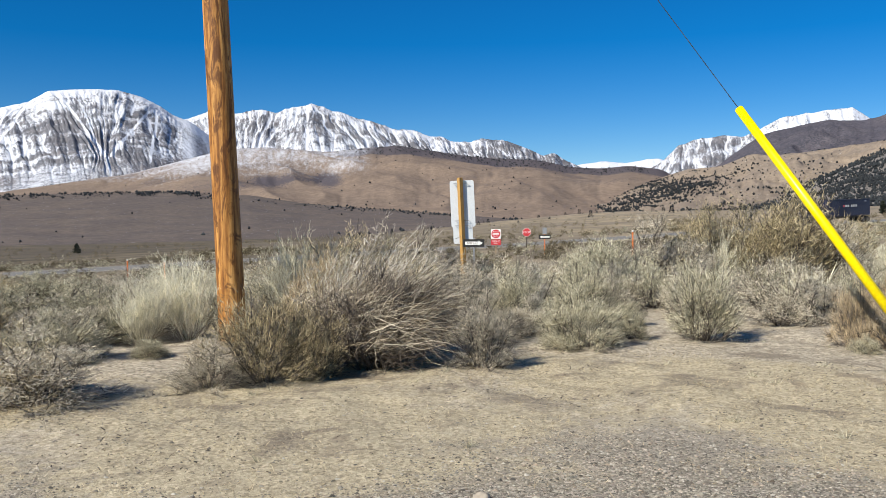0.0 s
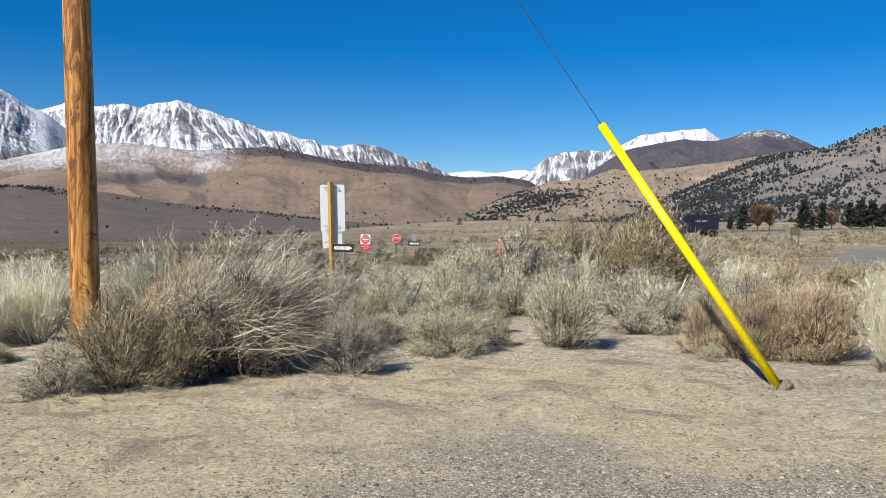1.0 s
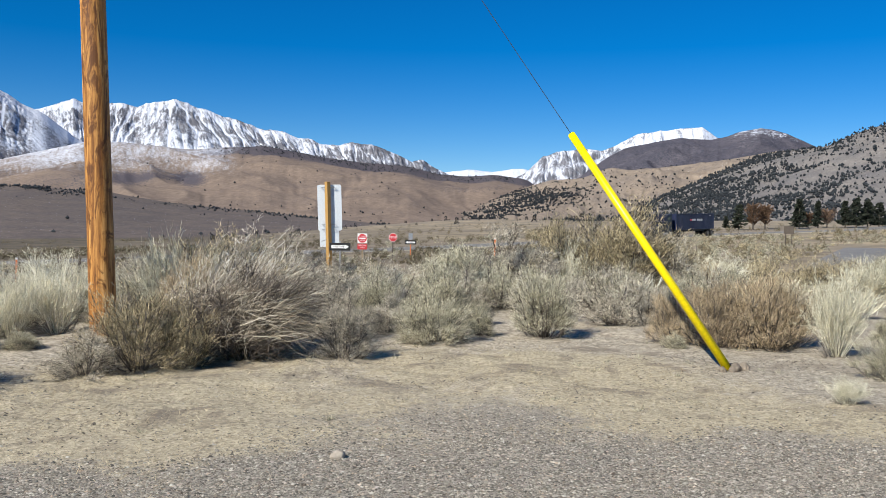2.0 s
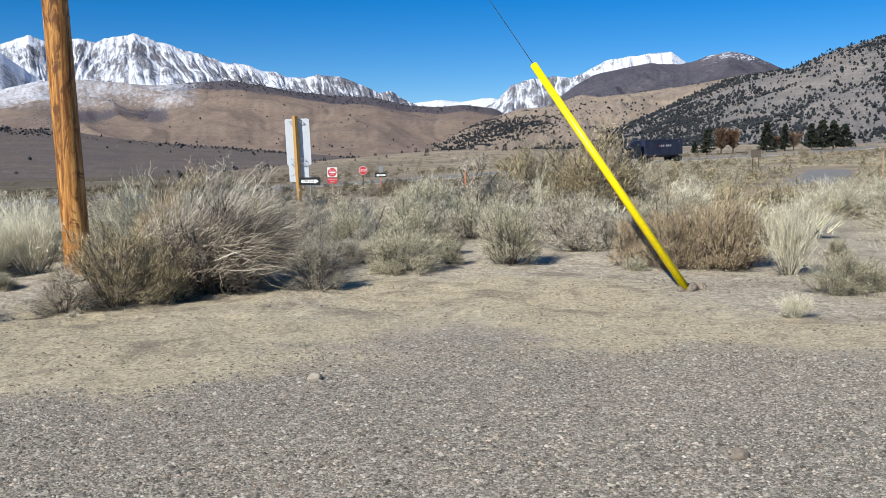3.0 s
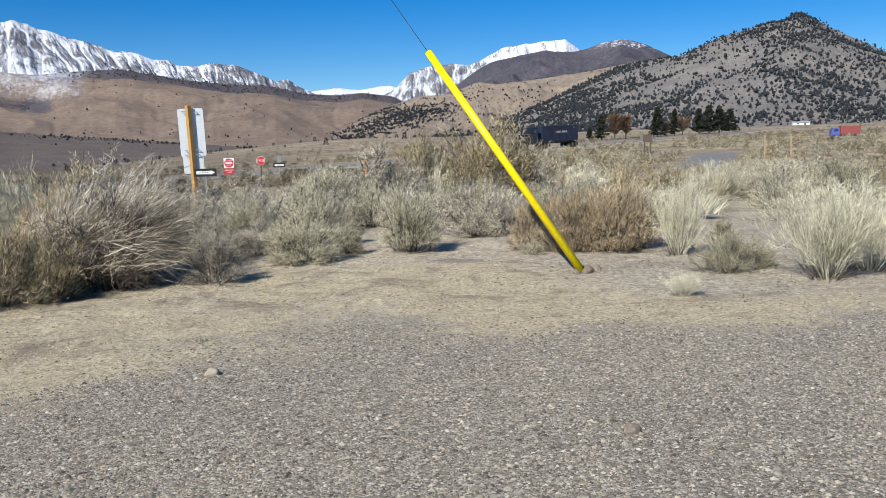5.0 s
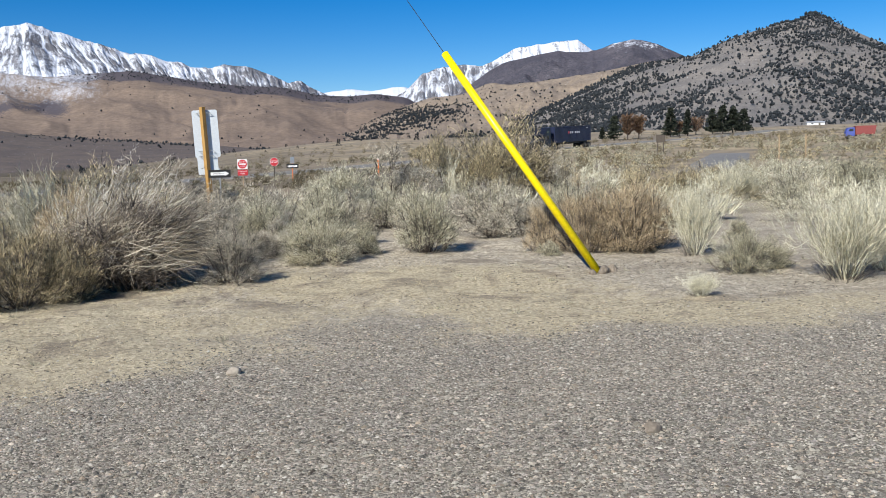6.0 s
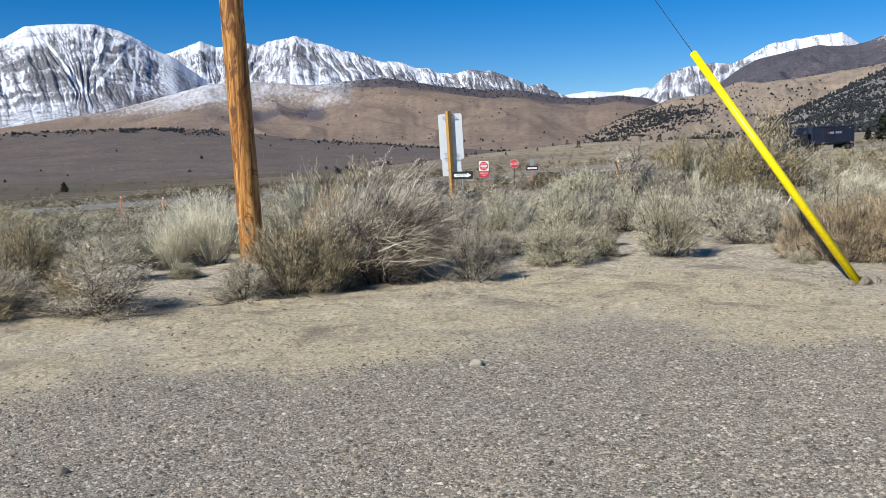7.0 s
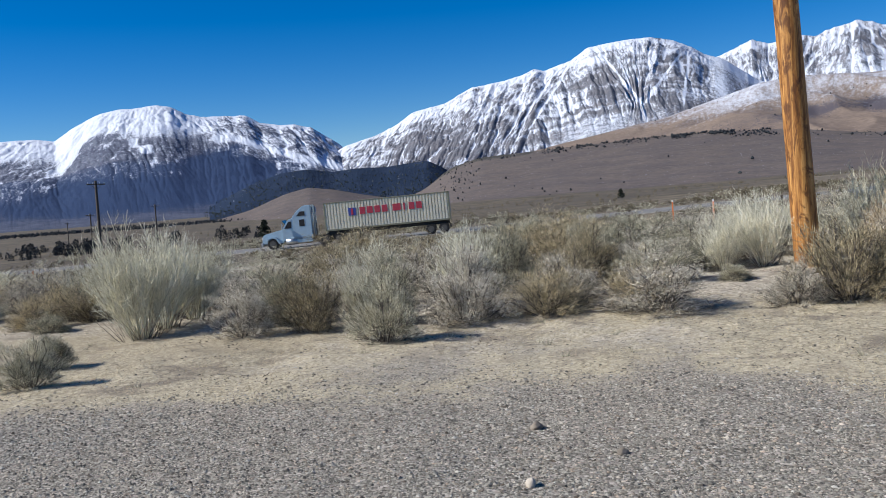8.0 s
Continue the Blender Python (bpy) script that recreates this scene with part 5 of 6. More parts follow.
# ---------------------------------------------------------------- scrub on the plain beyond
def scrub(name, label, count, r0, r1, twig, key, tri, seed, hi=(0.45, 1.0), span=(-58, 68)):
    rs = np.random.default_rng(seed)
    kinds = []
    for v in range(5):
        sv, sf, cv, cf = shrub_mesh(key, seed * 10 + v, tri, 1.0 if tri > 400 else 4.5)
        cv = cv.reshape(-1, 3, 3)
        mid = cv.mean(1, keepdims=True)
        kinds.append(((cv - mid) * ([1.2, 1.2, 1.0] if tri > 500 else [1.85, 1.85, 1.3] if tri > 400 else [2.1, 2.1, 1.8]) + mid).reshape(-1, 3))
    V, base = [], 0
    while len(V) < count:
        a, r = rs.uniform(radians(span[0]), radians(span[1])), math.sqrt(rs.uniform(r0 * r0, r1 * r1))
        x, y = -math.sin(a) * r, math.cos(a) * r
        off = (x - ROAD_AT.x) * -ROAD_WAY.y + (y - ROAD_AT.y) * ROAD_WAY.x
        if abs(off) < 8 or (abs((x - 36.4) * -0.81 + (y - 55) * 0.587) < 3.2 and 40 < r < 120 and x > 0) or rs.uniform() > 0.25 + 0.9 * float(ss(-0.3, 0.3, fbm(np.array(x / 16), np.array(y / 16), 3, 2))):
            continue
        v = kinds[rs.integers(5)]
        s, h, t = rs.uniform(0.7, 1.7), rs.uniform(*hi), rs.uniform(0, 6.3)
        if a > radians(12) and r < 60:
            s, h = s * 0.75, h * 0.6
            if rs.uniform() < 0.05:
                continue
        if a < radians(-21) and r < 60:
            s, h = s * 0.9, h * 0.72
        if abs(a + radians(2.2)) < radians(2.4) and r < 45:
            h = h * 0.6
        c, q = math.cos(t) * s, math.sin(t) * s
        V.append(np.stack([v[:, 0] * c - v[:, 1] * q, v[:, 0] * q + v[:, 1] * c, v[:, 2] * h], -1) + [x, y, float(height(np.array(x), np.array(y))) - 0.03])
        base += len(v)
    me = fast_mesh(name, np.concatenate(V), np.arange(base).reshape(-1, 3), twig)
    tagged(new(name, me), label, "scrub", "", "stuff")


scrub("near_scrub", "dense grey-green sagebrush just beyond the verge", 110, 13, 27, T_SAGE, "sage", 1500, 7, (0.42, 0.80))
scrub("near_dry_scrub", "grey leafless brush just beyond the verge", 70, 13, 27, T_GREY, "bare", 1500, 8, (0.42, 0.8))
scrub("sagebrush_scrub", "grey-green sagebrush covering the flat beyond the verge", 330, 24, 55, T_SAGE, "sage", 460, 1, (0.5, 0.95))
scrub("bitterbrush_scrub", "olive-brown brush scattered over the flat", 240, 16, 58, T_OLIVE, "sage", 460, 2, (0.5, 1.0))
scrub("dry_grass_scrub", "pale dry bunchgrass between the sagebrush", 55, 14, 45, T_PALE, "rabbit", 200, 3, (0.4, 0.8))
scrub("far_sagebrush", "low sagebrush reaching across the plain", 600, 50, 150, T_SAGE, "sage", 130, 4, (0.5, 1.0))
scrub("far_bitterbrush", "olive-brown brush far across the plain", 900, 55, 330, T_FIELD, "sage", 110, 5, (0.6, 1.3))
scrub("right_field_scrub", "olive-brown low brush on the flat by the side road", 620, 30, 230, T_FIELD, "sage", 160, 21, (0.6, 1.15), (-50, -14))
scrub("right_field_bitterbrush", "straw-coloured brush on the flat by the side road", 260, 30, 200, T_OLIVE, "sage", 160, 25, (0.5, 1.0), (-50, -14))
scrub("right_field_sage", "pale sagebrush dotting the flat by the side road", 320, 28, 170, T_SAGE, "sage", 160, 22, (0.5, 1.0), (-50, -14))
scrub("left_field_scrub", "low brown brush between the verge and the highway", 900, 20, 130, T_FIELD, "sage", 110, 23, (0.3, 0.7), (14, 66))
scrub("left_field_sage", "low grey-green sagebrush between the verge and the highway", 500, 20, 110, T_SAGE, "sage", 120, 26, (0.3, 0.65), (14, 66))
scrub("middle_field_scrub", "low brush behind the road signs", 450, 45, 150, T_FIELD, "sage", 130, 24, (0.5, 1.0), (-18, 16))


# ---------------------------------------------------------------- verge: straw, pebbles, stones
def straw():
    rs = np.random.default_rng(41)
    n = 170000
    x, y = rs.uniform(-8, 7.5, n), rs.uniform(2.0, 11.0, n)
    off = y - lot_edge(x)
    bare = ss(2.6, 4.2, x) * ss(5.0, 6.0, y)
    want = ss(-1.0, 0.6, off + 0.9 * fbm(x * 0.9, y * 0.9, 4, 21)) * (1 - ss(2.4, 4.6, off)) * (1 - 0.9 * bare) * (0.25 + 1.1 * ss(-0.25, 0.3, fbm(x * 1.4, y * 1.4, 4, 21)))
    keep = rs.uniform(0, 1, n) < want
    x, y = x[keep], y[keep]
    n = len(x)
    st = np.stack([x, y, rough_ground(x, y) - 0.004], -1)
    d = np.stack([rs.normal(0, 1, n), rs.normal(0, 1, n), rs.uniform(0.15, 0.9, n)], -1)
    v, f, _ = ribbons(rs, st, d, rs.uniform(0.012, 0.045, n), rs.uniform(0.0018, 0.0036, n), np.tile([0, 0, -0.6], (n, 1)), 1, 0.1)
    tagged(new("dry_grass", fast_mesh("dry_grass", v, f, T_STRAW)), "short trampled straw-coloured grass along the verge", "grass", "", "stuff")


straw()


def debris():
    """Dead twigs, clods and leaf litter strewn over the verge, thicker in patches."""
    rs = np.random.default_rng(43)
    n = 60000
    x, y = rs.uniform(-9, 9, n), rs.uniform(2.0, 13.0, n)
    off = y - lot_edge(x)
    want = ss(-0.6, 0.8, off) * (0.06 + 0.9 * ss(0.08, 0.38, fbm(x * 1.1, y * 1.9, 5, 61)))
    keep = rs.uniform(0, 1, n) < want
    x, y = x[keep], y[keep]
    n = len(x)
    st = np.stack([x, y, rough_ground(x, y) + 0.003], -1)
    d = np.stack([rs.normal(0, 1, n), rs.normal(0, 1, n), rs.uniform(0.0, 0.5, n)], -1)
    v, f = sprigs(rs, st, d, 0.010 + 0.028 * rs.uniform(0, 1, n) ** 2, rs.uniform(0.004, 0.010, n))
    tagged(new("twig_litter", fast_mesh("twig_litter", v, f, T_WOODY)), "dark dead twigs and litter strewn over the sand", "litter", "", "stuff")
    # small dry tufts
    m = 320
    tx, ty = rs.uniform(-7.5, 7.5, m), rs.uniform(3.0, 11.0, m)
    ok = (ty - lot_edge(tx) > 0.1) & (fbm(tx * 0.8, ty * 0.8, 3, 63) > -0.02)
    tx, ty = tx[ok], ty[ok]
    k = 26
    i = np.repeat(np.arange(len(tx)), k)
    r, a = rs.uniform(0, 0.035, len(i)), rs.uniform(0, 6.28, len(i))
    bx, by = tx[i] + np.cos(a) * r, ty[i] + np.sin(a) * r
    st = np.stack([bx, by, rough_ground(bx, by) - 0.003], -1)
    d = np.stack([np.cos(a) * 0.6, np.sin(a) * 0.6, rs.uniform(0.3, 1.4, len(i))], -1) + rs.normal(0, 0.25, (len(i), 3))
    v, f = sprigs(rs, st, d, rs.uniform(0.02, 0.075, len(i)) * (0.6 + 0.8 * rs.uniform(0, 1, len(tx)))[i], rs.uniform(0.002, 0.0045, len(i)))
    tagged(new("grass_tufts", fast_mesh("grass_tufts", v, f, T_SAGE)), "small grey-green dry tufts on the verge", "grass", "", "stuff")


debris()


def gravel():
    """Loose pebbles: a rough crown on a skirt that sinks into the ground."""
    rs = np.random.default_rng(51)
    n = 190000
    a, r = rs.uniform(radians(-50), radians(66), n), 1.9 + 5.0 * rs.uniform(0, 1, n) ** 0.85
    x, y = -np.sin(a) * r, np.cos(a) * r
    off = y - lot_edge(x)
    keep = rs.uniform(0, 1, n) < 0.07 + 0.93 * (1 - ss(-0.6, 0.5, off + 0.7 * fbm(x * 0.9, y * 0.9, 4, 21)))
    x, y = x[keep], y[keep]
    n = len(x)
    s = 0.0030 + 0.0042 * rs.uniform(0, 1, n) + 0.009 * rs.uniform(0, 1, n) ** 9
    ring = np.arange(5) / 5 * 2 * np.pi + rs.uniform(0, 6.3, (n, 1)) + rs.uniform(-0.25, 0.25, (n, 5))
    rad = s[:, None] * rs.uniform(0.75, 1.25, (n, 5))
    z0 = rough_ground(x, y)
    v = np.zeros((n, 6, 3))
    v[:, :5, 0], v[:, :5, 1] = x[:, None] + np.cos(ring) * rad, y[:, None] + np.sin(ring) * rad * 0.85
    v[:, :5, 2] = z0[:, None] - 0.001 + s[:, None] * rs.uniform(0.0, 0.35, (n, 5))
    v[:, 5] = np.stack([x, y, z0], -1) + rs.normal(0, 0.2, (n, 3)) * s[:, None] * [1, 1, 0] + [0, 0, 1] * (s * rs.uniform(0.45, 0.85, n))[:, None]
    b = (np.arange(n) * 6)[:, None]
    f = np.concatenate([b + np.array([[k, (k + 1) % 5, 5]]) for k in range(5)])
    tagged(new("gravel", fast_mesh("gravel", v.reshape(-1, 3), f, M_PEBBLE)), "loose grey-brown gravel on the lot", "gravel", "", "stuff")


gravel()


def stone(x, y, wide, high, material, label, seed, name="stone"):
    rs = np.random.default_rng(seed)
    bm = bmesh.new()
    bmesh.ops.create_icosphere(bm, subdivisions=3, radius=0.5)
    o = Vector(rs.uniform(-50, 50, 3).tolist())
    for v in bm.verts:
        q = v.co * 2.6 + o
        v.co *= 1 + 0.32 * noise.noise(q) + 0.12 * noise.noise(q * 2.7)
        v.co.z = max(v.co.z, -0.28)
    bmesh.ops.scale(bm, vec=(wide, wide * 0.72, high * 1.25), verts=bm.verts)
    me = bpy.data.meshes.new(name)
    bm.to_mesh(me)
    bm.free()
    me.materials.append(material)
    me.polygons.foreach_set("use_smooth", [seed % 2 == 0] * len(me.polygons))
    ob = new(name, me)
    z = float(rough_ground(np.array(x), np.array(y)))
    ob.matrix_world = pose(x, y, z + high * 0.22, 0, 0, rs.uniform(0, 360))
    return tagged(ob, label, "stone", "loose stones")


stone(0.15, 4.64, 0.08, 0.05, M_STONE, "pale rounded stone lying on the gravel", 2)
stone(1.73, 3.04, 0.085, 0.045, M_STONED, "flat grey-green stone on the gravel", 4)
stone(-1.67, 2.60, 0.055, 0.04, M_STONE, "small pale stone on the gravel", 6)
stone(-2.03, 3.32, 0.075, 0.04, M_STONED, "dark clod of soil on the gravel", 8, "clod")
stone(-1.51, 3.11, 0.05, 0.03, M_STONED, "small dark stone on the gravel", 10)
stone(3.62, 7.22, 0.12, 0.09, M_STONED, "grey rock at the foot of the guy wire", 3, "rock")
stone(3.72, 7.26, 0.11, 0.08, M_STONED, "brown rock at the foot of the guy wire", 5, "rock")
stone(3.50, 7.22, 0.08, 0.05, M_STONED, "small grey rock at the foot of the guy wire", 7, "rock")

# ---------------------------------------------------------------- utility pole and guy
POLE_FOOT, POLE_LEAN = Vector((-2.17, 9.92, -0.1)), Vector((-0.0365, -0.004, 1.0))
ANCHOR, GUARD_TOP = Vector((3.60, 7.31, 0.0)), Vector((2.325, 7.895, 2.07))


def utility_pole():
    bm = bmesh.new()
    n, m = 28, 70
    rings = []
    for k in range(m + 1):
        h = 10.3 * k / m
        r = 0.141 - 0.0034 * h
        ring = []
        for i in range(n):
            a = 2 * math.pi * i / n
            q = Vector((math.cos(a) * 3, math.sin(a) * 3, h * 0.35))
            rr = r * (1 + 0.028 * noise.noise(q) - 0.03 * max(0.0, noise.noise(Vector((math.cos(a) * 9, math.sin(a) * 9, h * 0.25))) - 0.25))
            ring.append(bm.verts.new(POLE_LEAN * h + Vector((math.cos(a) * rr, math.sin(a) * rr, 0))))
        rings.append(ring)
    for a, b in zip(rings, rings[1:]):
        for i in range(n):
            bm.faces.new((a[i], a[(i + 1) % n], b[(i + 1) % n], b[i]))
    bm.faces.new(rings[-1])
    ob = thing("utility_pole", Matrix.Translation(POLE_FOOT), "tall orange-brown wooden utility pole leaning slightly, in brush", "pole")
    part("shaft", bm, M_POLE, ob, "", True)
    return ob


utility_pole()


def stick(p, q, r, seg=12):
    """A straight rod between two points."""
    d = Vector(q) - Vector(p)
    bm = tube(r, r, d.length, (0, 0, d.length / 2), "z", seg)
    bmesh.ops.transform(bm, matrix=Matrix.Translation(p) @ d.to_track_quat("Z", "Y").to_matrix().to_4x4(), verts=bm.verts)
    return bm


def guy():
    way = (GUARD_TOP - ANCHOR).normalized()
    far = (POLE_FOOT.x + POLE_LEAN.x * 9.3 - ANCHOR.x) / way.x
    ob = thing("guy_wire", Matrix.Translation(ANCHOR), "steel guy wire with a bright yellow plastic guard", "guy wire")
    a = Vector((0, 0, 0))
    part("wire", stick(a - way * 0.1, way * far, 0.003, 8), M_DARKSTEEL, ob, "thin dark steel cable")
    d = GUARD_TOP - ANCHOR
    bm = tube(0.038, 0.034, d.length, (0, 0, d.length / 2), "z", 24, 0.008)
    bmesh.ops.transform(bm, matrix=d.to_track_quat("Z", "Y").to_matrix().to_4x4() @ Matrix.Translation((0, 0, 0.0)), verts=bm.verts)
    part("guard", bm, M_YELLOW, ob, "bright yellow plastic tube", True)
    part("anchor_rod", stick(way * -0.15, way * 0.12, 0.014, 10), M_STEEL, ob, "galvanised anchor rod")
    part("clamp", join(box(0.05, 0.03, 0.05, (0.02, -0.01, 0.03), 0.006), tube(0.012, 0.012, 0.07, (0.02, -0.01, 0.03), "y", 8)), M_DARKSTEEL, ob, "dark steel clamp")


guy()

# ---------------------------------------------------------------- road signs
def ground_z(x, y):
    return float(height(np.array(float(x)), np.array(float(y))))


def at_yaw(yaw, dist):
    a = radians(yaw)
    return -math.sin(a) * dist, math.cos(a) * dist


def plate(outline, thick=0.004, bevel=0.0):
    return prism(outline, thick, (0, 0, 0), bevel)


def rounded(w, h, r, n=5):
    pts = []
    for cx, cz, a0 in ((w / 2 - r, h / 2 - r, 0), (-w / 2 + r, h / 2 - r, 90), (-w / 2 + r, -h / 2 + r, 180), (w / 2 - r, -h / 2 + r, 270)):
        pts += [(cx + r * math.cos(radians(a0 + 90 * i / n)), cz + r * math.sin(radians(a0 + 90 * i / n))) for i in range(n + 1)]
    return pts


def moved(bm, x=0.0, y=0.0, z=0.0):
    bmesh.ops.translate(bm, vec=(x, y, z), verts=bm.verts)
    return bm


TEXT_FRONT = Matrix.Rotation(radians(90), 4, "X")


def text_at(x, y, z):
    return Matrix.Translation((x, y, z)) @ TEXT_FRONT


def guide_sign():
    """The back of a tall highway sign, with a smaller panel below, on a timber post."""
    x, y = at_yaw(-1.25, 42)
    g = ground_z(x, y)
    ob = thing("highway_sign", pose(x, y, g, 0, -2.0, -1), "bare aluminium back of a tall road sign on a timber post", "road sign")
    base = EYE - g
    part("post", moved(box(0.2, 0.2, base + 2.35, (0, 0, (base + 2.35) / 2), 0.008, (0, 0, 38)), -0.02, -0.06), M_POST, ob, "weathered yellow-brown timber post")
    part("panel", moved(plate(rounded(1.14, 2.2, 0.1), 0.006), 0.06, 0.10, base + 1.12), M_ALU, ob, "bare aluminium panel")
    part("lower_panel", moved(plate(rounded(0.92, 0.95, 0.07), 0.006), 0.02, 0.085, base - 0.28), M_ALU, ob, "smaller aluminium panel")
    for z in (2.08, 0.33, 0.10):
        part("bracket", join(box(0.66, 0.03, 0.03, (0, -0.055, base + z), 0.006), box(0.03, 0.12, 0.03, (-0.3, 0.0, base + z), 0.006), box(0.03, 0.12, 0.03, (0.3, 0.0, base + z), 0.006)), M_STEEL, ob, "steel strap bracket")


guide_sign()


def one_way(yaw, dist, z_mid, left, label, post_material=None, turn=0.0):
    x, y = at_yaw(yaw, dist)
    g = ground_z(x, y)
    ob = thing("one_way_sign", pose(x, y, g, 0, 0, yaw + turn), label, "road sign")
    h = z_mid - g
    part("post", box(0.06, 0.05, h + 0.25, (0, 0.035, (h + 0.25) / 2), 0.006), post_material or M_STEEL, ob)
    s = -1 if left else 1
    part("panel", moved(plate(rounded(0.98, 0.36, 0.03)), 0, 0, h), M_BLACK, ob, "black sign panel")
    arrow = [(-0.40, -0.07), (0.22, -0.07), (0.22, -0.115), (0.42, 0.0), (0.22, 0.115), (0.22, 0.07), (-0.40, 0.07)]
    arrow = [(s * a, b) for a, b in arrow]
    part("arrow", moved(plate(arrow[::s], 0.003), 0, -0.006, h), M_WHITE, ob, "white arrow")
    words("ONE WAY", 0.11, M_BLACK, ob, text_at(-0.06 * s, -0.0085, h))
    return ob


one_way(-1.85, 41.0, 0.43, False, "black one-way sign with a white arrow beside the tall sign post", None, -6)
w = one_way(-6.45, 74.0, 0.30, True, "black one-way sign with white arrow on an orange timber post", M_ORANGE)
x, y = at_yaw(-6.45, 74.0)
part("small_plate", moved(plate(rounded(0.34, 0.55, 0.05)), 0, 0, 0.30 - ground_z(x, y) + 0.5), M_STEEL, w, "pale grey plate seen nearly edge-on")


def stop_sign():
    x, y = at_yaw(-5.3, 80.0)
    g = ground_z(x, y)
    ob = thing("stop_sign", pose(x, y, g, 0, 0, -5), "red octagonal stop sign on a brown post", "road sign")
    h = 0.66 - g
    r = 0.41
    octo = lambda q: [(q * math.cos(radians(22.5 + 45 * i)), q * math.sin(radians(22.5 + 45 * i))) for i in range(8)]
    part("post", box(0.09, 0.07, h + 0.2, (0, 0.045, (h + 0.2) / 2), 0.006), M_POSTDARK, ob)
    part("border", moved(plate(octo(r)), 0, 0, h), M_WHITE, ob, "white border")
    part("panel", moved(plate(octo(r * 0.94)), 0, -0.006, h), M_RED, ob, "red octagonal panel")
    words("STOP", 0.30, M_WHITE, ob, text_at(0, -0.010, h))


stop_sign()


def no_entry_sign():
    x, y = at_yaw(-3.3, 72.0)
    g = ground_z(x, y)
    ob = thing("no_entry_sign", pose(x, y, g, 0, 0, -3), "white and red do-not-enter sign with a wrong-way plate", "road sign")
    h = 0.60 - g
    part("post", box(0.08, 0.06, h + 0.3, (0, 0.04, (h + 0.3) / 2), 0.006), M_POSTPALE, ob)
    part("panel", moved(plate(rounded(0.80, 0.80, 0.05)), 0, 0, h), M_WHITE, ob, "white square panel")
    disc = [(0.36 * math.cos(i * math.pi / 16), 0.36 * math.sin(i * math.pi / 16)) for i in range(32)]
    part("disc", moved(plate(disc), 0, -0.006, h), M_RED, ob, "red disc")
    part("bar", moved(plate(rounded(0.52, 0.11, 0.01), 0.003), 0, -0.011, h), M_WHITE, ob, "white bar")
    words("DO NOT", 0.13, M_WHITE, ob, text_at(0, -0.010, h + 0.17))
    words("ENTER", 0.13, M_WHITE, ob, text_at(0, -0.010, h - 0.17))
    part("lower_plate", moved(plate(rounded(0.80, 0.46, 0.04)), 0, 0, h - 0.68), M_RED, ob, "red wrong-way plate")
    words("WRONG", 0.17, M_WHITE, ob, text_at(0, -0.006, h - 0.59))
    words("WAY", 0.17, M_WHITE, ob, text_at(0, -0.006, h - 0.77))


no_entry_sign()


def far_sign(name, yaw, dist, z_mid, w, h, material, label, posts=2, post_material=None):
    x, y = at_yaw(yaw, dist)
    g = ground_z(x, y)
    ob = thing(name, pose(x, y, g, 0, 0, yaw), label, "road sign")
    top = z_mid + h / 2 - g
    for i in range(posts):
        px = 0 if posts == 1 else (i - 0.5) * w * 0.62
        part("post", box(0.12, 0.1, top, (px, 0.06, top / 2), 0.01), post_material or M_POSTDARK, ob)
    part("panel", moved(plate(rounded(w, h, 0.08), 0.02), 0, 0, z_mid - g), material, ob)
    return ob


far_sign("trailhead_sign", -30.25, 120, 2.15, 1.2, 1.0, M_POSTDARK, "dark timber notice board on two posts")
ob = far_sign("distance_sign", -44.6, 60, 3.35, 1.5, 1.5, M_GREEN, "green highway guide sign on dark timber posts", 2, M_POSTDARK)
part("text_bar", box(0.9, 0.006, 0.12, (0, -0.014, 3.35 - ground_z(*at_yaw(-44.6, 60)) + 0.3)), M_WHITE, ob, "white line of lettering")
part("text_bar", box(0.7, 0.006, 0.12, (0, -0.014, 3.35 - ground_z(*at_yaw(-44.6, 60)) - 0.2)), M_WHITE, ob, "white line of lettering")


def marker(yaw, dist, tall, material, label, name="marker_post", wide=0.08):
    x, y = at_yaw(yaw, dist)
    ob = thing(name, pose(x, y, ground_z(x, y) - 0.05, 0, 0, yaw), label, "post", "posts by the road")
    part("shaft", box(wide, wide * 0.7, tall, (0, 0, tall / 2), wide * 0.12), material, ob)
    part("cap", box(wide * 1.15, wide * 0.9, wide * 1.2, (0, 0, tall - wide * 0.4), wide * 0.12), M_WHITE if material is M_ORANGE else material, ob)


marker(17.4, 34, 1.35, M_ORANGE, "thin orange roadside marker post", "marker_post", 0.06)
marker(19.8, 62, 1.5, M_ORANGE, "thin orange roadside marker post", "marker_post", 0.09)
marker(-12.0, 70, 1.9, M_ORANGE, "orange and white roadside marker post", "marker_post", 0.12)
marker(60.3, 40, 1.3, M_ORANGE, "short orange marker post in the brush", "marker_post", 0.06)
for yaw, d in ((14.0, 46), (13.3, 46), (15.2, 52), (30.5, 60), (38.6, 58)):
    marker(yaw, d, 1.35, M_POSTDARK, "dark weathered timber fence post", "fence_post", 0.11)
for yaw, d in ((-37.3, 75), (-38.8, 70)):
    marker(yaw, d, 2.2, M_POSTPALE, "tan timber post beside the side road", "fence_post", 0.11)


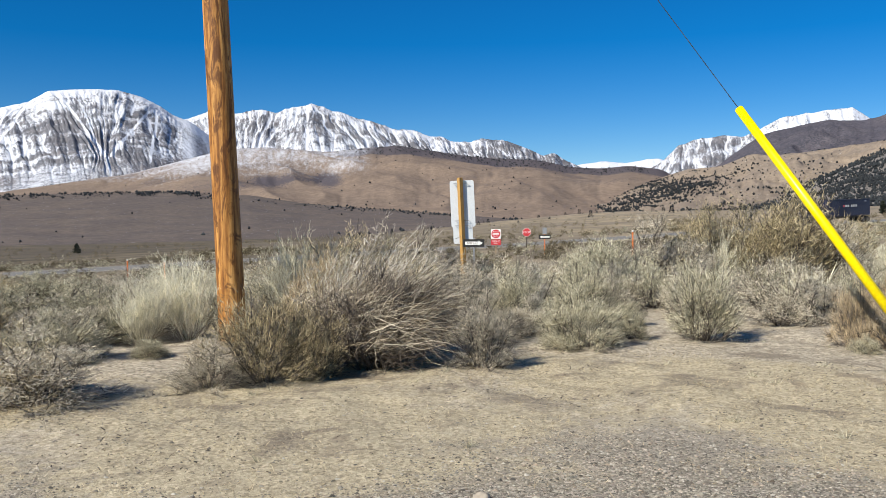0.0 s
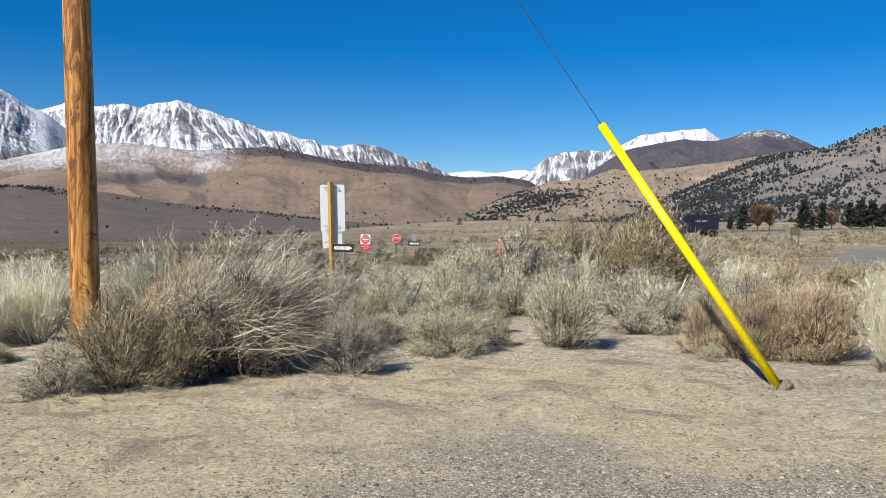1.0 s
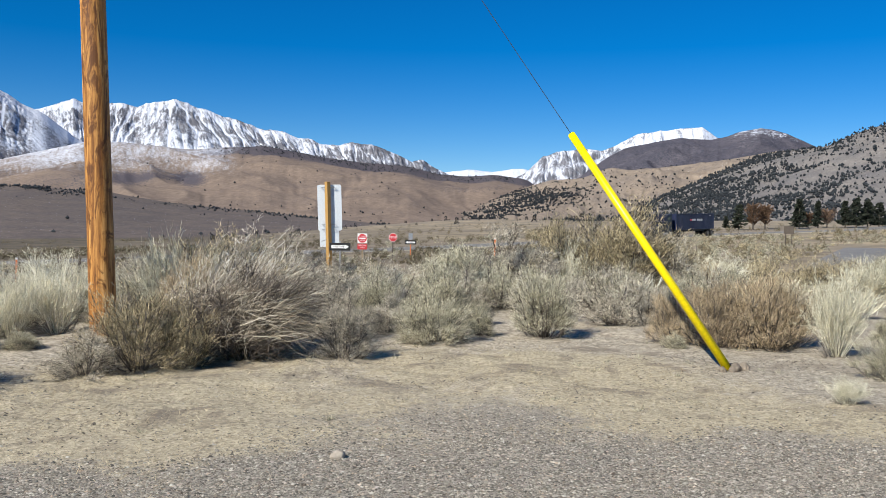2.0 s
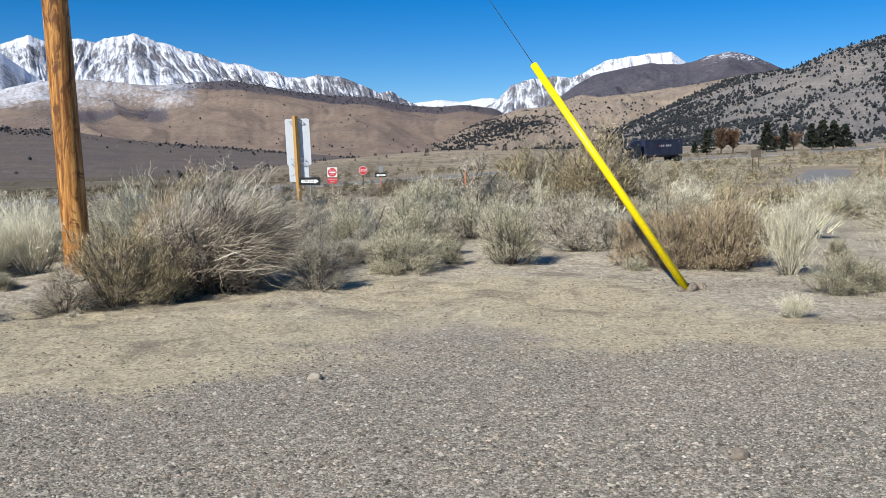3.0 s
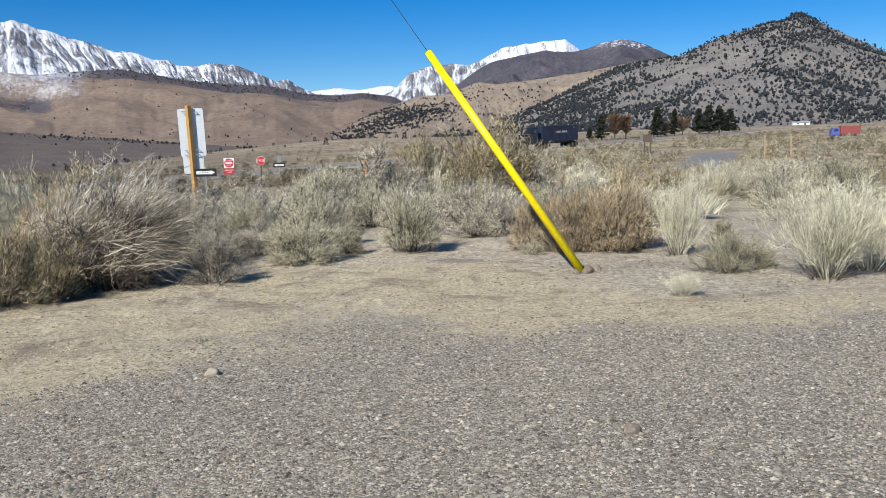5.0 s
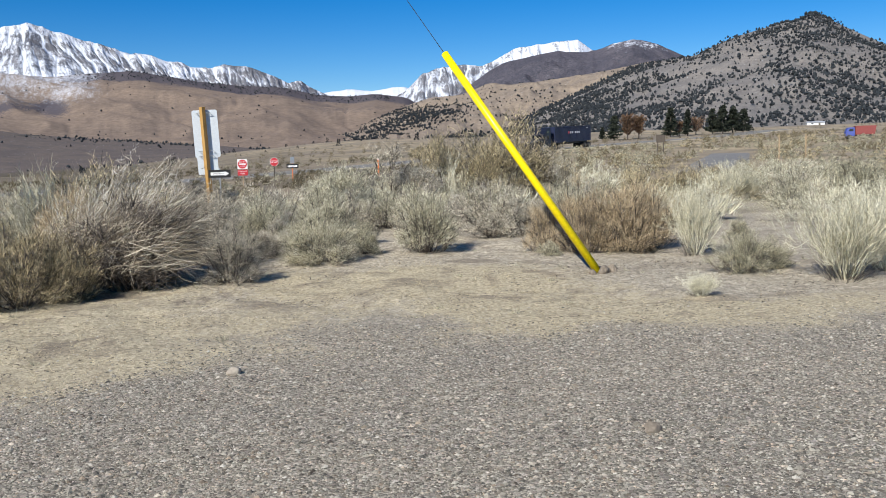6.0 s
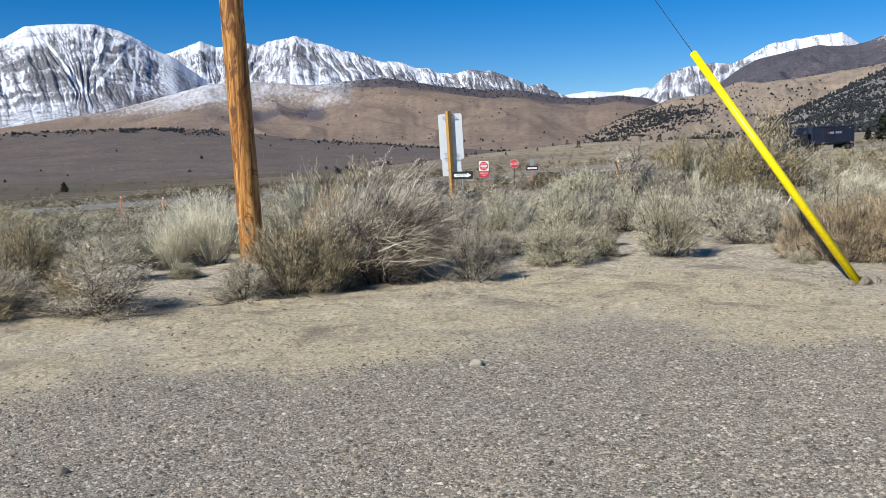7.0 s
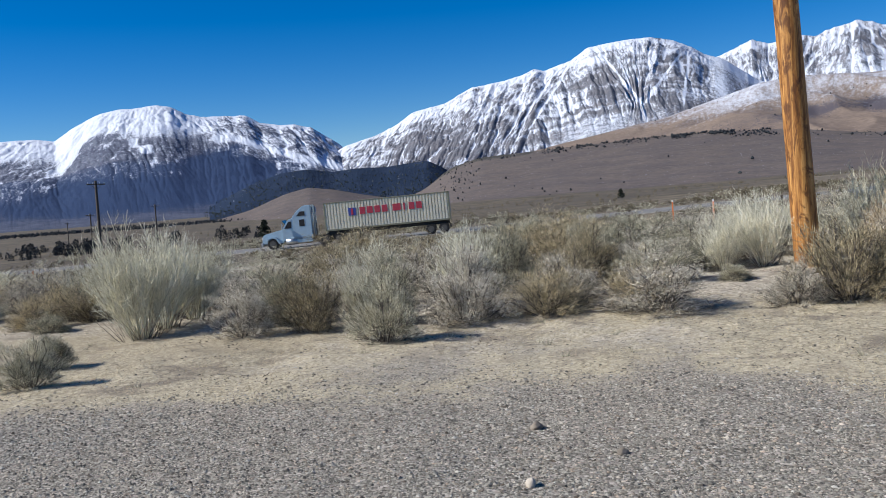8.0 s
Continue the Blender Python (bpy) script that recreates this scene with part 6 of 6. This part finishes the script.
# ---------------------------------------------------------------- far utility poles
def far_pole(yaw, dist, tall):
    x, y = at_yaw(yaw, dist)
    g = ground_z(x, y)
    ob = thing("far_utility_pole", pose(x, y, g, 0, 1.0, yaw + 24), "dark distant utility pole with a crossarm", "pole", "far utility poles")
    part("shaft", tube(0.24, 0.17, tall, (0, 0, tall / 2), "z", 10), M_POSTDARK, ob)
    part("crossarm", box(2.6, 0.12, 0.15, (0, -0.12, tall - 0.5), 0.015), M_POSTDARK, ob)
    for px in (-1.15, -0.5, 0.5, 1.15):
        part("insulator", tube(0.05, 0.035, 0.2, (px, -0.12, tall - 0.32), "z", 8), M_STEEL, ob)
    for s in (-1, 1):
        part("brace", stick((0, -0.1, tall - 1.25), (s * 0.8, -0.12, tall - 0.55), 0.03, 6), M_DARKSTEEL, ob)


for yaw, d, tall in ((56.2, 128, 10.8), (52.8, 255, 10.0), (56.6, 250, 9.0), (57.9, 420, 9.0)):
    far_pole(yaw, d, tall)


# ---------------------------------------------------------------- trucks
M_CABBLUE = paint("pale_blue_cab_paint", (0.46, 0.60, 0.69), 0.3, 0.2, (0.3, 0.27, 0.22), 0.15)
M_CABDARK = paint("dark_navy_cab_paint", (0.012, 0.016, 0.030), 0.3, 0.2, (0.1, 0.09, 0.08), 0.15)
M_CREAM = paint("cream_container_paint", (0.86, 0.785, 0.60), 0.5, 0, (0.40, 0.31, 0.21), 0.4)
M_RUSTBED = paint("dull_red_truck_bed", (0.24, 0.05, 0.045), 0.6, 0, (0.15, 0.08, 0.06), 0.5)
M_RAIL = paint("weathered_olive_rail", (0.26, 0.25, 0.17), 0.6, 0, (0.12, 0.09, 0.06), 0.5)
M_RIM = paint("dull_steel_rim", (0.12, 0.115, 0.105), 0.7, 0.1, (0.12, 0.1, 0.08), 0.5)
M_NAVY = paint("navy_container_paint", (0.012, 0.019, 0.055), 0.45, 0, (0.08, 0.07, 0.07), 0.3)
M_REDMARK = paint("faded_red_marking", (0.55, 0.05, 0.08), 0.5)
M_BLUEMARK = paint("blue_marking", (0.06, 0.09, 0.35), 0.5)
M_GREYMARK = paint("pale_grey_marking", (0.5, 0.52, 0.55), 0.5)
M_TYRE = paint("tyre_rubber", (0.025, 0.024, 0.023), 0.85)
M_CHROME = paint("polished_metal", (0.55, 0.55, 0.55), 0.38, 0.9, (0.4, 0.36, 0.3), 0.2)
M_LAMP = paint("headlamp_glass", (0.75, 0.76, 0.74), 0.15)


def m_glass():
    n = Nodes("dark_window_glass")
    return n.done((0.02, 0.024, 0.03), 0.06, 0, None, 0.6)


M_GLASS = m_glass()


def wheel(parent, x, y, r=0.5, wide=0.55):
    w = part("wheel", tube(r, r, wide, (0, 0, 0), "y", 28, 0.05), M_TYRE, parent, "black tyre")
    w.matrix_local = Matrix.Translation((x, y, r))
    s = -1 if y < 0 else 1
    part("rim", join(tube(0.30, 0.27, 0.06, (0, s * (wide / 2), 0), "y", 20), tube(0.12, 0.10, 0.10, (0, s * (wide / 2 + 0.03), 0), "y", 14)), M_RIM, w, "dull steel wheel rim")


def box_container(parent, x0, base, tall, material, rail):
    """Corrugated sides, corner posts and rails; the box runs back from x0 by 12.2 m."""
    L, W = 12.19, 2.44
    n = 40
    step = (L - 0.3) / n
    for side in (-1, 1):
        line = []
        for i in range(n):
            a = x0 - 0.15 - i * step
            line += [(a, 0.0), (a - step * 0.55, 0.0), (a - step * 0.66, 0.09), (a - step * 0.89, 0.09)]
        line.append((x0 - L + 0.15, 0.0))
        bm = bmesh.new()
        lo = [bm.verts.new((a, side * (W / 2 - 0.02 - d), base + 0.12)) for a, d in line]
        hi = [bm.verts.new((a, side * (W / 2 - 0.02 - d), base + tall - 0.08)) for a, d in line]
        for i in range(len(line) - 1):
            bm.faces.new((lo[i], lo[i + 1], hi[i + 1], hi[i]))
        bmesh.ops.recalc_face_normals(bm, faces=bm.faces)
        part("side_wall", bm, material, parent, "corrugated steel side wall")
        part("top_rail", box(L, 0.07, 0.10, (x0 - L / 2, side * (W / 2 - 0.035), base + tall - 0.05), 0.01), rail, parent)
        part("bottom_rail", box(L, 0.08, 0.16, (x0 - L / 2, side * (W / 2 - 0.04), base + 0.08), 0.01), rail, parent)
    for px in (x0 - 0.08, x0 - L + 0.08):
        for side in (-1, 1):
            part("corner_post", box(0.16, 0.16, tall, (px, side * (W / 2 - 0.08), base + tall / 2), 0.015), rail, parent)
    part("roof", box(L - 0.1, W - 0.1, 0.05, (x0 - L / 2, 0, base + tall - 0.035)), material, parent)
    part("floor_pan", box(L - 0.1, W - 0.1, 0.12, (x0 - L / 2, 0, base + 0.07)), M_DARKSTEEL, parent)
    part("front_wall", box(0.05, W - 0.2, tall - 0.15, (x0 - 0.06, 0, base + tall / 2)), material, parent)
    for side in (-1, 1):
        door = part("door", box(0.06, 1.1, tall - 0.2, (x0 - L + 0.05, side * 0.56, base + tall / 2), 0.01), material, parent)
        part("lock_rod", tube(0.02, 0.02, tall - 0.3, (x0 - L - 0.01, side * 0.4, base + tall / 2), "z", 8), M_STEEL, door)


def truck(name, m, cab_paint, box_paint, rail, label, dark=False):
    ob = thing(name, m, label, "truck", "trucks on the highway")
    # tractor: bumper at x = 0, running back
    hood = [(0.0, 0.55), (0.02, 1.25), (0.3, 1.5), (2.1, 1.85), (2.1, 0.55)]
    hood = [(-a, b) for a, b in hood]
    part("hood", prism(hood, 2.0, (0, 0, 0), 0.06), cab_paint, ob)
    cab = [(-2.05, 0.7), (-2.05, 1.85), (-2.7, 2.75), (-3.1, 2.85), (-3.1, 0.7)]
    part("cab", prism(cab, 2.35, (0, 0, 0), 0.05), cab_paint, ob)
    sleeper = [(-3.07, 0.7), (-3.07, 2.85), (-3.55, 3.45), (-4.25, 3.95), (-5.0, 3.98), (-5.0, 0.7)]
    part("sleeper", prism(sleeper, 2.4, (0, 0, 0), 0.06), cab_paint, ob)
    for s in (-1, 1):
        part("side_window", prism([(-2.3, 1.9), (-2.75, 2.55), (-3.01, 2.55), (-3.01, 1.9)], 0.02, (0, s * 1.185, 0)), M_GLASS, ob, "dark side window")
        part("sleeper_window", prism([(-3.8, 2.0), (-3.8, 2.65), (-4.3, 2.65), (-4.3, 2.0)], 0.02, (0, s * 1.21, 0)), M_GLASS, ob, "dark sleeper window")
        part("roof_window", prism([(-3.55, 3.0), (-3.95, 3.42), (-4.4, 3.42), (-4.4, 3.0)], 0.02, (0, s * 1.21, 0)), M_GLASS, ob, "dark roof window")
        part("fairing", box(2.4, 0.08, 0.55, (-3.75, s * 1.16, 0.72), 0.03), cab_paint, ob, "side skirt")
        part("fender", prism([(-0.45, 0.8), (-0.55, 1.12), (-0.9, 1.25), (-1.35, 1.2), (-1.65, 0.85), (-1.75, 0.5), (-1.62, 0.5), (-1.4, 0.95), (-1.0, 1.1), (-0.7, 1.0), (-0.55, 0.75)], 0.42, (0, s * 0.98, 0), 0.015), cab_paint, ob)
        part("fuel_tank", tube(0.32, 0.32, 1.1, (-2.9, s * 1.0, 0.62), "x", 20, 0.04), M_CHROME, ob, "polished fuel tank", True)
        part("headlamp", box(0.16, 0.42, 0.22, (-0.1, s * 0.80, 1.08), 0.04), M_LAMP, ob, "clear headlamp")
        part("mirror", box(0.1, 0.18, 0.55, (-2.13, s * 1.42, 2.15), 0.03), M_CHROME if not dark else M_BLACK, ob, "tall side mirror")
        part("mirror_arm", stick((-2.2, s * 1.15, 2.3), (-2.13, s * 1.42, 2.3), 0.02, 6), M_DARKSTEEL, ob)
        part("exhaust", tube(0.07, 0.07, 2.9, (-5.1, s * 0.95, 2.3), "z", 12), M_CHROME if not dark else M_DARKSTEEL, ob, "upright exhaust stack", True)
    part("windscreen", box(0.03, 2.0, 0.95, (-2.35, 0, 2.32), 0.01, (0, 36, 0)), M_GLASS, ob, "dark windscreen")
    part("bumper", box(0.22, 2.35, 0.42, (-0.02, 0, 0.52), 0.06), M_CHROME if not dark else M_CABDARK, ob, "front bumper")
    part("grille", box(0.05, 1.0, 0.62, (0.0, 0, 1.0), 0.02), M_DARKSTEEL, ob, "dark radiator grille")
    part("frame_rail", box(7.4, 0.85, 0.28, (-4.3, 0, 0.78), 0.02), M_DARKSTEEL, ob, "dark chassis frame")
    part("fifth_wheel", box(0.9, 0.9, 0.12, (-6.9, 0, 1.05), 0.03), M_DARKSTEEL, ob)
    for x, wide in ((-1.05, 0.34), (-6.2, 0.6), (-7.5, 0.6)):
        for s in (-1, 1):
            wheel(ob, x, s * (1.2 - wide / 2), 0.51, wide)
    # trailer
    x0 = -6.25
    part("trailer_beam", join(box(11.9, 0.16, 0.34, (x0 - 6.1, 0.45, 1.06), 0.02), box(11.9, 0.16, 0.34, (x0 - 6.1, -0.45, 1.06), 0.02)), M_DARKSTEEL, ob, "dark trailer frame")
    for s in (-1, 1):
        part("landing_leg", box(0.12, 0.12, 0.75, (x0 - 3.1, s * 0.7, 0.72), 0.02), M_DARKSTEEL, ob)
        for x in (x0 - 10.2, x0 - 11.45):
            wheel(ob, x, s * 0.9, 0.51, 0.6)
        part("mud_flap", box(0.03, 0.6, 0.55, (x0 - 12.05, s * 0.9, 0.55)), M_BLACK, ob)
    part("rear_bumper", box(0.1, 2.3, 0.14, (x0 - 12.15, 0, 0.6), 0.02), M_DARKSTEEL, ob)
    box_container(ob, x0, 1.24, 2.75, box_paint, rail)
    return ob, x0


def on_road(dist_along, lane, heading_back=True):
    c = ROAD_AT + ROAD_WAY * dist_along + Vector((-ROAD_WAY.y, ROAD_WAY.x)) * lane
    z = ground_z(c.x, c.y) + 0.08
    a = math.degrees(math.atan2(-ROAD_WAY.y, -ROAD_WAY.x))
    ahead = ground_z(*(c + ROAD_WAY * 10)) - ground_z(*(c - ROAD_WAY * 10))
    return pose(c.x, c.y, z, 0, math.degrees(math.atan2(ahead, 20)), a)


t1, x0 = truck("container_truck", on_road(-23.8, -2.2), M_CABBLUE, M_CREAM, M_RAIL, "pale blue tractor hauling a cream container with red markings")
for k, wdt in enumerate((0.62, 0.66, 0.62, 0.62, 0.9, 0.2, 0.62, 0.62)):
    xx = x0 - 3.75 - 0.72 * k - (0.45 if k > 3 else 0)
    part("marking", box(wdt * 0.86, 0.05, 0.66, (xx, 1.20, 2.95)), M_REDMARK, t1, "faded red block of lettering")
    part("marking", box(wdt * 0.86, 0.05, 0.66, (-xx + 2 * x0 - 12.2, -1.20, 2.95)), M_REDMARK, t1, "faded red block of lettering")
part("emblem", box(0.72, 0.05, 0.74, (x0 - 2.75, 1.20, 2.92)), M_BLUEMARK, t1, "blue square emblem")
part("emblem_bar", box(0.2, 0.06, 0.6, (x0 - 2.75, 1.205, 2.92)), M_REDMARK, t1, "red bar of the emblem")
t2, x0 = truck("container_truck", on_road(119.0, -2.2), M_CABDARK, M_NAVY, M_NAVY, "dark navy tractor hauling a dark blue container", True)
for k in range(6):
    part("marking", box(0.42, 0.05, 0.36, (x0 - 4.6 - 0.62 * k - (0.4 if k > 2 else 0), 1.20, 2.9)), M_REDMARK if k == 0 else M_GREYMARK, t2, "pale block of lettering")
part("marking", box(0.5, 0.05, 0.1, (x0 - 10.9, 1.20, 3.6)), M_GREYMARK, t2, "small pale lettering bar")


def small_truck(yaw, dist):
    x, y = at_yaw(yaw, dist)
    ob = thing("parked_truck", pose(x, y, ground_z(x, y), 0, 0, yaw + 12) @ Matrix.Scale(0.74, 4), "blue and red truck parked beyond the brush", "truck")
    part("cab", prism([(-2.9, 0.6), (-2.9, 1.5), (-2.5, 2.4), (-1.2, 2.4), (-1.2, 0.6)], 2.0, (0, 0, 0), 0.06), M_BLUEMARK, ob, "blue cab")
    part("window", prism([(-2.45, 1.6), (-2.2, 2.15), (-1.5, 2.15), (-1.5, 1.6)], 0.02, (0, -1.01, 0)), M_GLASS, ob, "dark window")
    part("bed", prism([(-1.1, 0.9), (-1.1, 2.7), (2.9, 2.7), (2.6, 0.9)], 2.2, (0, 0, 0), 0.04), M_RUSTBED, ob, "red truck bed")
    part("frame_rail", box(5.4, 0.8, 0.2, (-0.1, 0, 0.75), 0.02), M_DARKSTEEL, ob)
    for px in (-2.2, 1.1, 2.1):
        for s in (-1, 1):
            wheel(ob, px, s * 0.85, 0.46, 0.4)


small_truck(-41.75, 150)


# ---------------------------------------------------------------- trees by the far homestead
def branch_tree(name, label, yaw, dist, tall, wide, twig, conifer, seed):
    """Trunk, limbs and a ragged crown of many small sprays."""
    rs = np.random.default_rng(seed)
    x, y = at_yaw(yaw, dist)
    ob = thing(name, pose(x, y, ground_z(x, y) - 0.1, 0, 0, rs.uniform(0, 360)), label, "tree", "trees by the homestead")
    part("trunk", tube(0.05 * tall * 0.5, 0.01 * tall * 0.5, tall * 0.97, (0, 0, tall * 0.485), "z", 8), T_WOODY, ob)
    n = 95
    h = rs.uniform(0.10 if conifer else 0.2, 0.97, n)
    az = rs.uniform(0, 6.28, n)
    reach = (wide / 2) * ((1.05 - h) ** 0.8 if conifer else np.sqrt(np.clip(1 - ((h - 0.55) / 0.5) ** 2, 0.05, 1))) * rs.uniform(0.65, 1.15, n)
    st = np.stack([0 * h, 0 * h, h * tall * (1 if conifer else 0.7)], -1)
    d = np.stack([np.cos(az), np.sin(az), np.full(n, 0.1 if conifer else 0.75)], -1)
    v, f, pts = ribbons(rs, st, d, reach, np.full(n, 0.05 * tall * 0.3), np.tile([0, 0, -0.25 if conifer else 0.2], (n, 1)), 3, 0.06)
    part_mesh("limbwork", fast_mesh("limbwork", v, f, T_WOODY), ob)
    bp = np.stack(pts, 1)
    m = 2600 if conifer else 3400
    i = rs.integers(0, n, m)
    p0, d0 = along_of(bp, i, rs.uniform(0.1, 1, m))
    d0 = d0 / (np.linalg.norm(d0, axis=1, keepdims=True) + 1e-9) + rs.normal(0, 0.7, (m, 3)) + ([0, 0, -0.1] if conifer else [0, 0, 0.5])
    s = tall / 10
    v, f, _ = ribbons(rs, p0, d0, rs.uniform(0.25, 0.9, m) * s, (rs.uniform(0.35, 0.8, m) if conifer else rs.uniform(0.08, 0.2, m)) * s, rs.normal(0, 0.3, (m, 3)), 1, 0.1)
    part_mesh("crown", fast_mesh("crown", v, f, twig), ob)


for yaw, d, tall, wide, twig, con, sd in (
        (-27.35, 230, 6.6, 5.2, T_CONIFER, True, 1), (-28.2, 232, 8.4, 5.6, T_RUST, False, 2), (-28.9, 235, 7.8, 5.0, T_RUST, False, 3), (-26.6, 235, 3.6, 2.4, T_CONIFER, True, 4),
        (-30.85, 240, 7.8, 5.2, T_CONIFER, True, 5), (-31.9, 245, 7.0, 3.2, T_CONIFER, True, 6), (-32.4, 250, 5.4, 6.6, T_RUST, False, 7), (-33.4, 250, 7.0, 5.2, T_CONIFER, True, 8),
        (-34.0, 248, 7.8, 5.6, T_CONIFER, True, 9), (-34.6, 250, 7.4, 5.6, T_CONIFER, True, 10), (-35.2, 252, 6.6, 5.4, T_CONIFER, True, 11), (-31.4, 246, 4.8, 4.0, T_RUST, False, 12),
        (46.2, 180, 3.8, 3.6, T_CONIFER, True, 13), (22.9, 210, 2.4, 2.4, T_CONIFER, True, 14)):
    kind = ("conifer_tree", "dark green conifer near the far homestead") if con and sd < 13 else ("bare_tree", "reddish-brown leafless tree near the far homestead") if twig is T_RUST else ("juniper_tree", "dark round juniper standing alone on the plain")
    branch_tree(*kind, yaw, d, tall, wide, twig, con, sd)


def shed(yaw, dist, wide, tall):
    x, y = at_yaw(yaw, dist)
    ob = thing("farm_shed", pose(x, y, ground_z(x, y) - 0.1, 0, 0, yaw + 8), "low white shed with a pitched roof by the trees", "shed")
    part("wall", box(wide, wide * 0.6, tall, (0, 0, tall / 2), 0.03), M_WHITE, ob)
    part("roof", prism([(-wide * 0.35, 0), (0, tall * 0.35), (wide * 0.35, 0)], wide * 1.06, (0, 0, 0)), M_GREYMARK, ob).matrix_local = pose(0, 0, tall, 0, 0, 90)
    part("door", box(0.9, 0.06, tall * 0.8, (wide * 0.2, -wide * 0.3 - 0.02, tall * 0.4), 0.01), M_POSTDARK, ob)
    part("window", box(1.0, 0.05, 0.7, (-wide * 0.2, -wide * 0.3 - 0.02, tall * 0.6), 0.01), M_GLASS, ob)


shed(-39.3, 520, 9.0, 1.7)
